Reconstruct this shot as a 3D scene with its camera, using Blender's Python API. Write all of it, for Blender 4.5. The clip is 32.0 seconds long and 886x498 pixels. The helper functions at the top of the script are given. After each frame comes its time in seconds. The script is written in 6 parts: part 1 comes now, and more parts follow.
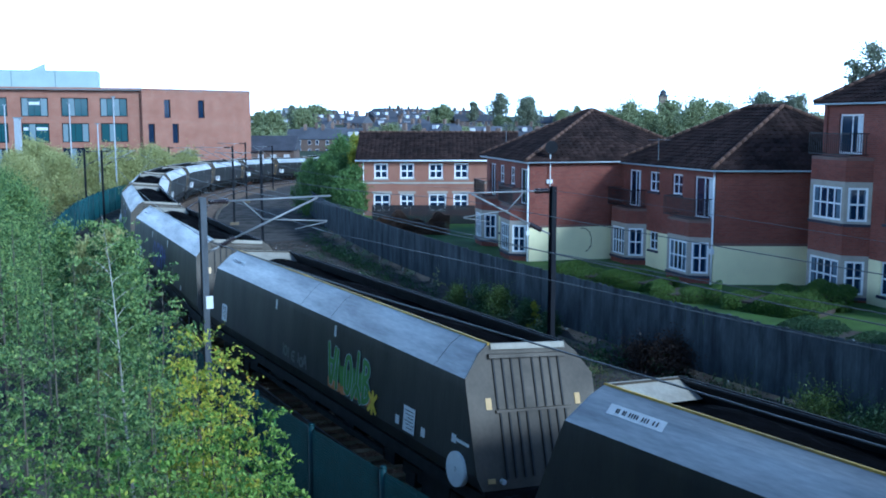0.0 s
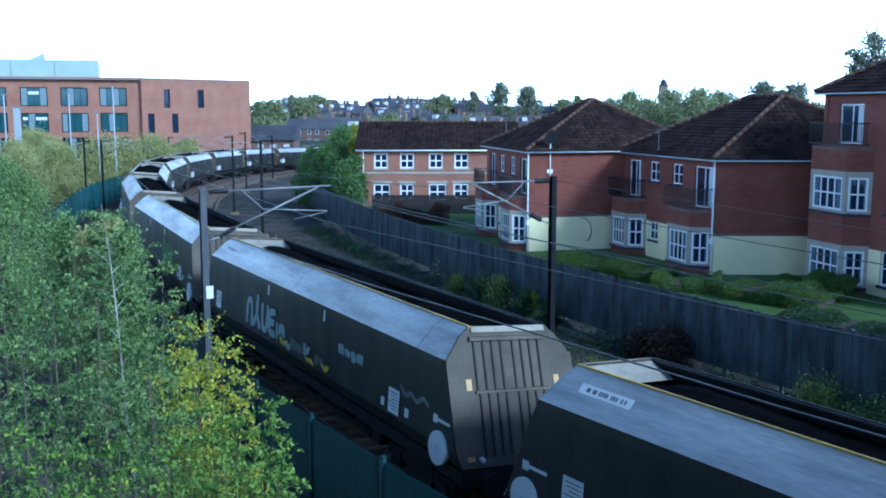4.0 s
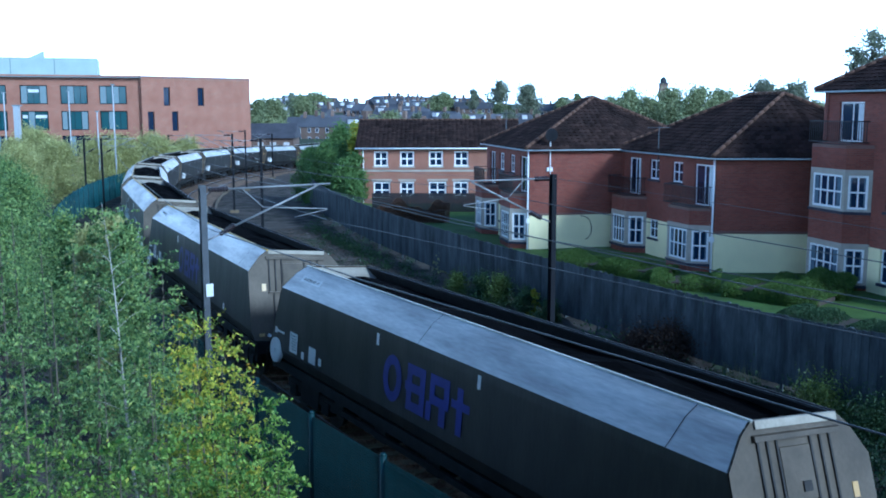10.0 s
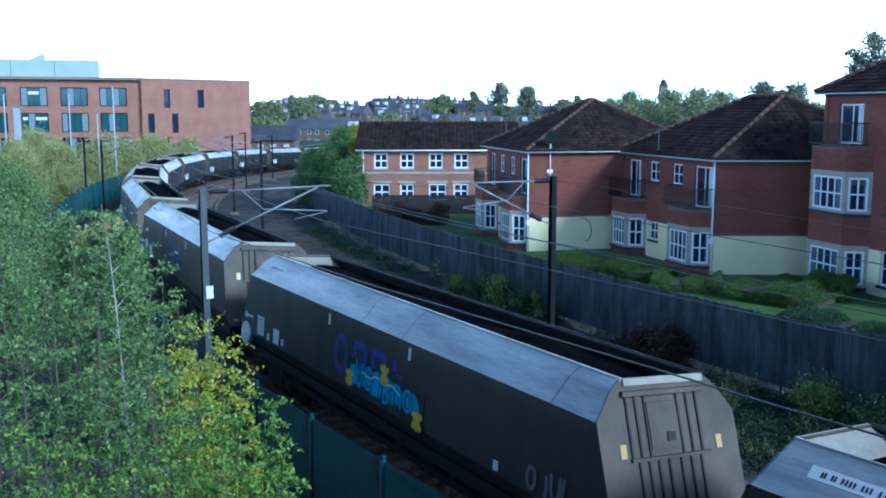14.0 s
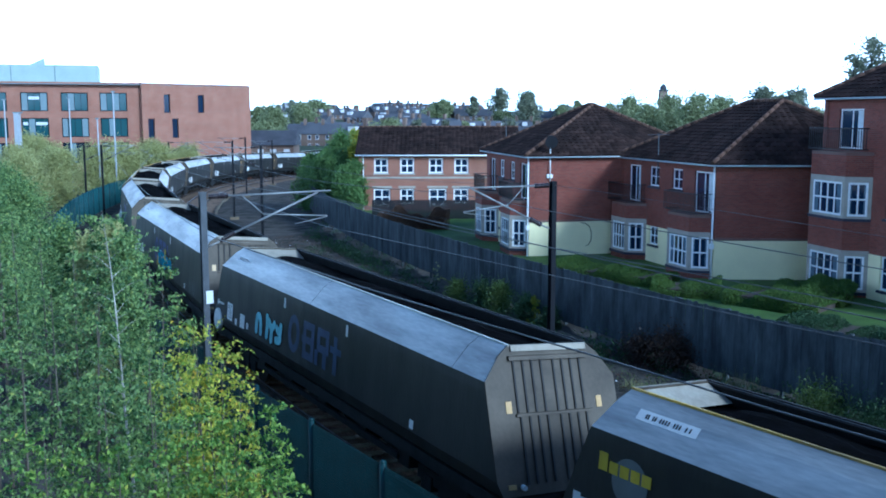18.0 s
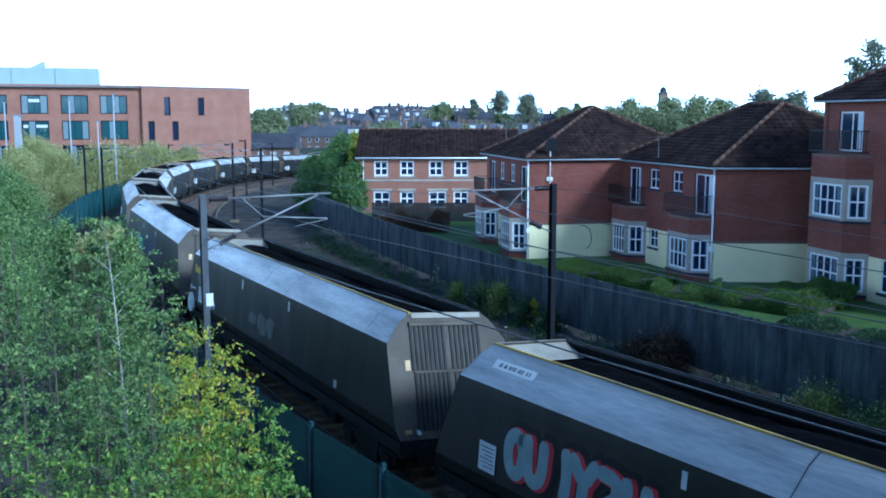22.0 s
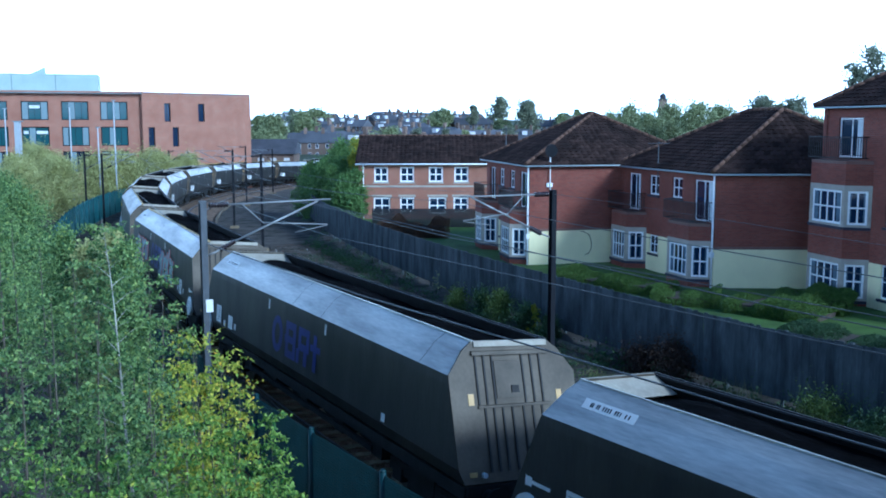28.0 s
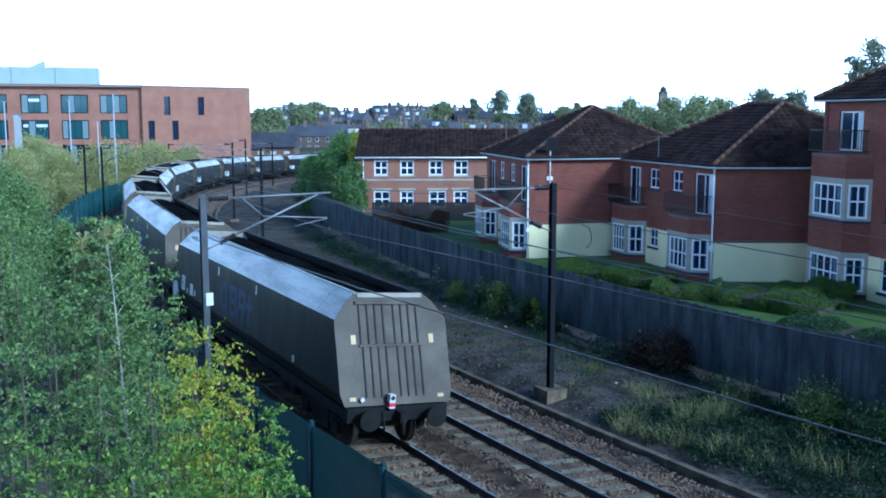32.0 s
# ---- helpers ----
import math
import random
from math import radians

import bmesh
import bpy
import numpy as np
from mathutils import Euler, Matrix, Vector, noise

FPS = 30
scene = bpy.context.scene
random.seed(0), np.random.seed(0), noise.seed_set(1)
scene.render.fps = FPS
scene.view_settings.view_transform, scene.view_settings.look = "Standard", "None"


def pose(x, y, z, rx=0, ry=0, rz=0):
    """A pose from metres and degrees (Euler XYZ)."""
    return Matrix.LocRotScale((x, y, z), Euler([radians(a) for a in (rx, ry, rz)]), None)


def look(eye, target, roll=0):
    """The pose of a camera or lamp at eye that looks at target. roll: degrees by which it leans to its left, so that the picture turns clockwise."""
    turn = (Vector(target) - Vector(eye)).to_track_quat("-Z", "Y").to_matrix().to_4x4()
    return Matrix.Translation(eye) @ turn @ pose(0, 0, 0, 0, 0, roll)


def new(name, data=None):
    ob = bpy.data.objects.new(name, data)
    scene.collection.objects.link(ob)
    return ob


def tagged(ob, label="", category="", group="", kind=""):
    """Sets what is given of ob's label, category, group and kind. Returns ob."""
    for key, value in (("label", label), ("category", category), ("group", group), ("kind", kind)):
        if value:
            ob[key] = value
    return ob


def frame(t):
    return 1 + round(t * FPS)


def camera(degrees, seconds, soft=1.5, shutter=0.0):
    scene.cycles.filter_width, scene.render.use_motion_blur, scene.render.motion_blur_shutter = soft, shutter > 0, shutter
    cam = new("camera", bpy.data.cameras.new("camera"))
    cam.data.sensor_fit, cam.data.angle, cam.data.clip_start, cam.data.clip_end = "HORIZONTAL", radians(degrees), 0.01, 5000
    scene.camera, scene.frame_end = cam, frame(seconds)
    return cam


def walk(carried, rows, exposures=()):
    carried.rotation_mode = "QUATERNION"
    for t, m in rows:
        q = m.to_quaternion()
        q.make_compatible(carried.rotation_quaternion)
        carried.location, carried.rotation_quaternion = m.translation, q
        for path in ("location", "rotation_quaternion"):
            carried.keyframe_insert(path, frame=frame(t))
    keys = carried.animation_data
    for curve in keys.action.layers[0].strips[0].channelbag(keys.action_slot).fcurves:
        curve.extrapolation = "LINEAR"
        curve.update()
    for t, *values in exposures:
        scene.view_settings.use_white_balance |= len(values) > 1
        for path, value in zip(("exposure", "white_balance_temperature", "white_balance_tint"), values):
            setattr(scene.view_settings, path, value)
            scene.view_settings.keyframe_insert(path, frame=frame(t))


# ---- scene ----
# ---- camera and its path ----
LENS, EYE, TILT = 48.935, 7.975, 7.748
cam = camera(LENS, 32.0, soft=1.85)
FOCAL = 784 / math.tan(radians(LENS / 2))
# the hand-held camera nods: seconds and the nod in thousandths of the focal length
NODS = [(0.0, 5.5), (0.5, 7.0), (1.0, 8.6), (1.5, 4.0), (2.0, -2.1), (2.5, -2.9), (3.0, -5.2), (3.5, -9.0), (4.5, -15.0), (5.5, -19.0),
        (6.0, -20.5), (6.5, -17.3), (7.0, -17.5), (7.5, -14.4), (8.0, -14.4), (9.0, -15.9), (10.0, -15.9), (10.5, -12.7), (11.0, -5.2),
        (11.5, -2.1), (12.0, 0.9), (12.5, 3.7), (13.0, 17.3), (13.5, 10.3), (14.0, -12.4), (14.5, -21.7), (15.5, -18.0), (16.5, -9.8),
        (17.0, -2.4), (17.5, -3.7), (18.0, -3.7), (18.5, -5.2), (19.0, -6.7), (19.5, -2.6), (20.0, -2.1), (20.5, -0.8), (21.0, -8.3),
        (21.5, -5.3), (22.0, 0.9), (22.5, -0.6), (23.0, 6.0), (23.5, 7.0), (24.0, 0.9), (24.5, 4.0), (25.0, 5.5), (25.5, 5.5),
        (26.5, 7.8), (27.5, 10.1), (28.0, 11.6), (28.5, 11.0), (29.0, 7.7), (29.5, 10.1), (30.0, 8.6), (30.5, 8.6), (31.0, 8.0),
        (31.5, -3.7), (32.0, 0.0)]
walk(cam, [(t, pose(0, 0, EYE, 90 - TILT + math.degrees(math.atan(n / FOCAL)), 0, 0)) for t, n in NODS],
     exposures=[(0.0, 0.42, 4120, -1), (32.0, 0.42, 4120, -1)])

# ---- light: veiled sun from behind the camera, thin bright cloud ----
SUN_TO = Vector((0.64, -0.58, 0.45)).normalized()
world = bpy.data.worlds.new("sky")
scene.world = world
world.use_nodes = True
wn, wl = world.node_tree.nodes, world.node_tree.links
sky = wn.new("ShaderNodeTexSky")
sky.sky_type, sky.sun_disc = "NISHITA", False
sky.sun_elevation = math.asin(SUN_TO.z)
sky.sun_rotation = math.atan2(SUN_TO.x, SUN_TO.y)
sky.air_density, sky.dust_density, sky.ozone_density = 1.0, 0.6, 2.0
bg = wn["Background"]
bg.inputs["Strength"].default_value = 0.10
wcoord = wn.new("ShaderNodeTexCoord")
wmap = wn.new("ShaderNodeMapping")
wmap.inputs["Scale"].default_value = (1.0, 1.0, 3.0)
cloud = wn.new("ShaderNodeTexNoise")
cloud.inputs["Scale"].default_value, cloud.inputs["Detail"].default_value = 1.6, 5
cramp = wn.new("ShaderNodeMapRange")
cramp.inputs["From Min"].default_value, cramp.inputs["From Max"].default_value = 0.22, 0.42
cmix = wn.new("ShaderNodeMix")
cmix.data_type = "RGBA"
cmix.inputs["B"].default_value = (22.0, 22.0, 22.6, 1)
wl.new(wcoord.outputs["Generated"], wmap.inputs["Vector"])
wl.new(wmap.outputs["Vector"], cloud.inputs["Vector"])
wl.new(cloud.outputs["Fac"], cramp.inputs["Value"])
# cloud lies thick towards the horizon and thins out overhead
wsep, wthin, wmul = wn.new("ShaderNodeSeparateXYZ"), wn.new("ShaderNodeMapRange"), wn.new("ShaderNodeMath")
wthin.inputs["From Min"].default_value, wthin.inputs["From Max"].default_value = 0.10, 0.42
wthin.inputs["To Min"].default_value, wthin.inputs["To Max"].default_value = 1.0, 0.0
wmul.operation = "MULTIPLY"
wl.new(wcoord.outputs["Generated"], wsep.inputs["Vector"])
wl.new(wsep.outputs["Z"], wthin.inputs["Value"])
wl.new(cramp.outputs["Result"], wmul.inputs[0])
wl.new(wthin.outputs["Result"], wmul.inputs[1])
wl.new(wmul.outputs["Value"], cmix.inputs["Factor"])
wl.new(sky.outputs["Color"], cmix.inputs["A"])
wl.new(cmix.outputs["Result"], bg.inputs["Color"])
sun_lamp = bpy.data.lights.new("sun", "SUN")
sun_lamp.energy, sun_lamp.angle, sun_lamp.color = 3.1, radians(13), (1.0, 0.90, 0.76)
sun = new("sun", sun_lamp)
sun.matrix_basis = look(SUN_TO * 100, (0, 0, 0))


# ---- materials ----
def material(name, color, rough=0.7, metal=0.0, vary=0.25, scale=3.0, fine=40.0, bump=0.2, second=None, stretch=(1, 1, 1), spec=0.4,
             object_random=0.0, coord="Object"):
    """A surface with stains and grain at two scales; second: the colour of its stains."""
    m = bpy.data.materials.new(name)
    m.use_nodes = True
    n, l = m.node_tree.nodes, m.node_tree.links
    p = n["Principled BSDF"]
    p.inputs["Metallic"].default_value, p.inputs["Specular IOR Level"].default_value = metal, spec
    c = n.new("ShaderNodeTexCoord")
    mp = n.new("ShaderNodeMapping")
    mp.inputs["Scale"].default_value = stretch
    l.new(c.outputs[coord], mp.inputs["Vector"])
    big, small = n.new("ShaderNodeTexNoise"), n.new("ShaderNodeTexNoise")
    for tex, s, dt in ((big, scale, 6), (small, fine, 4)):
        tex.inputs["Scale"].default_value, tex.inputs["Detail"].default_value = s, dt
        l.new(mp.outputs["Vector"], tex.inputs["Vector"])
    r1 = n.new("ShaderNodeMapRange")
    r1.inputs["From Min"].default_value, r1.inputs["From Max"].default_value = 0.35, 0.68
    l.new(big.outputs["Fac"], r1.inputs["Value"])
    mix = n.new("ShaderNodeMix")
    mix.data_type = "RGBA"
    mix.inputs["A"].default_value = (*color, 1)
    mix.inputs["B"].default_value = (*(second or [v * (1 - vary) for v in color]), 1)
    l.new(r1.outputs["Result"], mix.inputs["Factor"])
    r2 = n.new("ShaderNodeMapRange")
    r2.inputs["To Min"].default_value, r2.inputs["To Max"].default_value = 1 - vary * 0.8, 1 + vary * 0.8
    l.new(small.outputs["Fac"], r2.inputs["Value"])
    hsv = n.new("ShaderNodeHueSaturation")
    l.new(mix.outputs["Result"], hsv.inputs["Color"])
    value = r2.outputs["Result"]
    if object_random:
        info = n.new("ShaderNodeObjectInfo")
        r3 = n.new("ShaderNodeMapRange")
        r3.inputs["To Min"].default_value, r3.inputs["To Max"].default_value = 1 - object_random, 1 + object_random
        l.new(info.outputs["Random"], r3.inputs["Value"])
        mul = n.new("ShaderNodeMath")
        mul.operation = "MULTIPLY"
        l.new(value, mul.inputs[0])
        l.new(r3.outputs["Result"], mul.inputs[1])
        value = mul.outputs["Value"]
    l.new(value, hsv.inputs["Value"])
    l.new(hsv.outputs["Color"], p.inputs["Base Color"])
    r4 = n.new("ShaderNodeMapRange")
    r4.inputs["To Min"].default_value, r4.inputs["To Max"].default_value = max(0.05, rough - 0.12), min(1, rough + 0.12)
    l.new(big.outputs["Fac"], r4.inputs["Value"])
    l.new(r4.outputs["Result"], p.inputs["Roughness"])
    if bump:
        b = n.new("ShaderNodeBump")
        b.inputs["Strength"].default_value, b.inputs["Distance"].default_value = bump, 0.02
        l.new(small.outputs["Fac"], b.inputs["Height"])
        l.new(b.outputs["Normal"], p.inputs["Normal"])
    return m


def brick_material(name, color, dark, mortar, width=0.225, height=0.075):
    """Brick courses by the wall's own coordinates (u along the wall, v up)."""
    m = material(name, color, rough=0.85, vary=0.3, scale=0.6, fine=18, bump=0)
    n, l = m.node_tree.nodes, m.node_tree.links
    p = n["Principled BSDF"]
    uv = n.new("ShaderNodeUVMap")
    uv.uv_map = "wall"
    b = n.new("ShaderNodeTexBrick")
    b.inputs["Color1"].default_value, b.inputs["Color2"].default_value = (*color, 1), (*dark, 1)
    b.inputs["Mortar"].default_value = (*mortar, 1)
    b.inputs["Scale"].default_value, b.inputs["Mortar Size"].default_value = 1.0, 0.007
    b.inputs["Brick Width"].default_value, b.inputs["Row Height"].default_value = width, height
    l.new(uv.outputs["UV"], b.inputs["Vector"])
    hsv = [k for k in n if k.type == "HUE_SAT"][0]
    mixed = hsv.inputs["Color"].links[0].from_node
    l.new(b.outputs["Color"], mixed.inputs["A"])
    mixed.inputs["B"].default_value = (*[0.75 * v for v in dark], 1)
    soft = n.new("ShaderNodeMath")
    soft.operation = "MULTIPLY"
    soft.inputs[1].default_value = 0.55
    l.new(mixed.inputs["Factor"].links[0].from_socket, soft.inputs[0])
    l.new(soft.outputs["Value"], mixed.inputs["Factor"])
    bump = n.new("ShaderNodeBump")
    bump.inputs["Strength"].default_value, bump.inputs["Distance"].default_value = 0.4, 0.01
    bump.invert = True
    l.new(b.outputs["Fac"], bump.inputs["Height"])
    l.new(bump.outputs["Normal"], p.inputs["Normal"])
    return m


def leaf_material(name, color, other, autumn=None):
    m = bpy.data.materials.new(name)
    m.use_nodes = True
    n, l = m.node_tree.nodes, m.node_tree.links
    p = n["Principled BSDF"]
    p.inputs["Roughness"].default_value, p.inputs["Specular IOR Level"].default_value = 0.55, 0.25
    g = n.new("ShaderNodeNewGeometry")
    ramp = n.new("ShaderNodeValToRGB")
    ramp.color_ramp.elements[0].color, ramp.color_ramp.elements[1].color = (*color, 1), (*other, 1)
    if autumn:
        e = ramp.color_ramp.elements.new(0.96)
        e.color = (*other, 1)
        ramp.color_ramp.elements[-1].color = (*autumn, 1)
    l.new(g.outputs["Random Per Island"], ramp.inputs["Fac"])
    l.new(ramp.outputs["Color"], p.inputs["Base Color"])
    tr = n.new("ShaderNodeBsdfTranslucent")
    l.new(ramp.outputs["Color"], tr.inputs["Color"])
    ms = n.new("ShaderNodeMixShader")
    ms.inputs["Fac"].default_value = 0.3
    l.new(p.outputs["BSDF"], ms.inputs[1])
    l.new(tr.outputs["BSDF"], ms.inputs[2])
    l.new(ms.outputs["Shader"], n["Material Output"].inputs["Surface"])
    return m


def glass_material(name, tint=(0.03, 0.05, 0.08), rough=0.06, spec=0.5):
    m = bpy.data.materials.new(name)
    m.use_nodes = True
    p = m.node_tree.nodes["Principled BSDF"]
    p.inputs["Base Color"].default_value = (*tint, 1)
    p.inputs["Roughness"].default_value, p.inputs["Specular IOR Level"].default_value = rough, spec
    return m


GRAVEL = material("ballast", (0.20, 0.14, 0.092), 0.95, vary=0.75, scale=1.6, fine=22, bump=1.0, second=(0.07, 0.05, 0.036), spec=0.2)
EARTH = material("rough_ground", (0.10, 0.088, 0.074), 0.95, vary=0.7, scale=0.9, fine=14, bump=1.0, second=(0.03, 0.028, 0.025), spec=0.1)
LAWN = material("lawn", (0.075, 0.13, 0.018), 0.9, vary=0.4, scale=0.8, fine=12, bump=0.8, second=(0.04, 0.07, 0.011))
FIELD = material("far_ground", (0.045, 0.06, 0.03), 0.95, vary=0.5, scale=0.05, fine=1.5, bump=0.3, second=(0.03, 0.04, 0.02))
SLEEPER = material("concrete_sleeper", (0.21, 0.185, 0.12), 0.9, vary=0.35, scale=2, fine=30, bump=0.4, object_random=0.4)
RUST = material("rail_side", (0.06, 0.04, 0.03), 0.8, vary=0.4, scale=3, fine=40)
STEEL = material("rail_head", (0.26, 0.265, 0.28), 0.38, metal=1.0, vary=0.2, scale=6, fine=60, bump=0.05)
TROUGH = material("old_concrete", (0.19, 0.15, 0.095), 0.95, vary=0.4, scale=2, fine=20, bump=0.5, second=(0.06, 0.05, 0.035))
# wagon tones: side walls near black, shoulders pale metal, ends mid brown
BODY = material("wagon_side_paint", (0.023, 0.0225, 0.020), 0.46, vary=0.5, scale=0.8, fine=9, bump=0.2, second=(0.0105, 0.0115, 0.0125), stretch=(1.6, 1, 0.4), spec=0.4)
SHOULDER = material("pale_shoulder_metal", (0.56, 0.545, 0.50), 0.40, metal=0.55, vary=0.38, scale=1.1, fine=9, bump=0.35, second=(0.31, 0.30, 0.285), spec=0.5, stretch=(0.4, 2.2, 2.2))
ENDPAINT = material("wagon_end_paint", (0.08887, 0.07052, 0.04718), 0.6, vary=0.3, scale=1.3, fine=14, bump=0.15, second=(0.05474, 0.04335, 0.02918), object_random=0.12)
SEAM = material("shoulder_seam", (0.045, 0.045, 0.05), 0.6, vary=0.3)
RIB = material("dirty_rib", (0.035, 0.033, 0.032), 0.8, vary=0.3)
CREAM = material("worn_cream_lining", (0.3443, 0.3167, 0.2547), 0.7, vary=0.3, scale=2, fine=15, second=(0.241, 0.2134, 0.1721))
COAL = material("coal", (0.005, 0.005, 0.006), 0.95, vary=0.5, scale=3, fine=12, bump=1.0, second=(0.003, 0.003, 0.003), spec=0.01)
# near black for the grimy gear, and for the shadow inside the hopper
UNDER = material("grime_and_shade_black", (0.006, 0.006, 0.006), 0.85, vary=0.4, scale=3, fine=20, bump=0.3)
WHEEL = material("wheel_steel", (0.05, 0.045, 0.04), 0.6, metal=0.4, vary=0.3)
YELLOW = material("yellow_rim_paint", (0.55, 0.36, 0.04), 0.5, vary=0.3, scale=0.9, fine=8, second=(0.25, 0.18, 0.06))
AMBER = material("amber_reflector", (0.50, 0.33, 0.12), 0.35, vary=0.15)
WHITE = material("white_vinyl", (0.72, 0.72, 0.70), 0.5, vary=0.12, scale=3, fine=30, bump=0.02)
LOGO = material("dark_blue_vinyl", (0.032, 0.034, 0.23), 0.4, vary=0.3, scale=1.5, fine=10, bump=0.02, second=(0.024, 0.026, 0.15))
FADED = material("faded_blue_vinyl", (0.05, 0.07, 0.15), 0.5, vary=0.3, scale=1.5, fine=10, bump=0.02)
SPRAY = {k: material("spray_paint_" + k, c, 0.6, vary=0.25, scale=3, fine=12, bump=0.02) for k, c in dict(
    white=(0.55, 0.55, 0.56), red=(0.55, 0.04, 0.05), green=(0.12, 0.26, 0.04), orange=(0.5, 0.2, 0.05), cyan=(0.05, 0.38, 0.6),
    yellow=(0.6, 0.45, 0.02), grey=(0.16, 0.165, 0.16), black=(0.008, 0.008, 0.01), pale=(0.35, 0.42, 0.42), sky=(0.30, 0.58, 0.64)).items()}
MAST = material("galvanised_mast", (0.09, 0.097, 0.11), 0.55, metal=0.3, vary=0.25, scale=2, fine=20)
DARKMAST = material("dark_mast", (0.011, 0.012, 0.016), 0.6, vary=0.25, scale=2, fine=20, spec=0.12)
TUBE = material("cantilever_tube", (0.28, 0.28, 0.28), 0.5, metal=0.4, vary=0.2)
WIRE = material("copper_wire", (0.11, 0.11, 0.11), 0.5, metal=0.5, vary=0.1, bump=0)
INSUL = material("brown_insulator", (0.03, 0.022, 0.025), 0.25, vary=0.1)
# brighter than the mesh paint, in place of sunlight on the far pales
PALISADE = material("sunlit_teal_paint", (0.045, 0.15, 0.165), 0.55, vary=0.3, object_random=0.15)
MESH = material("green_fence_paint", (0.008, 0.037, 0.045), 0.5, vary=0.3, object_random=0.15)
WOOD = material("weathered_fence_board", (0.085, 0.098, 0.106), 0.9, vary=0.55, scale=0.9, fine=7, bump=0.4, second=(0.026, 0.030, 0.036), stretch=(2.2, 2.2, 0.55), object_random=0.16)
# the boards' stains run on from board to board
wood_place = WOOD.node_tree.nodes.new("ShaderNodeNewGeometry")
wood_map = [k for k in WOOD.node_tree.nodes if k.type == "MAPPING"][0]
WOOD.node_tree.links.new(wood_place.outputs["Position"], wood_map.inputs["Vector"])
REDBRICK = brick_material("red_brick", (0.215, 0.062, 0.038), (0.145, 0.040, 0.027), (0.1626, 0.1148, 0.09196))
OFFBRICK = brick_material("orange_brick", (0.33, 0.145, 0.092), (0.27, 0.12, 0.075), (0.29, 0.21, 0.155))
RENDER = material("cream_render", (0.80, 0.735, 0.43), 0.9, vary=0.12, scale=0.6, fine=20, bump=0.15, second=(0.70, 0.64, 0.38))
STONE = material("sandstone_trim", (0.40, 0.36, 0.30), 0.85, vary=0.2, scale=2, fine=20)
UPVC = material("white_upvc", (0.80, 0.80, 0.80), 0.35, vary=0.05, scale=2, fine=20, bump=0.0)
DARKSILL = material("dark_sill", (0.03, 0.03, 0.05), 0.6, vary=0.2)
TILE = material("brown_roof_tile", (0.0273, 0.01755, 0.0156), 0.85, vary=0.4, scale=1.0, fine=9, bump=0.3, second=(0.0182, 0.013, 0.01235), object_random=0.2)
RIDGE = material("ridge_tile", (0.119, 0.0665, 0.042), 0.85, vary=0.3, scale=2, fine=12, object_random=0.15)
SLATE = material("grey_slate", (0.075, 0.075, 0.09), 0.8, vary=0.35, scale=0.6, fine=6, bump=0.2)
IRON = material("black_iron", (0.012, 0.012, 0.014), 0.45, vary=0.2)
GLASS = glass_material("dark_window_glass", (0.012, 0.022, 0.05), 0.05)
GREENGLASS = glass_material("office_glass", (0.03, 0.075, 0.085), 0.08)
CLADDING = material("pale_metal_cladding", (0.36, 0.42, 0.38), 0.45, vary=0.12, scale=0.5, fine=6, bump=0.05)
GREYPANEL = material("grey_panel", (0.19, 0.24, 0.26), 0.85, vary=0.12)
CURTAIN = material("net_curtain", (0.62, 0.64, 0.66), 0.9, vary=0.15, scale=4, fine=30)
NET = material("dim_net_curtain", (0.13, 0.17, 0.22), 0.9, vary=0.3, scale=3, fine=30)
PALEPOST = material("pale_post", (0.40, 0.42, 0.44), 0.6, vary=0.15)
FARWALL = material("far_terrace_brick", (0.18, 0.128, 0.10), 0.9, vary=0.35, scale=0.2, fine=3, object_random=0.35)
FARSLATE = material("far_slate", (0.085, 0.086, 0.10), 0.75, vary=0.3, scale=0.2, fine=3, object_random=0.3)
FARWHITE = material("far_white_paint", (0.60, 0.60, 0.62), 0.8, vary=0.15)
SILVERBARK = material("silver_birch_bark", (0.55, 0.52, 0.46), 0.85, vary=0.4, scale=3, fine=20, second=(0.30, 0.28, 0.24), stretch=(1, 1, 0.3))
BARK = material("birch_bark", (0.17, 0.15, 0.115), 0.9, vary=0.5, scale=3, fine=20, second=(0.10, 0.08, 0.06), stretch=(1, 1, 0.3))
DARKBARK = material("dark_bark", (0.07, 0.055, 0.045), 0.95, vary=0.4, scale=3, fine=20)
# dark leaves mixed in at random stand for the shaded gaps between sprays
BIRCH = leaf_material("birch_leaf", (0.04, 0.09, 0.032), (0.31, 0.41, 0.125), (0.46, 0.49, 0.11))
LUSH = leaf_material("fresh_leaf", (0.05, 0.125, 0.025), (0.34, 0.46, 0.08), (0.50, 0.50, 0.07))
GOLD = leaf_material("autumn_leaf", (0.20, 0.30, 0.04), (0.58, 0.54, 0.06), (0.80, 0.48, 0.04))
DARKLEAF = leaf_material("dark_leaf", (0.03, 0.06, 0.025), (0.07, 0.11, 0.045))
# leaf colour paled to stand for haze and sun on the far thicket
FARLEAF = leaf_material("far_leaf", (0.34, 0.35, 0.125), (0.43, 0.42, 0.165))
BRIGHTLEAF = leaf_material("yellow_shrub_leaf", (0.40, 0.34, 0.02), (0.16, 0.24, 0.04))
# skyline and hazy leaves have the haze of distance put into their colour
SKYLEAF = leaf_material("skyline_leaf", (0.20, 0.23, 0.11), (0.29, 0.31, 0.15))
HAZELEAF = leaf_material("haze_toned_leaf", (0.17, 0.19, 0.13), (0.25, 0.26, 0.17))
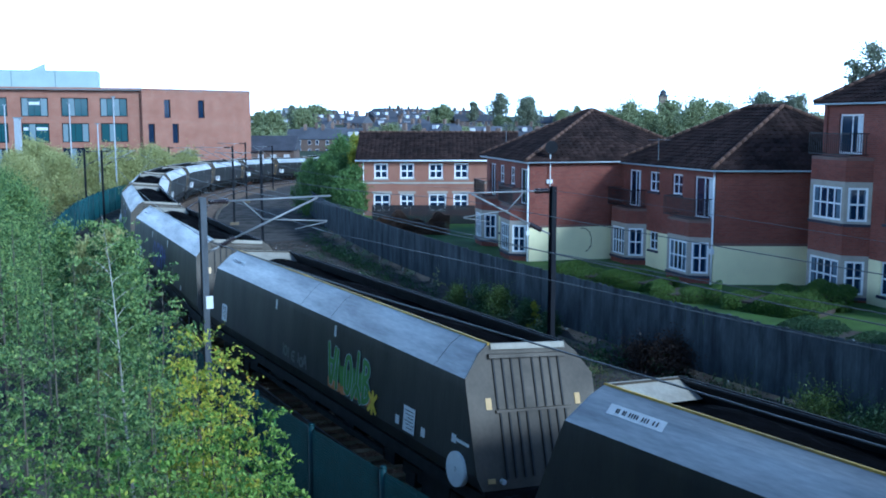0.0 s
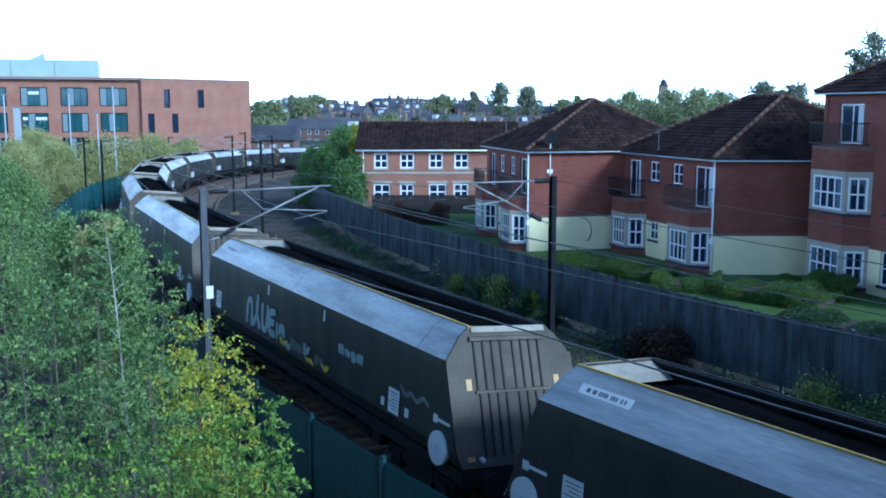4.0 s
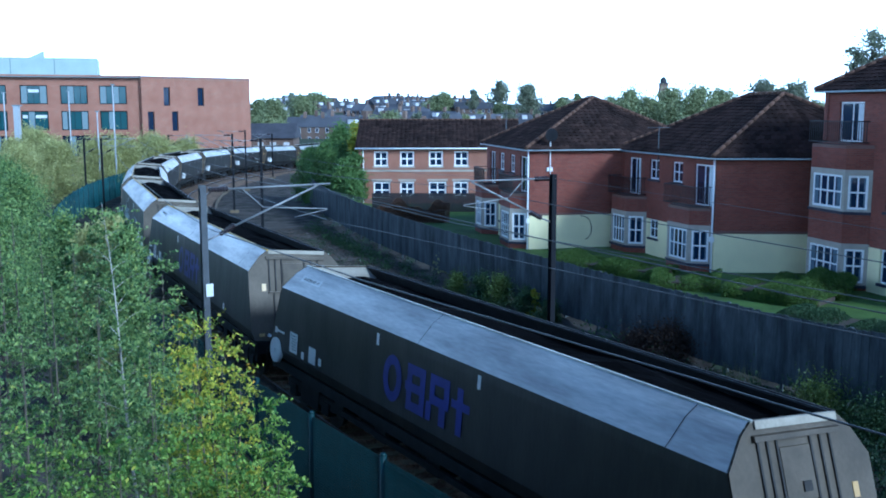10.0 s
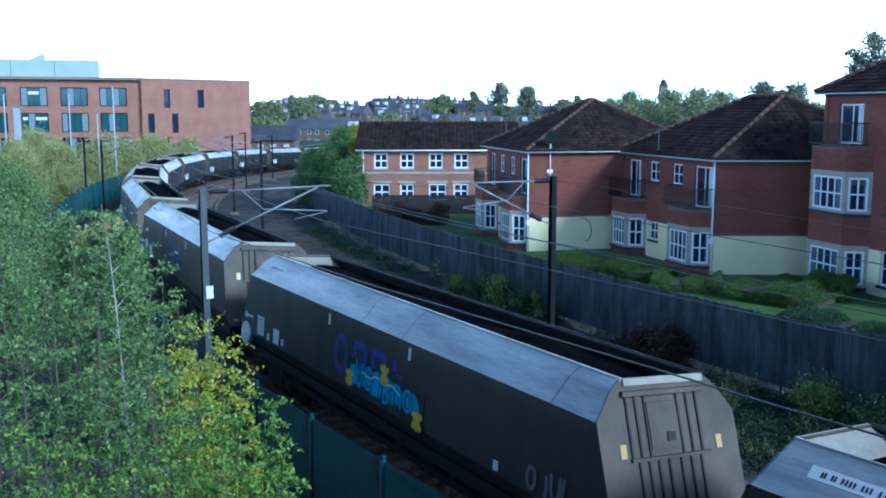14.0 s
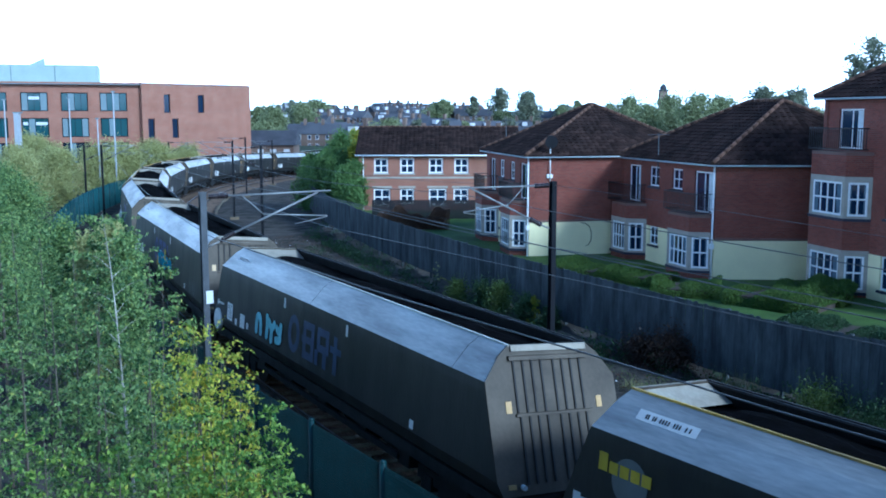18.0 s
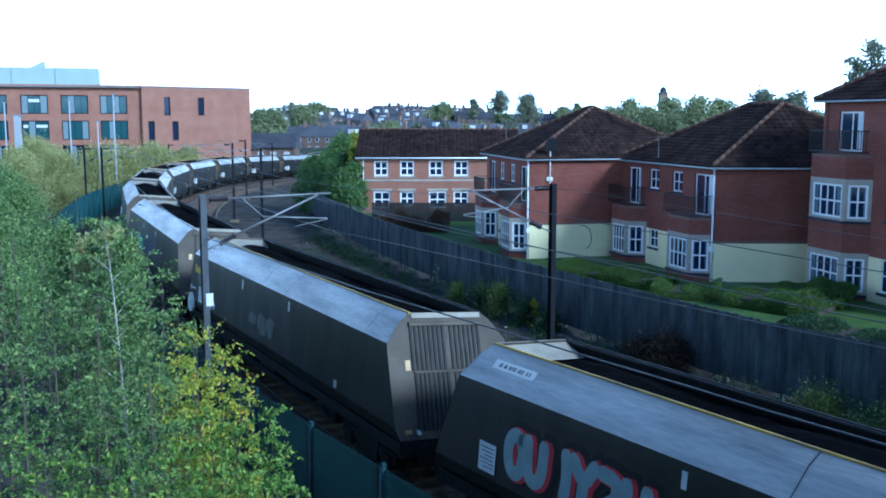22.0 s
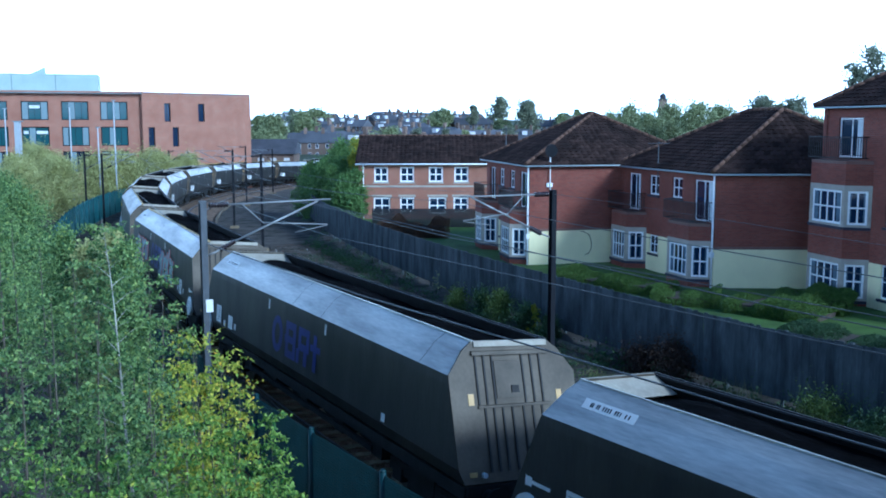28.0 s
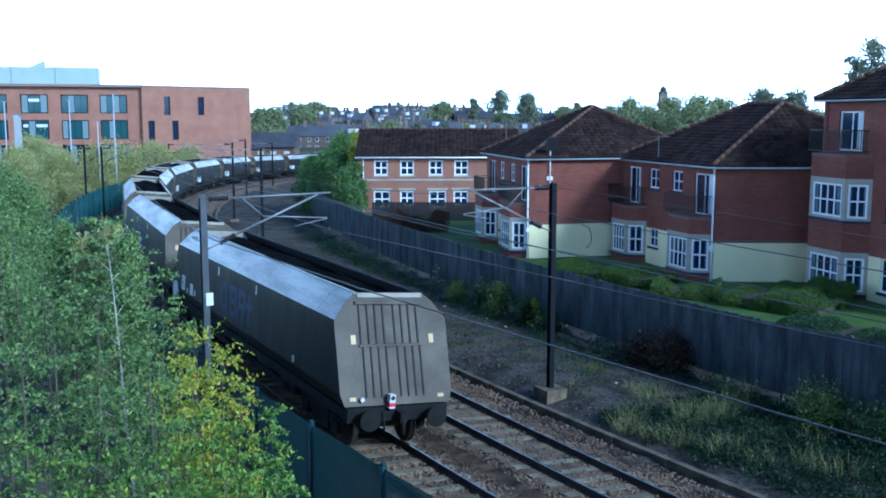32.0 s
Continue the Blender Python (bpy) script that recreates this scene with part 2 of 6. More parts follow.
HEDGE = leaf_material("hedge_leaf", (0.05, 0.095, 0.02), (0.13, 0.185, 0.035))
REDHEDGE = leaf_material("copper_hedge_leaf", (0.117, 0.065, 0.039), (0.078, 0.052, 0.0325))
BRAMBLE = leaf_material("bramble_leaf", (0.035, 0.026, 0.02), (0.065, 0.042, 0.03))
# ground cover leaf, darkened so its colour carries the shade of the bank
SHADELEAF = leaf_material("shade_dark_leaf", (0.014, 0.034, 0.018), (0.03, 0.055, 0.025))
GARDENLEAF = leaf_material("garden_leaf", (0.085, 0.15, 0.045), (0.17, 0.25, 0.07))
WEEDLEAF = leaf_material("weed_leaf", (0.07, 0.11, 0.03), (0.14, 0.18, 0.045))
DRYGRASS = leaf_material("dry_grass", (0.27, 0.25, 0.11), (0.15, 0.18, 0.06))


# ---- mesh helpers ----
def box(bm, x0, x1, y0, y1, z0, z1):
    v = [bm.verts.new((x, y, z)) for z in (z0, z1) for x, y in ((x0, y0), (x1, y0), (x1, y1), (x0, y1))]
    for f in ((3, 2, 1, 0), (4, 5, 6, 7), (0, 1, 5, 4), (1, 2, 6, 5), (2, 3, 7, 6), (3, 0, 4, 7)):
        bm.faces.new([v[i] for i in f])


def tube(bm, a, b, r0, r1=None, n=8, caps=True):
    a, b = Vector(a), Vector(b)
    r1 = r0 if r1 is None else r1
    q = (b - a).to_track_quat("Z", "Y")
    rings = [[bm.verts.new(p + q @ Vector((r * math.cos(2 * math.pi * i / n), r * math.sin(2 * math.pi * i / n), 0))) for i in range(n)]
             for p, r in ((a, r0), (b, r1))]
    for i in range(n):
        f = bm.faces.new((rings[0][i], rings[0][(i + 1) % n], rings[1][(i + 1) % n], rings[1][i]))
        f.smooth = n > 6
    if caps:
        bm.faces.new(rings[0][::-1])
        bm.faces.new(rings[1])


def loft(bm, rings, closed=True, caps=False, smooth=False):
    vs = [[bm.verts.new(p) for p in ring] for ring in rings]
    for a, b in zip(vs, vs[1:]):
        n = len(a)
        for i in range(n if closed else n - 1):
            f = bm.faces.new((a[i], a[(i + 1) % n], b[(i + 1) % n], b[i]))
            f.smooth = smooth
    if caps:
        bm.faces.new(vs[0][::-1])
        bm.faces.new(vs[-1])


def mesh_of(bm, name, mat, fix=True):
    if fix:
        bmesh.ops.recalc_face_normals(bm, faces=bm.faces)
    me = bpy.data.meshes.new(name)
    bm.to_mesh(me)
    bm.free()
    me.materials.append(mat)
    return me


def make(fn, name, mat):
    """A mesh drawn by fn(bm)."""
    bm = bmesh.new()
    fn(bm)
    return mesh_of(bm, name, mat)


def part(name, me, parent, m=None, label=""):
    ob = new(name, me)
    ob.parent = parent
    if m is not None:
        ob.matrix_basis = m
    if label:
        tagged(ob, label)
    return ob


def thing(name, label, category, m=None, group="", kind="", data=None):
    ob = new(name, data)
    if m is not None:
        ob.matrix_basis = m
    return tagged(ob, label, category, group, kind)


def boxes_mesh(name, mat, rows):
    bm = bmesh.new()
    for r in rows:
        box(bm, *r)
    return mesh_of(bm, name, mat)


# ---- the line of the railway: an arc of 209 m radius, canted ----
RADIUS, CANT = 208.736, 0.0865
CENTRE = Vector((178.7065, 128.1962))
PHI = math.atan2(22.1939 - CENTRE.y, -1.1109 - CENTRE.x)
SECOND = 3.32
WAGON = 18.0888


def grade(s):
    s = min(max(s, -40), 155) / 100
    return 0.3276 * s - 1.1971 * s * s


def along(s, lat=0.0, h=0.0):
    """A place by the way s along the near line, lat to its right and h above it."""
    a = PHI - s / RADIUS
    r = RADIUS - lat
    return Vector((CENTRE.x + r * math.cos(a), CENTRE.y + r * math.sin(a), grade(s) + h))


def canted(s, track, lat, h):
    """A place on the canted line whose middle lies at lateral track."""
    c, k = math.cos(CANT), math.sin(CANT)
    return along(s, track + lat * c + h * k, h * c - lat * k)


def heading(s):
    return PHI - s / RADIUS - math.pi / 2


def plan(x, y):
    """s and lat of a place in the plan."""
    d = Vector((x, y)) - CENTRE
    a = (PHI - math.atan2(d.y, d.x) + math.pi) % (2 * math.pi) - math.pi
    return a * RADIUS, RADIUS - d.length


def smooth(a, b, x):
    x = min(max((x - a) / (b - a), 0), 1)
    return x * x * (3 - 2 * x)


def ground_z(x, y):
    s, lat = plan(x, y)
    base = -0.55 + 0.03 * noise.noise((x * 0.5, y * 0.5, 0))
    near = 1 - smooth(120, 190, s)
    z = base + grade(s) * (1 if -40 < s < 190 else 0.9)
    z += smooth(5.4, 6.6, lat) * 0.35 + smooth(11.9 + 0.025 * min(max(0, s), 70), 13.6 + 0.025 * min(max(0, s), 70), lat) * (0.95 - grade(min(max(s, -20), 60)) * 0.8) * near
    d = math.hypot(x, y)
    hill = smooth(230, 620, d) * 13 * smooth(-0.9, 0.1, y / max(d, 1))
    return z + hill + 0.5 * noise.noise((x * 0.03, y * 0.03, 3)) * smooth(20, 60, abs(lat))


# ---- ground ----
def axis_steps(lo, hi, near_lo, near_hi, step):
    vals = list(np.arange(near_lo, near_hi + 0.1, step))
    g, v = step, near_hi
    while v < hi:
        g *= 1.25
        v += g
        vals.append(v)
    g, v = step, near_lo
    while v > lo:
        g *= 1.25
        v -= g
        vals.insert(0, v)
    return vals


def build_ground():
    xs, ys = axis_steps(-2600, 2600, -50, 46, 1.5), axis_steps(-1500, 3200, -20, 140, 1.5)
    verts = [(x, y, ground_z(x, y)) for y in ys for x in xs]
    nx = len(xs)
    faces = [(j * nx + i, j * nx + i + 1, (j + 1) * nx + i + 1, (j + 1) * nx + i) for j in range(len(ys) - 1) for i in range(nx - 1)]
    me = bpy.data.meshes.new("ground")
    me.from_pydata(verts, [], faces)
    me.materials.append(EARTH)
    me.materials.append(FIELD)
    me.materials.append(LAWN)
    for p in me.polygons:
        p.use_smooth = True
        x, y, _ = p.center
        s, lat = plan(x, y)
        p.material_index = 2 if lat > 13.4 + 0.03 * max(0, s) and -25 < s < 62 and lat < 40 else (0 if -12 < lat < 13 and -60 < s < 170 else 1)
    return thing("ground", "uneven dark trackside soil, lawns and far fields", "ground", kind="structure", data=me)


build_ground()


def strip(bm, s0, s1, step, profile, track):
    """A band that follows the line: profile is a row of (lat, h)."""
    rings = []
    s = s0
    while s <= s1 + 1e-6:
        rings.append([canted(s, track, a, b) for a, b in profile])
        s += step
    loft(bm, rings, closed=False)


def build_line():
    bm = bmesh.new()
    rings = []
    for s in np.arange(-60, 190, 1.5):
        ring = []
        for lat, h in ((-3.6, -0.75), (-2.5, -0.36), (-1.3, -0.17), (-0.6, -0.19), (0.6, -0.19), (1.3, -0.22), (1.65, -0.25), (2.1, -0.16),
                       (2.7, -0.18), (3.9, -0.2), (4.7, -0.26), (5.35, -0.34), (5.7, -0.5)):
            p = along(s, lat, h - (lat if lat < 1.66 else lat - SECOND) * math.sin(CANT) * (1 if 0 < abs(lat) else 0) * 0.9)
            p.z += 0.07 * noise.noise(p * 1.3)
            ring.append(p)
        rings.append(ring)
    loft(bm, rings, closed=False, smooth=True)
    bed = thing("ballast_bed", "brown stone ballast under the two railway tracks", "ballast", kind="structure", data=mesh_of(bm, "ballast_bed", GRAVEL))
    # loose stones, real geometry near the camera
    rnd = random.Random(5)
    verts, faces = [], []
    for _ in range(34000):
        s = rnd.uniform(-20, 14)
        lat = rnd.uniform(-2.6, 5.6)
        track = 0 if lat < 1.66 else SECOND
        q = along(s, lat, -0.2 - (lat - track) * math.sin(CANT) * 0.9 + rnd.uniform(0, 0.05))
        r, k = rnd.uniform(0.02, 0.05), len(verts)
        for dx, dy, dz in ((1, 0, 0), (-1, 0, 0), (0, 1, 0), (0, -1, 0), (0, 0, 1), (0, 0, -1)):
            verts.append(q + Vector((dx * rnd.uniform(0.6, 1.3), dy * rnd.uniform(0.6, 1.3), dz * rnd.uniform(0.5, 1))) * r)
        for a, b, c in ((0, 2, 4), (2, 1, 4), (1, 3, 4), (3, 0, 4), (2, 0, 5), (1, 2, 5), (3, 1, 5), (0, 3, 5)):
            faces.append((k + a, k + b, k + c))
    me = bpy.data.meshes.new("loose_stones")
    me.from_pydata(verts, [], faces)
    me.materials.append(material("ballast_stone", (0.24, 0.165, 0.11), 0.95, vary=0.5, scale=0.9, fine=9, bump=0.3, second=(0.05, 0.036, 0.026)))
    tagged(part("loose_stones", me, bed), kind="stuff")
    sleeper = boxes_mesh("sleeper", SLEEPER, [(-0.125, 0.125, -1.25, 1.25, -0.33, -0.16)])
    for name, track in (("track_near", 0.0), ("track_far", SECOND)):
        t = thing(name, "steel rails on pale concrete sleepers, a curved running line", "railway track", kind="structure")
        for side in (-1, 1):
            lat = side * 0.7525
            bm = bmesh.new()
            strip(bm, -60, 190, 1.5, [(lat - 0.07, -0.16), (lat - 0.07, -0.145), (lat - 0.012, -0.12), (lat - 0.012, -0.04), (lat - 0.036, -0.03),
                                      (lat - 0.036, -0.006)], track)
            strip(bm, -60, 190, 1.5, [(lat + 0.036, -0.006), (lat + 0.036, -0.03), (lat + 0.012, -0.04), (lat + 0.012, -0.12), (lat + 0.07, -0.145),
                                      (lat + 0.07, -0.16)], track)
            rail = part("rail", mesh_of(bm, "rail", RUST), t)
            bm = bmesh.new()
            strip(bm, -60, 190, 1.5, [(lat - 0.036, -0.006), (lat - 0.025, 0.0), (lat + 0.025, 0.0), (lat + 0.036, -0.006)], track)
            part("rail_head", mesh_of(bm, "rail_head", STEEL), rail, label="polished running surface of the rail")
        for i in range(150):
            s = -24 + i * 0.65
            p = canted(s, track, 0, 0)
            m = Matrix.Translation(p) @ Matrix.Rotation(heading(s), 4, "Z") @ Matrix.Rotation(CANT, 4, "X")
            part("sleeper", sleeper, t, m)
    # low concrete kerb between ballast and bank
    kerb = thing("trackside_kerb", "low weathered concrete kerb along the ballast edge", "kerb", kind="structure")
    stone = boxes_mesh("kerb_stone", TROUGH, [(-0.99, 0.99, -0.09, 0.09, -0.75, 0.0)])
    rnd = random.Random(8)
    for i in range(60):
        s = -24 + i * 2.0
        p = along(s, 5.85 - 0.0135 * s * (1 if s < 20 else 0.4), -0.22)
        part("kerb_stone", stone, kerb, Matrix.Translation(p) @ Matrix.Rotation(heading(s) + rnd.uniform(-0.01, 0.01), 4, "Z"))


build_line()


def build_bridge():
    """Plain brick bridge, unseen, added behind and beside the camera to block sky light."""
    # a bridge is assumed here from the camera's height above the line
    bridge = thing("unseen_bridge", "unseen plain brick bridge added over the railway behind the camera", "bridge", kind="structure")
    part("parapet", boxes_mesh("parapet", OFFBRICK, [(-40, 46, -1.6, -1.2, 5.9, 9.4)]), bridge)
    part("deck", boxes_mesh("deck", TROUGH, [(-40, 46, -13, -1.61, 5.3, 6.3)]), bridge)
    for x0, x1 in ((-40, 6.5), (27.0, 46)):
        part("abutment", boxes_mesh("abutment", OFFBRICK, [(x0, x1, -12.9, -1.62, -1.5, 5.29)]), bridge)


build_bridge()


def build_rubble():
    """Stones, clinker and scraps of pale litter on the bank."""
    rnd = random.Random(15)
    sets = (("bank_rubble", "dark stones and clinker strewn over the bank", 6500, 0.018, 0.055, material("clinker", (0.05, 0.045, 0.038), 0.95, vary=0.6, scale=0.7, fine=6, bump=0.3, second=(0.012, 0.012, 0.011))),
            ("pale_litter", "scraps of pale litter on the bank", 45, 0.03, 0.07, WHITE),
            ("bank_grit", "brown grit and small stones on the bank", 9000, 0.012, 0.035, material("grit", (0.20, 0.165, 0.13), 0.95, vary=0.5, scale=0.7, fine=6, bump=0.3, second=(0.09, 0.075, 0.06))))
    for name, label, count, lo, hi, mat in sets:
        verts, faces = [], []
        for _ in range(count):
            p = along(rnd.uniform(-24, 45), 6.1 + 5.4 * rnd.random())
            q, r, k = Vector((p.x, p.y, ground_z(p.x, p.y) + 0.01)), rnd.uniform(lo, hi), len(verts)
            for dx, dy, dz in ((1, 0, 0), (-1, 0, 0), (0, 1, 0), (0, -1, 0), (0, 0, 1), (0, 0, -1)):
                verts.append(q + Vector((dx * rnd.uniform(0.6, 1.4), dy * rnd.uniform(0.6, 1.4), dz * rnd.uniform(0.4, 1))) * r)
            for a, b, c in ((0, 2, 4), (2, 1, 4), (1, 3, 4), (3, 0, 4), (2, 0, 5), (1, 2, 5), (3, 1, 5), (0, 3, 5)):
                faces.append((k + a, k + b, k + c))
        me = bpy.data.meshes.new(name)
        me.from_pydata(verts, [], faces)
        me.materials.append(mat)
        thing(name, label, "rubble", kind="stuff", data=me)


build_rubble()


# ---- timber fence on the house side ----
def build_timber_fence():
    fence = thing("timber_fence", "tall weathered grey close-boarded timber fence", "fence", kind="structure")
    rnd = random.Random(11)
    boards = [boxes_mesh("board", WOOD, [(-0.0735, 0.0735, -0.011, 0.011, 0, h)]) for h in (1.99, 2.0, 2.01, 2.03)]
    post = boxes_mesh("post", WOOD, [(-0.05, 0.05, -0.05, 0.05, -0.3, 2.02)])
    far_rows = []
    s, i = -15.0, 0
    while s < 62:
        lat = 11.75 + 0.025 * max(0, s)
        p = along(s, lat + (0.012 if i % 2 else 0))
        p.z = fence_base(s) + rnd.uniform(-0.015, 0.015)
        m = Matrix.Translation(p) @ Matrix.Rotation(heading(s), 4, "Z") @ Matrix.Rotation(rnd.uniform(-0.012, 0.012), 4, "Y")
        if i < 300:
            part("board", boards[rnd.randrange(4)], fence, m)
        else:
            far_rows.append(m)
        if i % 16 == 0:
            part("post", post, fence, Matrix.Translation(p) @ Matrix.Rotation(heading(s), 4, "Z") @ Matrix.Translation((0, -0.07, 0)))
        s += 0.142
        i += 1
    bm = bmesh.new()
    for m in far_rows:
        n0 = len(bm.verts)
        box(bm, -0.0735, 0.0735, -0.011, 0.011, 0, 2.0)
        bm.verts.ensure_lookup_table()
        for v in bm.verts[n0:]:
            v.co = m @ v.co
    tagged(part("boards", mesh_of(bm, "boards", WOOD), fence), kind="stuff")
    bm = bmesh.new()
    for h in (0.3, 1.0, 1.7):
        rings = []
        for s in np.arange(-15, 62, 2.0):
            lat = 11.75 + 0.025 * max(0, s) + 0.05
            z = fence_base(s) - grade(s) + h
            rings.append([along(s, lat, z - 0.04), along(s, lat + 0.04, z - 0.04), along(s, lat + 0.04, z + 0.04), along(s, lat, z + 0.04)])
        loft(bm, rings, caps=True)
    part("rail", mesh_of(bm, "fence_rail", WOOD), fence)


def fence_base(s):
    return 0.12 + 0.25 * smooth(0, -12, s)


build_timber_fence()


# ---- green mesh fence on the tree side ----
def side_line(s):
    """The fence swings out from the line and then keeps its distance."""
    return -2.99 + 0.041 * max(0, 1.14 - s) - 2.2 * smooth(4, 44, s)


def build_mesh_fence():
    fence = thing("mesh_fence", "dark green welded-mesh security fence on tubular posts", "fence", kind="structure")
    post = make(lambda bm: (tube(bm, (0, 0, -0.5), (0, 0, 2.42), 0.065, n=10), tube(bm, (0, 0, 2.42), (0, 0, 2.46), 0.075, 0.03, n=10)), "post", MESH)

    def panel_mesh(bm):
        for i in range(119):
            x = -1.416 + i * 0.024
            box(bm, x - 0.004, x + 0.004, -0.004, 0.004, 0.0, 2.3)
        for k in range(38):
            z = 0.03 + k * 0.0605
            box(bm, -1.42, 1.42, 0.005, 0.012, z - 0.004, z + 0.004)

    pm = make(panel_mesh, "mesh_panel", MESH)
    # farther on the fence is a palisade of teal pales
    def pale_mesh(bm):
        for i in range(19):
            x = -1.36 + i * 0.1515
            loft(bm, [[(x - 0.05, -0.012, z), (x, 0.012, z), (x + 0.05, -0.012, z)] for z in (0.0, 2.3)], caps=True)
        for z in (0.3, 1.95):
            box(bm, -1.42, 1.42, 0.014, 0.05, z - 0.03, z + 0.03)

    pales = make(pale_mesh, "palisade_panel", PALISADE)
    step, s = 2.87, -16.07
    while s < 85:
        lat = side_line(s)
        a, b = along(s, lat), along(s + step, side_line(s + step))
        zb = -0.62
        part("post", post, fence, Matrix.Translation((a.x, a.y, a.z + zb)))
        d = b - a
        m = Matrix.Translation((a + b) / 2 + Vector((0, 0, zb + 0.06))) @ Matrix.Rotation(math.atan2(d.y, d.x), 4, "Z")
        part("mesh_panel" if s < 36 else "palisade_panel", pm if s < 36 else pales, fence, m)
        s += step


build_mesh_fence()


# ---- overhead line ----
def build_mast(s, lat, top, side, kind_mat, foot=True, reach=3.2, beam=False):
    """A mast beside the line with a cantilever that carries the contact wire. side: -1 reaches to its left, 1 to its right."""
    p = along(s, lat)
    z0 = ground_z(p.x, p.y)
    m = Matrix.Translation((p.x, p.y, 0)) @ Matrix.Rotation(heading(s) - math.pi / 2, 4, "Z")
    mast = thing("overhead_line_mast", "slender steel overhead line mast on a concrete block", "mast", m, group="overhead line masts")

    def column(bm):
        w, d, t = 0.078, 0.085, 0.014
        h = t / 2
        ring = [(-w, -d), (w, -d), (w, -d + t), (h, -d + t), (h, d - t), (w, d - t), (w, d), (-w, d), (-w, d - t), (-h, d - t), (-h, -d + t), (-w, -d + t)]
        loft(bm, [[(x, y, z) for x, y in ring] for z in (z0 - 0.2, top)], caps=True)

    part("column", make(column, "column", kind_mat), mast)
    if foot:
        part("foundation", boxes_mesh("foundation", TROUGH, [(-0.35, 0.35, -0.35, 0.35, z0 - 0.5, z0 + 0.22)]), mast, label="square concrete foundation block")
    zt = top - 0.12

    def ins(a, b):
        def draw(bm):
            va, vb = Vector(a), Vector(b)
            q = (vb - va).to_track_quat("Z", "Y")
            rings = []
            for i in range(29):
                r = (0.032, 0.06, 0.078, 0.06)[i % 4]
                rings.append([va.lerp(vb, i / 28) + q @ Vector((r * math.cos(k * math.pi / 5), r * math.sin(k * math.pi / 5), 0)) for k in range(10)])
            loft(bm, rings, caps=True, smooth=True)
        return make(draw, "insulator", INSUL)

    x1 = side * 0.15
    part("insulator", ins((x1, 0, zt), (x1 + side * 0.5, 0, zt)), mast, label="ribbed dark insulator")
    part("top_tube", make(lambda bm: tube(bm, (x1 + side * 0.5, 0, zt), (side * reach, 0, zt + 0.03), 0.024), "top_tube", TUBE), mast)
    low = zt - 1.25
    part("insulator", ins((x1 + side * 0.25, 0, low + 0.12), (x1 + side * 0.65, 0, low + 0.32)), mast, label="ribbed dark insulator")
    part("stay_tube", make(lambda bm: tube(bm, (x1 + side * 0.65, 0, low + 0.32), (side * (reach - 0.35), 0, zt), 0.028), "stay_tube", TUBE), mast)
    part("bracket_tube", make(lambda bm: tube(bm, (side * 0.1, 0, low), (x1 + side * 0.25, 0, low + 0.12), 0.025), "bracket_tube", TUBE), mast)
    part("drop_tube", make(lambda bm: tube(bm, (side * 1.0, 0, zt), (side * 1.55, 0, low + 0.75), 0.016), "drop_tube", TUBE), mast)
    part("registration_tube", make(lambda bm: tube(bm, (side * 1.55, 0, low + 0.75), (side * (reach - 0.1), 0, low + 0.62), 0.018), "registration_tube", TUBE), mast)
    part("steady_arm", make(lambda bm: tube(bm, (side * (reach - 0.1), 0, low + 0.6), (side * (reach - 1.0), 0, low + 0.45), 0.012), "steady_arm", TUBE), mast)
    return mast


MAST_TOP = 6.08
mast = build_mast(3.9, -3.3, MAST_TOP, 1, MAST, reach=3.4)
part("identity_plate", boxes_mesh("identity_plate", WHITE, [(-0.02, 0.16, -0.125, -0.104, 3.3, 3.62)]), mast, label="small white plate")
build_mast(2.9, 6.6, MAST_TOP, -1, DARKMAST, reach=3.1)
for s, lat, side, top in ((42.1, 7.4, -1, 6.0), (58.9, 6.9, -1, 5.9), (85.5, 7.6, -1, 5.6), (73.8, -6.4, 1, 5.2), (67.8, -4.0, 1, 5.4), (106, -4.5, 1, 4.6), (112, 7.5, -1, 4.6)):
    build_mast(s, lat, top, side, DARKMAST, reach=2.9)


def build_wire(name, pts, r=0.0095):
    """A wire that hangs between its supports."""
    cu = bpy.data.curves.new(name, "CURVE")
    cu.dimensions, cu.bevel_depth, cu.bevel_resolution = "3D", r, 1
    sp = cu.splines.new("POLY")
    out = []
    for a, b, sag in pts:
        for i in range(12):
            f = i / 12
            q = a.lerp(b, f)
            q.z -= sag * 4 * f * (1 - f)
            out.append(q)
    out.append(pts[-1][1])
    sp.points.add(len(out) - 1)
    for p, q in zip(sp.points, out):
        p.co = (*q, 1)
    cu.materials.append(WIRE)
    return tagged(new(name, cu), "thin grey overhead line wire between the masts", "wire", group="overhead wires")


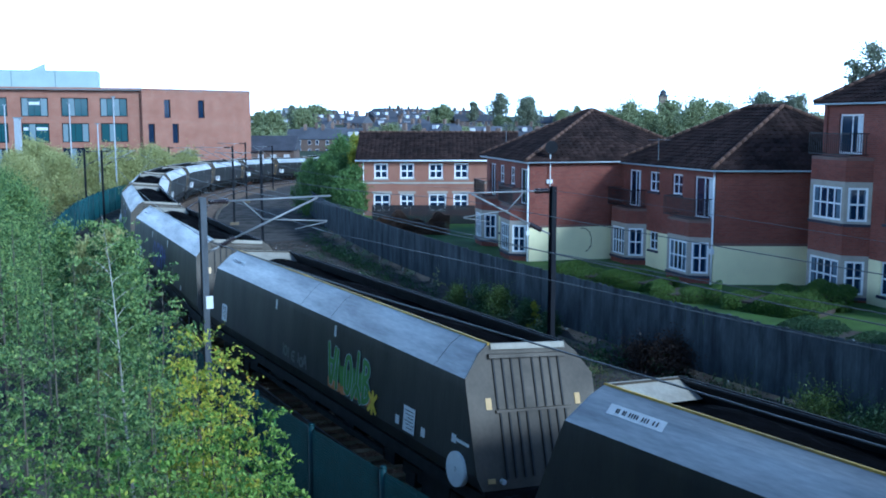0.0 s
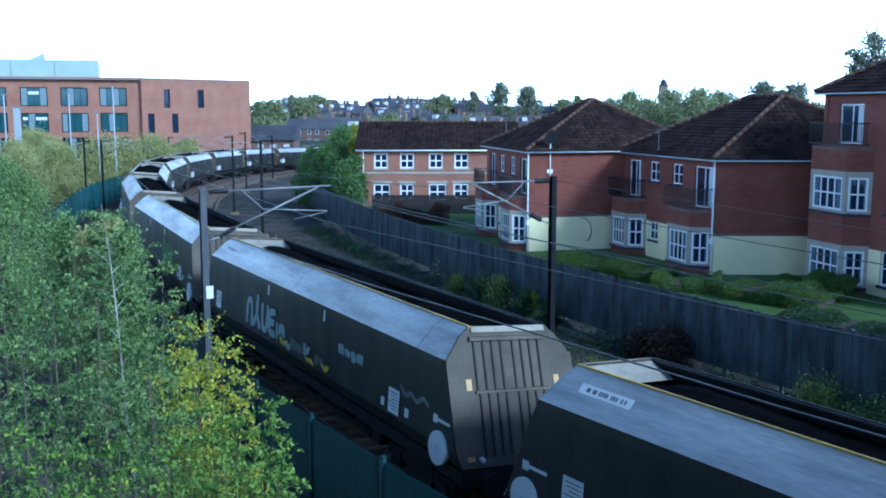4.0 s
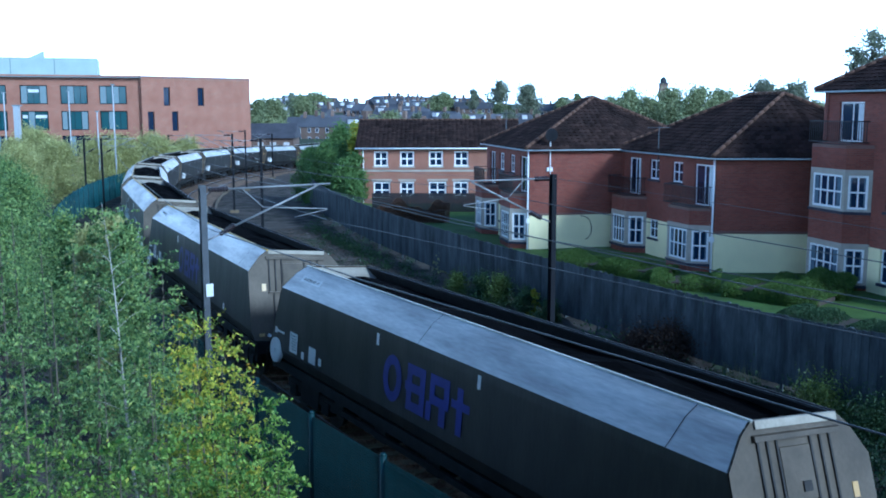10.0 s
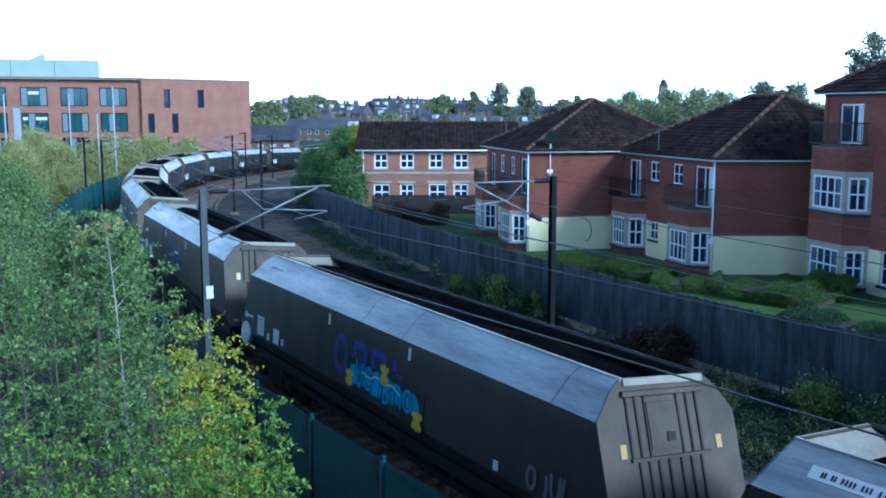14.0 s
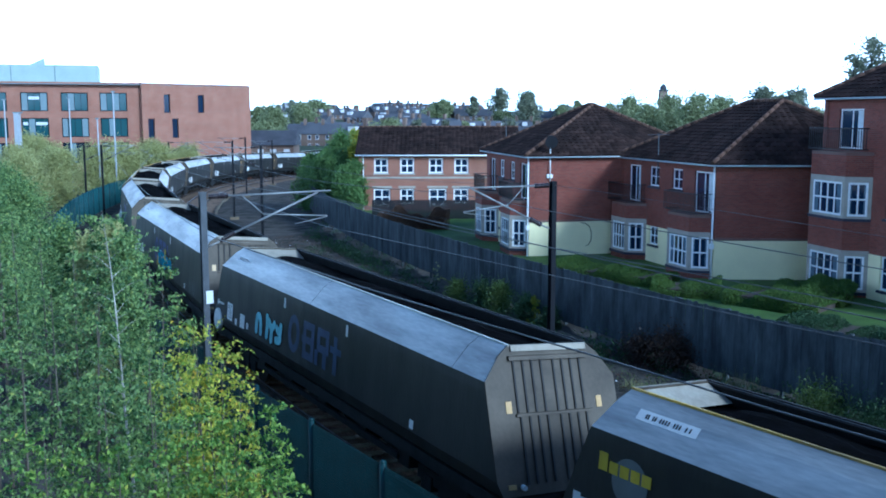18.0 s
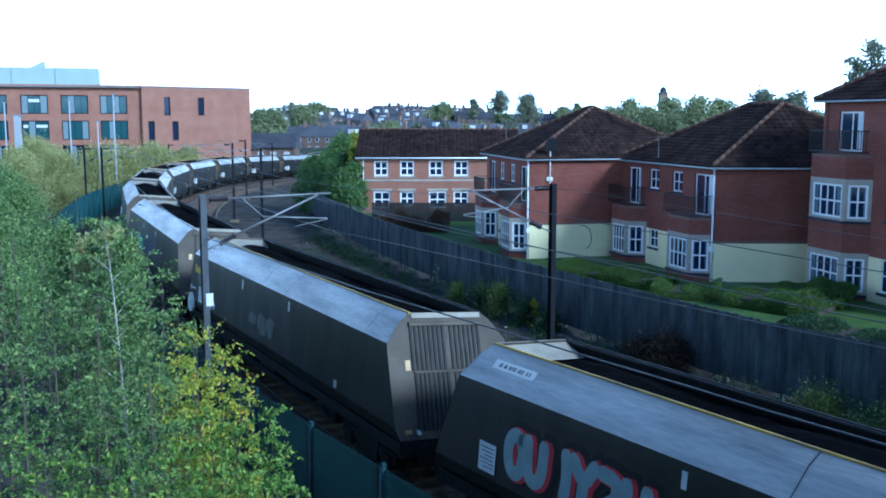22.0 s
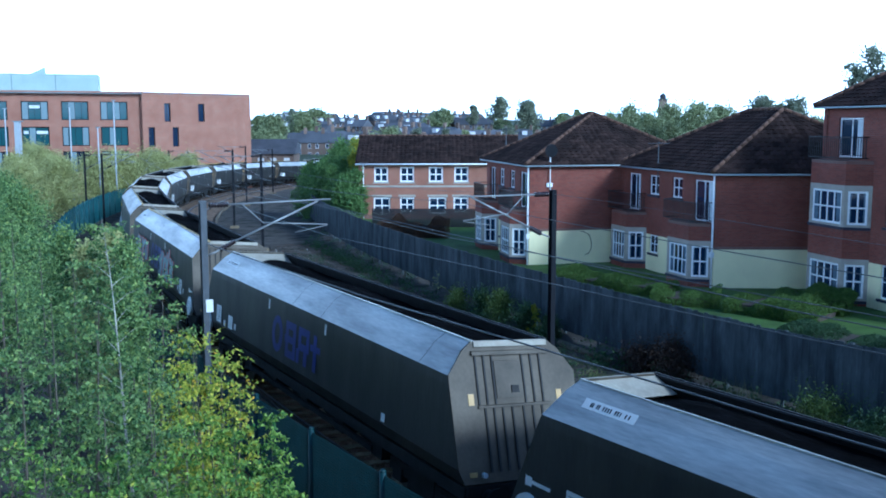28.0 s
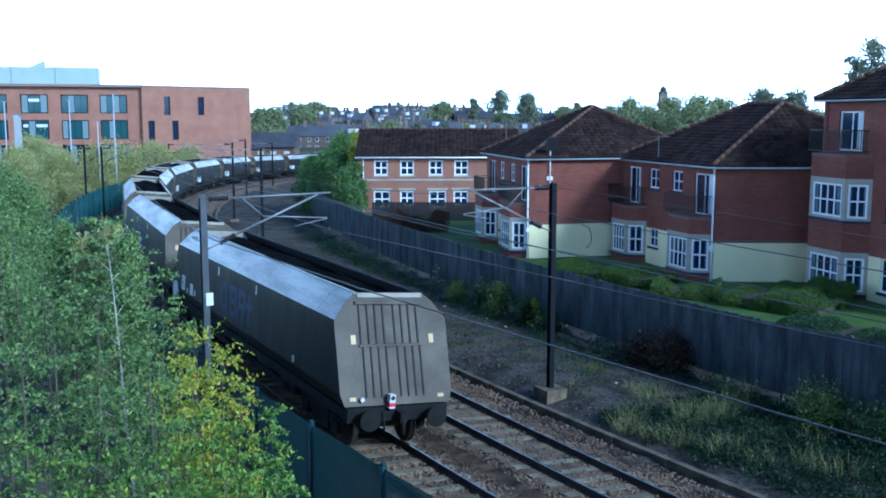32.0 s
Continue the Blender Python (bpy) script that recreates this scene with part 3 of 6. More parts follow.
for name, lat, spans in (("contact_wire", 0.0, ((-48, 5.3, -26, 5.3, 0.0), (-26, 5.3, -11, 5.18, 0.0), (-11, 5.18, 3.9, 5.02, 0.0), (3.9, 5.02, 42, 4.9, 0.0), (42, 4.9, 70, 4.75, 0.0), (70, 4.75, 106, 4.75, 0.0))),
                         ("catenary_wire", 0.0, ((-48, 5.4, -26, 5.4, 0.0), (-26, 5.4, -11, 5.52, 0.0), (-11, 5.52, 3.9, 5.80, 0.0), (3.9, 5.82, 42, 5.95, 0.5), (42, 5.95, 70, 5.95, 0.5), (70, 5.95, 106, 5.95, 0.6))),
                         ("contact_wire", SECOND, ((-48, 4.9, -22, 4.9, 0.0), (-22, 4.9, 2.9, 4.85, 0.0), (2.9, 4.85, 42, 4.75, 0.0), (42, 4.75, 85, 4.75, 0.0), (85, 4.75, 112, 4.75, 0.0))),
                         ("catenary_wire", SECOND, ((-48, 5.3, -22, 5.3, 0.0), (-22, 5.4, 2.9, 5.85, 0.1), (2.9, 5.85, 42, 5.95, 0.5), (42, 5.95, 59, 5.95, 0.3), (59, 5.95, 85, 5.95, 0.4)))):
    build_wire(name, [(along(a, lat, ha), along(b, lat, hb), sag) for a, ha, b, hb, sag in spans])
build_wire("earth_wire", [(along(a, 6.6, ha), along(b, 6.8, hb), sag) for a, ha, b, hb, sag in ((-48, 5.1, -22, 5.1, 0.0), (-22, 5.1, 2.9, 5.95, 0.0), (2.9, 5.95, 42.1, 5.7, 0.5), (42.1, 5.7, 58.9, 5.6, 0.3), (58.9, 5.6, 85.5, 5.4, 0.4))], 0.007)
build_wire("return_wire", [(along(a, -3.2, ha), along(b, -3.25, hb), sag) for a, ha, b, hb, sag in ((-48, 5.2, -26, 5.2, 0.0), (-26, 5.2, -12, 5.15, 0.0), (-12, 5.15, -4, 5.06, 0.0), (-4, 5.06, 3.9, 5.0, 0.0), (3.9, 5.0, 67.8, 5.0, 0.5))], 0.012)


# ---- coal train ----
# side profile of the hopper: half width and height
PROFILE = [(1.36, 1.24), (1.46, 1.50), (1.48, 2.98), (1.475, 3.15), (1.43, 3.20), (1.13, 3.57), (0.88, 3.75)]
END_TOP, END_LOW = 7.44, 8.44


def end_x(h):
    return END_LOW + (END_TOP - END_LOW) * (h - 1.12) / (3.75 - 1.12)


def build_wagon_meshes():
    M = {}

    def side(bm, sgn, lo, hi):
        pts = PROFILE[lo:hi]
        rings = []
        for f in (-1.0, -0.5, 0.0, 0.5, 1.0):
            rings.append([(f * end_x(h), sgn * w, h) for w, h in pts] + [(f * (end_x(h) - 0.01), sgn * (w - 0.03), h - 0.012) for w, h in pts[::-1]])
        loft(bm, rings, closed=True, caps=True)

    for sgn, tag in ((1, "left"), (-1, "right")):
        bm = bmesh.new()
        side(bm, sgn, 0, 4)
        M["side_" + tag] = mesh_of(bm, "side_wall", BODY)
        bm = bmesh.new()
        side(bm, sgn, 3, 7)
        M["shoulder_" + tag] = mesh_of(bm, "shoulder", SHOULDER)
        M["seam_" + tag] = make(lambda bm: loft(bm, [[(x, sgn * (w + 0.004), h + 0.006) for w, h in PROFILE[3:7]] for x in (-0.009, 0.009)], closed=False), "seam", SEAM)
        M["rim_" + tag] = make(lambda bm: box(bm, -7.45, 7.45, sgn * 0.88 - 0.022, sgn * 0.88 + 0.022, 3.70, 3.765), "rim", SHOULDER if sgn > 0 else RIB)
        M["yellow_rim_" + tag] = make(lambda bm: box(bm, -7.45, 7.45, sgn * 0.88 - 0.022, sgn * 0.88 + 0.022, 3.70, 3.77), "rim", YELLOW if sgn > 0 else RIB)

    def plate(bm):
        ring = [(y, h) for y, h in PROFILE] + [(-y, h) for y, h in PROFILE[::-1]]
        loft(bm, [[(-end_x(h) + t, y, h) for y, h in ring] for t in (0.0, 0.04)], caps=True)

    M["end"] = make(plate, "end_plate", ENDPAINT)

    def slab(bm, y0, y1, h0, h1, out):
        loft(bm, [[(-end_x(h) - o, y, h) for y, h in ((y0, h0), (y1, h0), (y1, h1), (y0, h1))] for o in (0.0, out)], caps=True)

    for key, ups, lows in (("ribs", (0.84, 0.63, 0.43, 0.22, -0.06, -0.26, -0.46, -0.67), (0.80, 0.6, 0.4, 0.2, -0.1, -0.3, -0.5, -0.7)),
                           ("ribs_hatch", (0.86, 0.67, 0.48, -0.22, -0.43, -0.64), (0.74, 0.54, 0.34, 0.12, -0.14, -0.36, -0.58)),
                           ("ribs_dense", [0.90 - k * 0.112 for k in range(8)] + [-0.08 - k * 0.115 for k in range(7)], [0.86 - k * 0.112 for k in range(8)] + [-0.12 - k * 0.115 for k in range(7)])):
        thick = 0.03 if key == "ribs_dense" else 0.019
        M[key] = [make(lambda bm: slab(bm, y - thick, y + thick, 2.60, 3.50, 0.03), "rib", RIB) for y in ups]
        M[key] += [make(lambda bm: slab(bm, y - thick, y + thick, 1.42, 2.54, 0.03), "rib", RIB) for y in lows]
    M["beam_mid"] = make(lambda bm: slab(bm, -0.84, 0.9, 2.545, 2.59, 0.05), "cross_beam", ENDPAINT)
    M["beam_top"] = make(lambda bm: slab(bm, -0.88, 0.94, 3.50, 3.57, 0.07), "cross_beam", ENDPAINT)
    M["lip"] = make(lambda bm: slab(bm, -0.86, 0.86, 3.65, 3.755, 0.04), "top_lip", CREAM)
    M["hatch"] = make(lambda bm: slab(bm, -0.18, 0.44, 2.70, 3.38, 0.025), "hatch_panel", ENDPAINT)
    # a raised dark slab stands for the shade inside the hatch opening
    M["hole"] = make(lambda bm: slab(bm, -0.07, 0.10, 2.80, 2.93, 0.05), "hatch_opening", RIB)
    M["amber_high"] = make(lambda bm: slab(bm, -0.062, 0.062, 2.60, 2.80, 0.012), "reflector", AMBER)
    M["amber_low"] = make(lambda bm: slab(bm, -0.08, 0.08, 1.36, 1.44, 0.012), "reflector", AMBER)
    M["white_low"] = make(lambda bm: tube(bm, (-8.36, 0, 1.40), (-8.45, 0, 1.40), 0.05, n=10), "lamp_bracket", WHITE)

    # coal, lying in humps, and the sloping end linings
    bm = bmesh.new()
    rnd = random.Random(2)
    nx, ny = 44, 9
    grid = []
    for i in range(nx + 1):
        row = []
        for j in range(ny + 1):
            x, y = -7.05 + 14.1 * i / nx, -1.02 + 2.04 * j / ny
            hump = 0.26 * math.exp(-((y / 0.65) ** 2)) * (0.55 + 0.45 * math.sin(x * 1.35 + 0.6))
            edge = min(1, (i + 0.4) / 3, (nx - i + 0.4) / 3)
            row.append(bm.verts.new((x, y, 3.36 + 0.08 * edge + hump * edge + rnd.uniform(-0.03, 0.03))))
        grid.append(row)
    for i in range(nx):
        for j in range(ny):
            bm.faces.new((grid[i][j], grid[i + 1][j], grid[i + 1][j + 1], grid[i][j + 1]))
    M["coal"] = mesh_of(bm, "coal_load", COAL)
    M["lining"] = []
    for sgn in (1, -1):
        M["lining"].append(make(lambda bm: loft(bm, [[(sgn * 7.43, -0.86, 3.72), (sgn * 7.43, 0.86, 3.72)], [(sgn * 6.95, -0.94, 3.48), (sgn * 6.95, 0.94, 3.48)]], closed=False), "end_lining", CREAM))
    # inner walls near black: the hopper's inside shadow is put into their colour
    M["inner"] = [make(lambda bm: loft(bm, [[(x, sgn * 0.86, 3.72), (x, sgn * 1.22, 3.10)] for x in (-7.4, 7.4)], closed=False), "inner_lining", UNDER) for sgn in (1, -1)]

    def under(bm):
        for sgn in (-1, 1):
            box(bm, -8.35, 8.35, sgn * 1.28 - 0.05, sgn * 1.28 + 0.05, 0.92, 1.16)
        for k in range(-3, 4):
            box(bm, k * 1.3 - 0.04, k * 1.3 + 0.04, -1.24, 1.24, 0.86, 1.14)
        for x in (-8.3, 8.3):
            box(bm, x - 0.12, x + 0.12, -1.3, 1.3, 0.86, 1.2)
        box(bm, -8.3, 8.3, -1.22, 1.22, 1.04, 1.15)
        # discharge hoppers and gear below the sill
        for x in (-3.4, -1.15, 1.15, 3.4):
            loft(bm, [[(x + a * 1.05, b * 1.1, 1.05) for a, b in ((-1, -1), (1, -1), (1, 1), (-1, 1))],
                      [(x + a * 0.45, b * 0.75, 0.42) for a, b in ((-1, -1), (1, -1), (1, 1), (-1, 1))]], caps=True)
        for x in (-2.3, 0.0, 2.3, 4.4, -4.4):
            box(bm, x - 0.25, x + 0.25, -1.2, 1.2, 0.55, 0.95)
        box(bm, -4.2, 4.2, 1.15, 1.25, 0.62, 0.74)

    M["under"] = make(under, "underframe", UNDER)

    def bogie(bm):
        for sgn in (-1, 1):
            box(bm, -1.45, 1.45, sgn * 1.02 - 0.07, sgn * 1.02 + 0.07, 0.46, 0.72)
            box(bm, -0.55, 0.55, sgn * 1.02 - 0.09, sgn * 1.02 + 0.09, 0.28, 0.88)
            for x in (-1.0, 1.0):
                box(bm, x - 0.2, x + 0.2, sgn * 1.02 - 0.12, sgn * 1.02 + 0.12, 0.32, 0.62)
        box(bm, -0.3, 0.3, -1.05, 1.05, 0.5, 0.9)

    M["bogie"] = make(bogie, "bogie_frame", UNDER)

    def wheel(bm):
        tube(bm, (0, -0.065, 0), (0, 0.065, 0), 0.45, n=20)
        tube(bm, (0, 0.04, 0), (0, 0.08, 0), 0.48, n=20)
        tube(bm, (0, -0.2, 0), (0, 0.2, 0), 0.1, n=10)

    M["wheel"] = make(wheel, "wheel", WHEEL)
    M["axle"] = make(lambda bm: tube(bm, (0, -0.7, 0), (0, 0.7, 0), 0.08, n=8), "axle", WHEEL)
    M["buffer"] = make(lambda bm: (tube(bm, (0, 0, 0), (-0.36, 0, 0), 0.13, n=14), tube(bm, (-0.36, 0, 0), (-0.42, 0, 0), 0.25, 0.26, n=18)), "buffer", UNDER)
    M["coupler"] = make(lambda bm: (box(bm, -0.45, 0, -0.08, 0.08, -0.12, 0.12), tube(bm, (-0.42, 0, 0.1), (-0.46, 0, -0.38), 0.05, n=8),
                                    tube(bm, (-0.2, 0.4, 0.1), (-0.3, 0.42, -0.35), 0.028, n=8)), "coupling", UNDER)
    M["disc"] = make(lambda bm: (tube(bm, (0, 1.40, 0), (0, 1.51, 0), 0.33, n=24), tube(bm, (0, 1.50, 0), (0, 1.54, 0), 0.05, n=10)), "handbrake_wheel", WHITE)
    M["sign"] = {k: boxes_mesh("notice", WHITE, [(-w, w, 1.482, 1.49, -h, h)]) for k, (w, h) in dict(big=(0.24, 0.26), mid=(0.2, 0.2), small=(0.08, 0.09), mark=(0.05, 0.13)).items()}
    M["print"] = boxes_mesh("small_print", RIB, [(-0.19, 0.19 - 0.05 * (k % 3), 1.4902, 1.4906, 0.17 - k * 0.07, 0.185 - k * 0.07) for k in range(6)])
    M["arrow"] = boxes_mesh("notice", WHITE, [(-0.3, 0.3, 1.482, 1.488, -0.03, 0.03), (0.16, 0.32, 1.483, 1.489, -0.08, 0.08)])
    M["sign_right"] = {k: boxes_mesh("notice", WHITE, [(-w, w, -1.49, -1.482, -h, h)]) for k, (w, h) in dict(big=(0.24, 0.26), mid=(0.5, 0.3), small=(0.12, 0.14), mark=(0.05, 0.13)).items()}

    # number panel on the shoulder: a white panel with dark bars for its figures
    (w0, h0), (w1, h1) = PROFILE[4], PROFILE[5]

    def on_shoulder(x, f, lift, sgn=1):
        return (x, sgn * (w0 + (w1 - w0) * f + lift * 0.77), h0 + (h1 - h0) * f + lift * 0.64)

    def panel(bm, rows, lift):
        for a, b, f0, f1 in rows:
            bm.faces.new([bm.verts.new(on_shoulder(x, f, lift)) for x, f in ((a, f0), (b, f0), (b, f1), (a, f1))])

    M["panel"] = make(lambda bm: panel(bm, [(5.85, 7.0, 0.60, 0.98)], 0.006), "number_panel", WHITE)
    cells = [0.06, 0.1, 0.19, 0.23, 0.32, 0.37, 0.42, 0.47, 0.57, 0.62, 0.67, 0.78, 0.85]
    M["figures"] = [make(lambda bm: panel(bm, [(6.9 - 1.05 * c - 0.028, 6.9 - 1.05 * c, 0.70, 0.87)], 0.010), "figure_bar", RIB) for c in cells]

    # plain shapes in place of the operator's lettering
    def ring_shape(bm, x, w, z0, z1, t):
        y = 1.4865
        x -= 0.12
        for a, b, c, e in ((x - w, x + w, z1 - t, z1), (x - w, x + w, z0, z0 + t), (x - w, x - w + t, z0 + t, z1 - t), (x + w - t, x + w, z0 + t, z1 - t)):
            bm.faces.new([bm.verts.new((px, y, pz)) for px, pz in ((a, c), (b, c), (b, e), (a, e))])

    def oval(bm, x, w, z0, z1, t):
        y, n, zc, hh = 1.4865, 20, (z0 + z1) / 2, (z1 - z0) / 2
        vs = [[bm.verts.new((x + math.cos(2 * math.pi * i / n) * (w - k), y, zc + math.sin(2 * math.pi * i / n) * (hh - k))) for i in range(n)] for k in (0, t)]
        for i in range(n):
            bm.faces.new((vs[0][i], vs[0][(i + 1) % n], vs[1][(i + 1) % n], vs[1][i]))

    M["logo"] = [lambda bm: oval(bm, 1.42, 0.40, 1.72, 2.72, 0.21), lambda bm: (ring_shape(bm, 0.55, 0.36, 1.74, 2.70, 0.2), box(bm, 0.24, 0.86, 1.4861, 1.4867, 2.14, 2.32)),
                 lambda bm: (ring_shape(bm, -0.36, 0.36, 2.10, 2.70, 0.19), box(bm, -0.2, 0.0, 1.4861, 1.4867, 1.74, 2.12), box(bm, -0.72, -0.5, 1.4861, 1.4867, 1.74, 2.12)),
                 lambda bm: (box(bm, -1.32, -1.12, 1.4862, 1.4868, 1.74, 2.66), box(bm, -1.56, -0.92, 1.4864, 1.487, 2.24, 2.40))]
    M["logo_blue"] = [make(f, "logo_shape", LOGO) for f in M["logo"]]
    M["logo_faded"] = [make(f, "logo_shape", FADED) for f in M["logo"]]
    return M


WM = build_wagon_meshes()


def blob(seed, x0, x1, z0, z1, n, off):
    """A flat spray-painted patch: overlapping soft-cornered shapes on the side wall."""
    rnd = random.Random(seed)

    def draw(bm):
        for i in range(n):
            cx = x0 + (x1 - x0) * (i + 0.5) / n
            hw = (x1 - x0) / n * rnd.uniform(0.42, 0.62)
            za, zb = z0 + rnd.uniform(0, 0.25) * (z1 - z0), z1 - rnd.uniform(0, 0.3) * (z1 - z0)
            lean = rnd.uniform(-0.12, 0.12)
            k = rnd.randint(9, 12)
            vs = []
            for j in range(k):
                a = 2 * math.pi * j / k
                rr = rnd.uniform(0.82, 1.12)
                vs.append(bm.verts.new((cx + lean * math.sin(a) + hw * rr * math.copysign(abs(math.cos(a)) ** 0.6, math.cos(a)), 1.4845 + off + i * 0.0004,
                                        (za + zb) / 2 + (zb - za) / 2 * rr * math.copysign(abs(math.sin(a)) ** 0.6, math.sin(a)))))
            bm.faces.new(vs)
    return draw


# spray-painted strokes: each form is a few bent lines in a unit field, read from left to right
FORMS = {
    "bar": [[(0.2, 0), (0.1, 0.5), (0.2, 1)]],
    "twin": [[(0.15, 0), (0.1, 1)], [(0.1, 1), (0.6, 0.95), (0.7, 0.72), (0.12, 0.52)], [(0.12, 0.52), (0.8, 0.4), (0.75, 0.1), (0.15, 0)]],
    "loop": [[(0.2, 0.1), (0.08, 0.5), (0.2, 0.92), (0.6, 1), (0.85, 0.7), (0.85, 0.25), (0.55, 0), (0.2, 0.1)]],
    "bend": [[(0.05, 1), (0.15, 0.45), (0.1, 0.05), (0.8, 0)], [(0.15, 0.45), (0.7, 0.75)]],
    "tent": [[(0.0, 0), (0.35, 1), (0.55, 0.95), (0.9, -0.05)], [(0.2, 0.4), (0.7, 0.38)]],
    "cup": [[(0.05, 1), (0.1, 0.15), (0.45, 0.0), (0.8, 0.2), (0.85, 1)]],
    "fork": [[(0.0, 1), (0.45, 0.55), (0.95, 1)], [(0.45, 0.55), (0.5, -0.15)]],
    "comb": [[(0.8, 1), (0.1, 0.95), (0.1, 0.05), (0.85, 0)], [(0.1, 0.5), (0.7, 0.52)]],
    "leg": [[(0.1, -0.1), (0.1, 1), (0.6, 1), (0.75, 0.7), (0.15, 0.45)], [(0.35, 0.45), (0.95, -0.3)]],
    "wave": [[(0, 0.2), (0.2, 0.8), (0.4, 0.3), (0.6, 0.9), (0.8, 0.2), (1, 0.6)]],
    "star": [[(0.1, 0.1), (0.9, 0.9)], [(0.1, 0.9), (0.9, 0.1)], [(0.5, 0), (0.5, 1)]],
}


def strokes(bm, lines, wide, y):
    """Bent lines of paint with rounded bends and round ends, flat on the side wall."""
    for n, line in enumerate(lines):
        pts = [Vector(q) for q in line]
        for _ in range(2):
            pts = [pts[0]] + [a.lerp(b, f) for a, b in zip(pts, pts[1:]) for f in (0.25, 0.75)] + [pts[-1]]
        first, last = (pts[0] - pts[1]).normalized(), (pts[-1] - pts[-2]).normalized()
        ways = [(b - a).normalized() for a, b in zip([pts[0]] + pts[:-1], pts[1:] + [pts[-1]])]
        rails = [(q + Vector((-d.y, d.x)) * wide, q - Vector((-d.y, d.x)) * wide) for q, d in zip(pts, ways)]
        ends = [[(q + d * wide * 0.75 + Vector((-d.y, d.x)) * wide * k * 0.6) for k in (1, -1)] for q, d in ((pts[0], first), (pts[-1], last))]
        rails = [tuple(reversed(ends[0]))] + rails + [tuple(ends[1])]
        vs = [[bm.verts.new((q.x, y + n * 0.00015, q.y)) for q in pair] for pair in rails]
        for a, b in zip(vs, vs[1:]):
            bm.faces.new((a[0], a[1], b[1], b[0]))


def paint(w, forms, x0, x1, z0, z1, layers, slope=0.0, seed=1):
    """Letter-like balloon forms from x0 down to x1; layers: colour, half width, shift along, shift up, height off the wall."""
    rnd = random.Random(seed)
    keys = forms.split()
    cell = (x0 - x1) / len(keys)
    lines = []
    for i, key in enumerate(keys):
        zz, top = z0 + slope * i + rnd.uniform(-0.04, 0.04), z1 + slope * i + rnd.uniform(-0.06, 0.06)
        turn, over = rnd.random() < 0.5, rnd.random() < 0.5
        lines.append([[(x0 - (i + 0.04 + (1 - u if turn else u) * 0.92) * cell, zz + (top - zz) * (1 - v if over else v)) for u, v in line] for line in FORMS[key]])
    for col, wide, du, dv, off in layers:
        for i, form in enumerate(lines):
            bm = bmesh.new()
            strokes(bm, [[(u + du, v + dv) for u, v in line] for line in form], wide, 1.4845 + off + i * 0.0002)
            part("graffiti", mesh_of(bm, "graffiti", SPRAY[col], False), w, None, "spray-painted " + col + " strokes")


BALLOON = [("black", 0.23, -0.12, 0.05, 0.001), ("red", 0.155, -0.075, 0.0, 0.006), ("pale", 0.125, 0.0, 0.0, 0.012)]
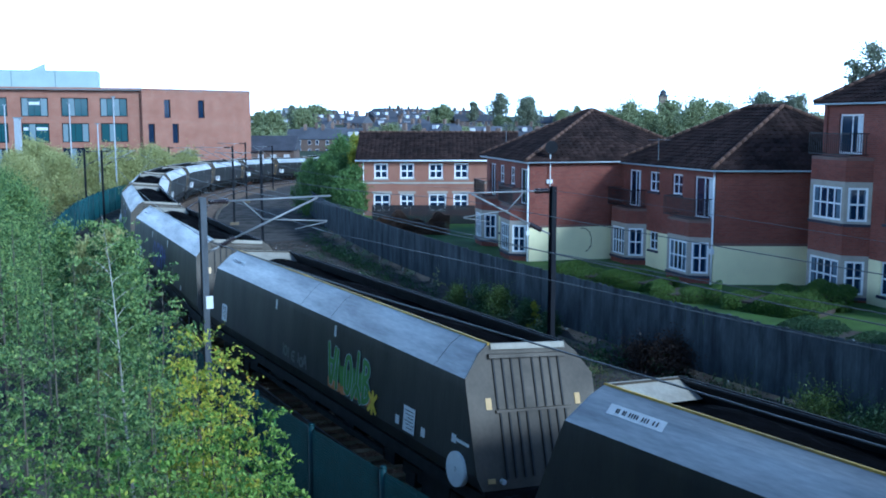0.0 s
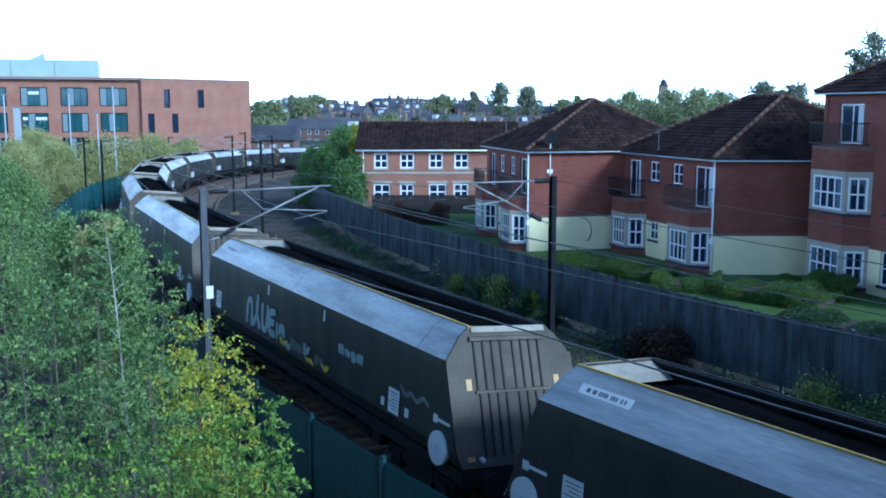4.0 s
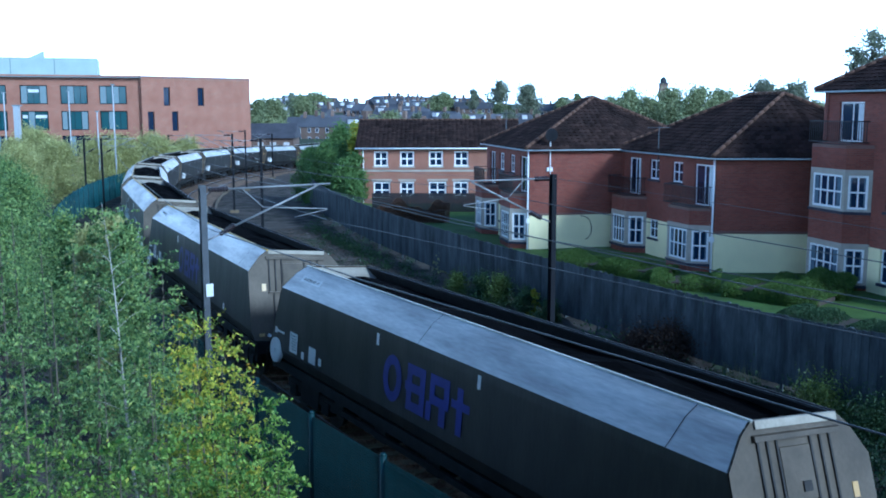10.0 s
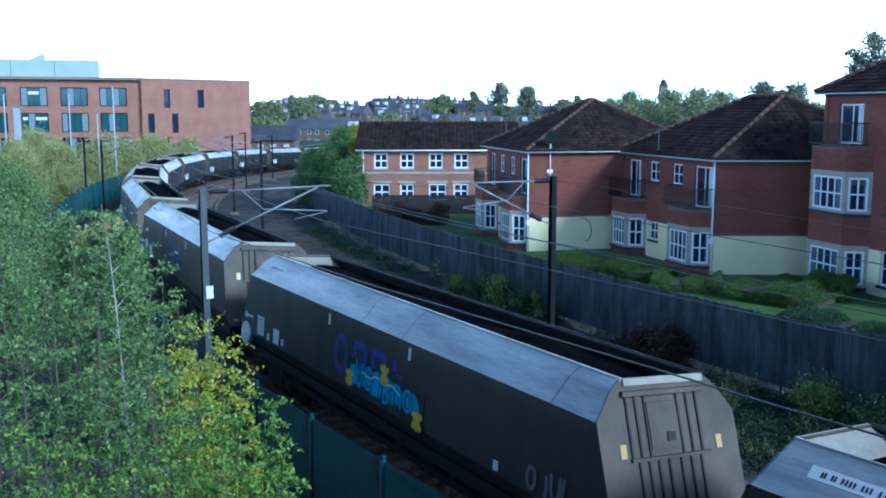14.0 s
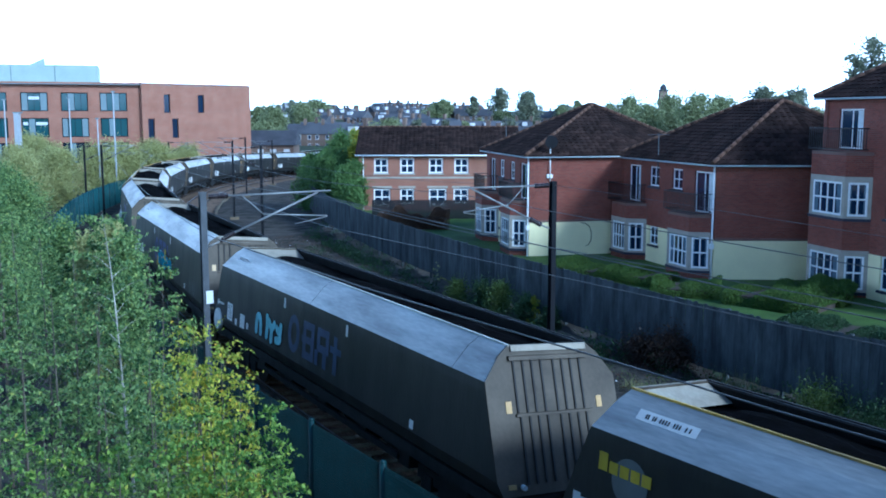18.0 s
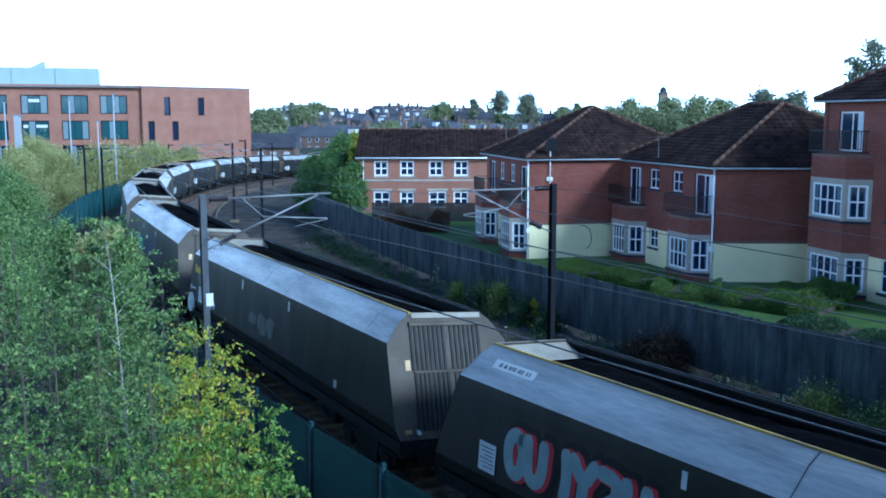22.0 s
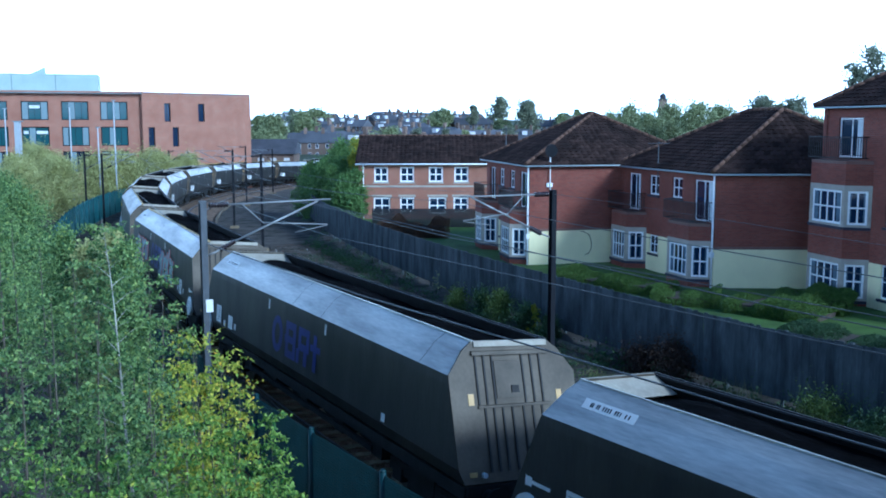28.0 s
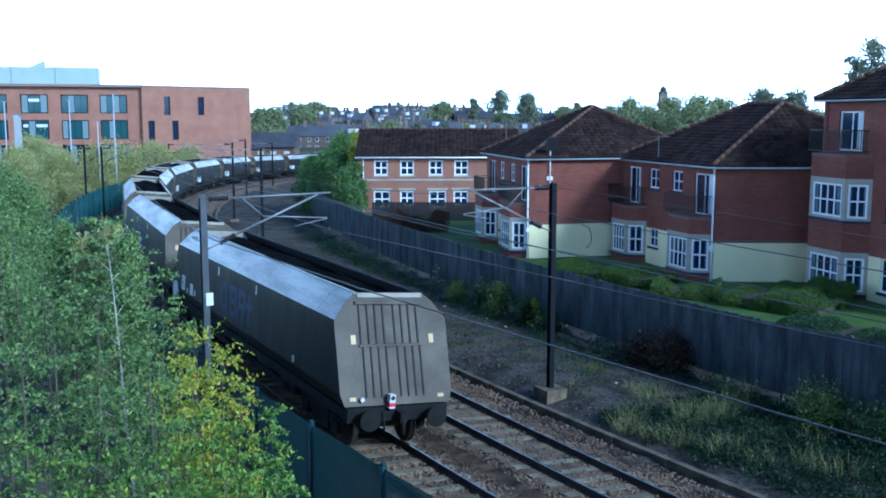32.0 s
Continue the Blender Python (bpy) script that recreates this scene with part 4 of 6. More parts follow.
# what each wagon wears: rim, logo, hatch, sprayed patches (seed, colour, x0, x1, z0, z1, pieces, layer), strokes (forms, x0, x1, z0, z1, layers)
LIVERY = {
    0: dict(rim="yellow", logo=None, hatch=False, spray=[(1, "green", -3.75, -1.85, 1.6, 2.4, 6, 0.002), (2, "orange", -3.9, -1.6, 1.5, 1.9, 4, 0.0015)],
            strokes=[("tent bar loop fork twin", -1.45, -3.9, 1.62, 2.5, [("pale", 0.085, 0, 0, 0.0045), ("green", 0.06, 0, 0, 0.008)]), ("star", -3.75, -4.25, 1.55, 1.95, [("yellow", 0.05, 0, 0, 0.012)]),
                     ("bar loop bar comb bar loop tent", 1.7, -0.2, 1.66, 1.9, [("grey", 0.035, 0, 0, 0.002)])]),
    1: dict(rim="yellow", logo=None, hatch=False, spray=[(8, "grey", -0.9, 0.3, 1.62, 1.98, 3, 0.002), (9, "pale", 0.75, 1.2, 1.78, 2.2, 2, 0.005), (10, "yellow", 0.5, 1.1, 1.6, 1.86, 2, 0.004), (11, "pale", 0.25, 0.62, 1.55, 1.85, 1, 0.007),
                                                           (12, "pale", -1.0, -0.6, 1.66, 2.05, 2, 0.006), (13, "yellow", -1.3, -0.8, 1.52, 1.76, 2, 0.008), (14, "grey", -1.9, -1.35, 1.6, 1.95, 2, 0.003), (15, "yellow", -2.2, -1.8, 1.58, 1.8, 2, 0.005), (16, "pale", -4.1, -2.75, 2.15, 2.5, 4, 0.002)],
            strokes=[("cup fork cup comb", 3.9, 1.45, 1.72, 2.42, [("black", 0.17, -0.05, 0, 0.001), ("pale", 0.10, 0, 0, 0.005)]), ("bar", 1.4, 1.15, 1.75, 2.1, [("pale", 0.06, 0, 0, 0.005)]),
                     ("wave", -5.9, -7.2, 2.02, 2.28, [("grey", 0.05, 0, 0, 0.002)])]),
    2: dict(rim="yellow", logo="blue", hatch=True, spray=[], strokes=[("tent wave bar cup wave fork", -1.4, -3.9, 1.72, 2.2, [("grey", 0.02, 0, 0, 0.004)])]),
    3: dict(rim="plain", logo="blue", hatch=True, spray=[]),
    4: dict(rim="plain", logo="blue", hatch=True, spray=[(12, "black", -2.5, 1.0, 1.46, 2.42, 6, 0.003), (13, "cyan", -2.38, 0.88, 1.54, 2.32, 6, 0.0065)],
            strokes=[("tent loop bar twin cup loop", 0.62, -2.1, 1.68, 2.2, [("black", 0.075, 0, 0, 0.0105), ("cyan", 0.04, 0, 0.01, 0.014)]), ("wave", 0.3, -1.6, 1.95, 2.2, [("white", 0.022, 0, 0, 0.0185)]),
                     ("star", 1.05, 0.7, 1.65, 2.0, [("yellow", 0.07, 0, 0, 0.019)]), ("star", -0.6, -1.0, 2.1, 2.4, [("yellow", 0.06, 0, 0, 0.019)]), ("star", -2.1, -2.5, 1.5, 1.8, [("yellow", 0.07, 0, 0, 0.019)]),
                     ("loop bar cup bar", -6.0, -7.3, 1.62, 1.98, [("grey", 0.04, 0, 0, 0.003)])]),
    5: dict(rim="plain", logo="faded", hatch=False, spray=[], strokes=[("cup bar fork bend", 4.3, 2.3, 1.75, 2.25, [("black", 0.16, -0.03, 0, 0.001), ("sky", 0.11, 0, 0, 0.005)])]),
    6: dict(rim="yellow", logo=None, hatch=False, emblem=True, spray=[(18, "grey", -0.8, 1.5, 1.85, 2.4, 3, 0.002), (49, "grey", -0.7, 0.4, 1.75, 2.1, 2, 0.004)]),
    7: dict(rim="yellow", logo="blue", hatch=True, spray=[], strokes=[("loop cup bar fork bend cup", 6.15, 2.75, 1.78, 2.55, BALLOON), ("bend cup loop leg comb bar", -0.4, -4.35, 1.68, 2.5, BALLOON)]),
    8: dict(rim="plain", logo="blue", hatch=True, spray=[]),
    9: dict(rim="plain", logo="faded", hatch=False, spray=[]),
}
wagons = {}


def build_wagon(i):
    lv = LIVERY.get(i, dict(rim="plain", logo="blue" if i % 3 else None, hatch=i % 2 == 0, spray=[]))
    words = ["dark grey coal hopper wagon, heaped full"]
    if lv["spray"] or lv.get("strokes"):
        words.append("sprayed with graffiti")
    w = thing("coal_hopper_wagon", " ".join(words), "wagon", group="wagons of the coal train")
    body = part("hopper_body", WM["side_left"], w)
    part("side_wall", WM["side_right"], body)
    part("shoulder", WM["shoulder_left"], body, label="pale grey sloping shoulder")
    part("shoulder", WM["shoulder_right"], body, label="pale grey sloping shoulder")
    for x in (0.5, -6.5) if i % 2 else (0.5, -1.4, -6.5):
        for tag in ("left", "right"):
            part("seam", WM["seam_" + tag], body, Matrix.Translation((x, 0, 0)))
    for tag in ("left", "right"):
        part("rim", WM[("yellow_rim_" if lv["rim"] == "yellow" else "rim_") + tag], body, label="worn yellow rim" if lv["rim"] == "yellow" and tag == "left" else "")
    for me in WM["lining"] + WM["inner"]:
        part("lining", me, body)
    part("coal_load", WM["coal"], w, label="black coal heaped in humps")
    part("underframe", WM["under"], w)
    for turn in (0, math.pi):
        m = Matrix.Rotation(turn, 4, "Z")
        end = part("end_plate", WM["end"], w, m, "grey-brown ribbed end plate")
        for rib in WM["ribs_hatch" if lv["hatch"] else ("ribs_dense" if i == 6 else "ribs")]:
            part("rib", rib, end)
        part("cross_beam", WM["beam_mid"], end)
        part("cross_beam", WM["beam_top"], end)
        part("top_lip", WM["lip"], end)
        if lv["hatch"]:
            part("hatch_panel", WM["hatch"], end)
            part("hatch_opening", WM["hole"], end)
        for y in (-1.03, 1.03):
            part("reflector", WM["amber_high"], end, Matrix.Translation((0, y, 0)), "amber reflector")
        for y in (-1.15, 1.15):
            part("reflector", WM["amber_low"], end, Matrix.Translation((0, y, 0)), "amber reflector")
        part("lamp_bracket", WM["white_low"], end, Matrix.Translation((0, 0.95, 0)))
        for y in (-0.86, 0.86):
            part("buffer", WM["buffer"], w, m @ Matrix.Translation((-8.36, y, 1.0)))
        part("coupling", WM["coupler"], w, m @ Matrix.Translation((-8.3, 0, 1.0)))
        bogie = part("bogie", WM["bogie"], w, m @ Matrix.Translation((-6.3, 0, 0)))
        for x in (-1.0, 1.0):
            part("axle", WM["axle"], bogie, Matrix.Translation((x, 0, 0.46)))
            for y, r in ((0.7525, 0), (-0.7525, math.pi)):
                part("wheel", WM["wheel"], bogie, Matrix.Translation((x, y, 0.46)) @ Matrix.Rotation(r, 4, "Z"))
    for sx, sy, kit in ((1, 1, WM["sign"]), (-1, -1, WM["sign_right"])):
        turned = i in (0, 1, 7) and sy > 0
        for k, x, z in (("mark", 2.24, 2.9), ("mark", -1.72, 2.92), ("big", 6.72, 1.88), ("big", -5.6, 1.84), ("small", -6.2, 1.75), ("small", -5.1, 1.72)) if turned else (
                ("big", 6.75, 1.86), ("small", 6.15, 1.66), ("mid", 5.58, 1.78), ("small", 5.12, 1.72), ("mark", 2.24, 2.9), ("mark", -1.72, 2.92), ("small", -5.05, 1.66)):
            board = part("notice", kit[k], w, Matrix.Translation((sx * x - 0.08, 0, z)), "white notice panel")
            if k == "big" and sy > 0 and 0 <= i < 10:
                part("small_print", WM["print"], board)
    flip = i in (0, 1, 7)
    part("handbrake_wheel", WM["disc"], w, Matrix.Translation((-7.62 if flip else 7.82, 0, 1.44)), "white round handbrake wheel")
    part("notice", WM["arrow"], w, Matrix.Translation((-7.7 if flip else 7.6, 0, 1.98)), "small white arrow mark")
    part("number_panel", WM["panel"], w, None, "white number panel")
    for me in WM["figures"]:
        part("figure_bar", me, w)
    if lv["logo"]:
        for me in WM["logo_blue" if lv["logo"] == "blue" else "logo_faded"]:
            part("logo_shape", me, w, None, "dark blue operator mark")
    for seed, col, x0, x1, z0, z1, n, off in lv["spray"]:
        bm = bmesh.new()
        blob(seed, x0, x1, z0, z1, n, off)(bm)
        part("graffiti", mesh_of(bm, "graffiti", SPRAY[col]), w, None, "spray-painted " + col + " patch")
    for k, (forms, x0, x1, z0, z1, layers) in enumerate(lv.get("strokes", ())):
        paint(w, forms, x0, x1, z0, z1, layers, seed=i * 10 + k)
    if lv.get("emblem"):
        part("emblem", make(lambda bm: tube(bm, (6.78, 1.47, 2.52), (6.78, 1.486, 2.52), 0.36, n=24), "emblem", SPRAY["grey"]), w, None, "grey round emblem")
        part("emblem_bar", boxes_mesh("emblem_bar", SPRAY["yellow"], [(7.42 - k * 0.22 - 0.18, 7.42 - k * 0.22, 1.488, 1.494, 2.56, 2.74 + (0.1 if k == 0 else 0)) for k in range(5)]), w, None, "row of yellow blocks")
    if i == 9:
        tl = part("tail_lamp", boxes_mesh("tail_lamp", WHITE, [(-8.58, -8.40, 0.17, 0.31, 1.20, 1.52)]), w, None, "white tail lamp case")
        part("lens", make(lambda bm: tube(bm, (-8.58, 0.24, 1.45), (-8.60, 0.24, 1.45), 0.05, n=12), "lens", RIB), tl)
        part("red_band", boxes_mesh("red_band", SPRAY["red"], [(-8.585, -8.40, 0.165, 0.315, 1.24, 1.33)]), tl)
    wagons[i] = w


for number in range(9, -12, -1):
    build_wagon(number)


def run(t):
    """How far the train has gone at t seconds, in metres from its place at the end."""
    u = t - 32.0
    uneven = {9: 0.09, 10: -0.08, 11: -0.07, 14: 0.07, 21: -0.13, 23: -0.07, 25: 0.06}
    return uneven.get(t, 0.0) + 5.8652 * u + 0.033125 * u * u / 2 - 0.00041051 * u ** 3 / 6


def wagon_pose(i, t):
    mid = run(t) + (9 - i) * WAGON + WAGON / 2 - 0.58
    a, b = canted(mid - 0.36 * WAGON, 0.06, 0, 0), canted(mid + 0.36 * WAGON, 0.06, 0, 0)
    d = b - a
    return (Matrix.Translation((a + b) / 2) @ Matrix.Rotation(math.atan2(d.y, d.x), 4, "Z") @ Matrix.Rotation(-math.asin(d.z / d.length), 4, "Y")
            @ Matrix.Rotation(CANT, 4, "X"))


# ---- buildings ----
def wall_frame(p, q):
    """A wall's frame: x along from p to q, y outward (to the left of the way), z up; and its length."""
    p, q = Vector((*p, 0)), Vector((*q, 0))
    u = (q - p).normalized()
    n = Vector((-u.y, u.x, 0))
    return Matrix(((u.x, n.x, 0, p.x), (u.y, n.y, 0, p.y), (0, 0, 1, 0), (0, 0, 0, 1))), (q - p).length


def wall_mesh(name, mat, length, z0, z1, openings=(), thick=0.3, start=0.0):
    """A wall with openings (u0, u1, z0, z1) that go through it; outer face at y = 0."""
    us = sorted({start, length, *[a for o in openings for a in o[:2]]})
    zs = sorted({z0, z1, *[a for o in openings for a in o[2:4]]})
    us = [a for a in us if start <= a <= length]
    zs = [a for a in zs if z0 <= a <= z1]
    hole = lambda a, b: any(o[0] < a < o[1] and o[2] < b < o[3] for o in openings)
    bm = bmesh.new()
    uv = bm.loops.layers.uv.new("wall")

    def quad(pts):
        f = bm.faces.new([bm.verts.new(p) for p in pts])
        for lp in f.loops:
            c = lp.vert.co
            lp[uv].uv = (c.x + c.y, c.z)

    solid = {(i, j): not hole((us[i] + us[i + 1]) / 2, (zs[j] + zs[j + 1]) / 2) for i in range(len(us) - 1) for j in range(len(zs) - 1)}
    for (i, j), ok in solid.items():
        if not ok:
            continue
        a, b, c, e = us[i], us[i + 1], zs[j], zs[j + 1]
        quad([(b, 0, c), (a, 0, c), (a, 0, e), (b, 0, e)])
        quad([(a, -thick, c), (b, -thick, c), (b, -thick, e), (a, -thick, e)])
        if not solid.get((i - 1, j)):
            quad([(a, 0, c), (a, -thick, c), (a, -thick, e), (a, 0, e)])
        if not solid.get((i + 1, j)):
            quad([(b, -thick, c), (b, 0, c), (b, 0, e), (b, -thick, e)])
        if not solid.get((i, j - 1)):
            quad([(b, 0, c), (b, -thick, c), (a, -thick, c), (a, 0, c)])
        if not solid.get((i, j + 1)):
            quad([(a, 0, e), (a, -thick, e), (b, -thick, e), (b, 0, e)])
    me = bpy.data.meshes.new(name)
    bm.to_mesh(me)
    bm.free()
    me.materials.append(mat)
    return me


def window_frame_mesh(u0, u1, z0, z1, cols, rows, mat, bar=0.05):
    """A frame with its glazing bars, cut from one board."""
    e = bar + 0.02
    us = [u0 + e + (u1 - u0 - 2 * e + bar) * i / cols for i in range(cols + 1)]
    zs = [z0 + e + (z1 - z0 - 2 * e + bar) * j / rows for j in range(rows + 1)]
    holes = [(us[i], us[i + 1] - bar, zs[j], zs[j + 1] - bar) for i in range(cols) for j in range(rows)]
    return wall_mesh("window", mat, u1, z0, z1, holes, 0.05, u0)


def add_window(parent, m, u0, u1, z0, z1, cols=2, rows=2, frame_mat=None, glass=None, sill=None, curtain=False, depth=0.08, bar=0.05):
    """A window set in its opening: frame with glazing bars, panes, sill."""
    w = part("window", window_frame_mesh(u0, u1, z0, z1, cols, rows, frame_mat or UPVC, bar), parent, m @ Matrix.Translation((0, -depth, 0)))
    back = Matrix.Translation((0, depth, 0))
    part("pane", boxes_mesh("pane", glass or GLASS, [(u0 + 0.01, u1 - 0.01, -depth - 0.034, -depth - 0.024, z0 + 0.01, z1 - 0.01)]), w, back)
    if sill:
        part("sill", boxes_mesh("sill", sill, [(u0 - 0.08, u1 + 0.08, -0.06, 0.07, z0 - 0.11, z0 - 0.004)]), w, back)
    if curtain:
        part("curtain", boxes_mesh("curtain", CURTAIN, [(u0 + 0.08, u0 + (u1 - u0) * 0.3, -depth - 0.022, -depth - 0.012, z0 + 0.1, z1 - 0.08)]), w, back)
    return w


TILES = material("roof_tile", (0.040, 0.026, 0.022), 0.9, vary=0.45, scale=1.0, fine=9, bump=0.3, second=(0.020, 0.0145, 0.0135), spec=0.05)
tn, tlk = TILES.node_tree.nodes, TILES.node_tree.links
tgeo, tr5, tmul = tn.new("ShaderNodeNewGeometry"), tn.new("ShaderNodeMapRange"), tn.new("ShaderNodeMath")
tr5.inputs["To Min"].default_value, tr5.inputs["To Max"].default_value, tmul.operation = 0.65, 1.35, "MULTIPLY"
thsv = [k for k in tn if k.type == "HUE_SAT"][0]
tlk.new(tgeo.outputs["Random Per Island"], tr5.inputs["Value"])
tlk.new(thsv.inputs["Value"].links[0].from_socket, tmul.inputs[0])
tlk.new(tr5.outputs["Result"], tmul.inputs[1])
tlk.new(tmul.outputs["Value"], thsv.inputs["Value"])


def roof_face(parent, quad, tile=0.33, gauge=0.29):
    """One slope: an underlay and its tiles. quad: eave left, eave right, top right, top left, seen from outside."""
    a, b, c, e = [Vector(q) for q in quad]
    bm = bmesh.new()
    n = (b - a).cross(e - a).normalized()
    f = [bm.verts.new(q - n * k) for k in (0.03, 0.12) for q in (a, b, c, e)]
    bm.faces.new(f[:4])
    bm.faces.new(f[7:3:-1])
    for i in range(4):
        bm.faces.new((f[i], f[4 + i], f[4 + (i + 1) % 4], f[(i + 1) % 4]))
    slope = part("roof_slope", mesh_of(bm, "roof_slope", TILE), parent)
    up_len = ((e + c) / 2 - (a + b) / 2).length
    rows = max(2, int(up_len / gauge))
    verts, faces = [], []
    rnd = random.Random(int(a.x * 10))
    for j in range(rows):
        l0, r0, l1, r1 = a.lerp(e, j / rows), b.lerp(c, j / rows), a.lerp(e, min(1, (j + 1.12) / rows)), b.lerp(c, min(1, (j + 1.12) / rows))
        k = max(1, round((r0 - l0).length / tile))
        for i in range(k):
            f0, f1 = i / k + 0.02 / k, (i + 1) / k - 0.02 / k
            lift = 0.022 + rnd.uniform(0, 0.01)
            p = [l0.lerp(r0, f0) + n * lift, l0.lerp(r0, f1) + n * lift, l1.lerp(r1, f1), l1.lerp(r1, f0)]
            mid = [l0.lerp(r0, (f0 + f1) / 2) + n * (lift + 0.03), l1.lerp(r1, (f0 + f1) / 2) + n * 0.03]
            q = len(verts)
            verts += [*p, *mid, p[0] - n * 0.05, p[1] - n * 0.05]
            faces += [(q, q + 4, q + 5, q + 3), (q + 4, q + 1, q + 2, q + 5), (q + 6, q + 7, q + 1, q + 4), (q + 6, q + 4, q)]
    me = bpy.data.meshes.new("roof_tiles")
    me.from_pydata(verts, [], faces)
    me.materials.append(TILES)
    tagged(part("roof_tiles", me, slope), kind="stuff")


def ridge_row(parent, a, b):
    a, b = Vector(a), Vector(b)
    k = max(1, int((b - a).length / 0.42))
    me = make(lambda bm: tube(bm, (0, 0, -0.23), (0, 0, 0.23), 0.095, 0.085, n=8), "ridge_tile", RIDGE)
    q = (b - a).to_track_quat("Z", "Y").to_matrix().to_4x4()
    for i in range(k):
        part("ridge_tile", me, parent, Matrix.Translation(a.lerp(b, (i + 0.5) / k)) @ q)


def hip_roof(house, corners, eave, top, overhang=0.32, back=0.36):
    """corners: near-left, far-left, far-right, near-right. The ridge runs from the near to the far end."""
    mid = sum((Vector(c) for c in corners), Vector((0, 0))) / 4
    nl, fl, fr, nr = [Vector((*(Vector(c) + (Vector(c) - mid).normalized() * overhang * 1.4), eave)) for c in corners]
    n, f = (nl + nr) / 2, (fl + fr) / 2
    rn, rf = n.lerp(f, back), n.lerp(f, 1 - back)
    rn.z = rf.z = top
    roof = part("roof", make(lambda bm: (bm.faces.new([bm.verts.new(p - Vector((0, 0, 0.02))) for p in (nl, nr, fr, fl)])), "roof", UPVC), house, None, "brown tiled hipped roof")
    for quad in ((nr, nl, rn, rn + (nl - nr) * 0.0001), (nl, fl, rf, rn), (fl, fr, rf, rf + (fr - fl) * 0.0001), (fr, nr, rn, rf)):
        quad = list(quad)
        roof_face(house, (quad[1], quad[0], quad[3], quad[2]))
    for a, b in ((nl, rn), (nr, rn), (fl, rf), (fr, rf), (rn, rf)):
        ridge_row(roof, Vector(a) + Vector((0, 0, 0.05)), Vector(b) + Vector((0, 0, 0.05)))
    # gutter and fascia
    for a, b in ((nl, fl), (nr, nl), (fr, nr)):
        part("gutter", make(lambda bm: tube(bm, a - Vector((0, 0, 0.07)), b - Vector((0, 0, 0.07)), 0.04, n=8), "gutter", PALEPOST), roof, None, "pale grey gutter")


def add_bay(house, m, u0, u1, z0, z1, rows, out=0.85, splay=0.55, top_mat=None):
    """A canted bay: rows are window bands (z0, z1); brick between them, stone round the windows."""
    pts = [(u0, 0), (u0 + splay, out), (u1 - splay, out), (u1, 0)]
    bay = part("bay", make(lambda bm: loft(bm, [[(x, y, z) for x, y in pts] for z in (z1 - 0.12, z1)], caps=True), "bay", top_mat or REDBRICK), house, m)
    for (ax, ay), (bx, by) in zip(pts, pts[1:]):
        fm, ln = wall_frame((ax, ay), (bx, by))
        holes, bands = [], []
        for a, b in rows:
            wdt = 0.16 if ln > 1.1 else 0.14
            holes.append((wdt, ln - wdt, a, b))
            bands.append((a - 0.12, b + 0.22))
        edges = [z0]
        for a, b in bands:
            edges += [a, b]
        edges.append(z1 - 0.12)
        for k in range(len(edges) - 1):
            stone = k % 2 == 1
            if edges[k + 1] - edges[k] < 0.02:
                continue
            part("bay_wall", wall_mesh("bay_wall", STONE if stone else REDBRICK, ln, edges[k], edges[k + 1], [h for h in holes if stone and edges[k] < h[2] < edges[k + 1]], 0.1), bay, fm)
        for h in holes:
            part("window", window_frame_mesh(*h, 4 if ln > 1.1 else 2, 2, UPVC, 0.065), bay, fm @ Matrix.Translation((0, -0.03, 0)))
            part("pane", boxes_mesh("pane", GLASS, [(h[0], h[1], -0.066, -0.058, h[2], h[3])]), bay, fm)
            for f0, f1 in ((0.04, 0.2), (0.82, 0.96)):
                part("net_curtain", boxes_mesh("net_curtain", NET, [(h[0] + (h[1] - h[0]) * f0, h[0] + (h[1] - h[0]) * f1, -0.0575, -0.0555, h[2] + 0.05, h[3] - 0.05)]), bay, fm)
            part("sill", boxes_mesh("sill", DARKSILL, [(h[0] - 0.14, h[1] + 0.14, -0.02, 0.07, h[2] - 0.2, h[2] - 0.09)]), bay, fm)
    return bay


def add_balcony(house, m, u0, u1, z, out=0.85, high=0.95):
    rail = part("balcony", make(lambda bm: [box(bm, *r) for r in ((u0, u1, out - 0.05, out, z + high - 0.04, z + high), (u0, u0 + 0.04, 0, out, z + high - 0.04, z + high),
                                                                  (u1 - 0.04, u1, 0, out, z + high - 0.04, z + high), (u0, u1, out - 0.04, out - 0.01, z + 0.08, z + 0.12),
                                                                  (u0, u0 + 0.03, 0, out, z + 0.08, z + 0.12), (u1 - 0.03, u1, 0, out, z + 0.08, z + 0.12))], "balcony", IRON), house, m, "black iron balcony railing")
    bar = boxes_mesh("baluster", IRON, [(-0.011, 0.011, -0.011, 0.011, 0.1, high - 0.03)])
    n = int((u1 - u0) / 0.125)
    for i in range(n + 1):
        part("baluster", bar, rail, Matrix.Translation((u0 + (u1 - u0) * i / n, out - 0.025, z)))
    for i in range(1, 7):
        part("baluster", bar, rail, Matrix.Translation((u0 + 0.015, out * i / 7, z)))


def downpipe(house, m, u, z0, z1):
    part("downpipe", make(lambda bm: (tube(bm, (u, 0.07, z0), (u, 0.07, z1), 0.045, n=8), box(bm, u - 0.09, u + 0.09, 0.01, 0.16, z0 + 1.75, z0 + 1.98)), "downpipe", UPVC), house, m, "white downpipe")


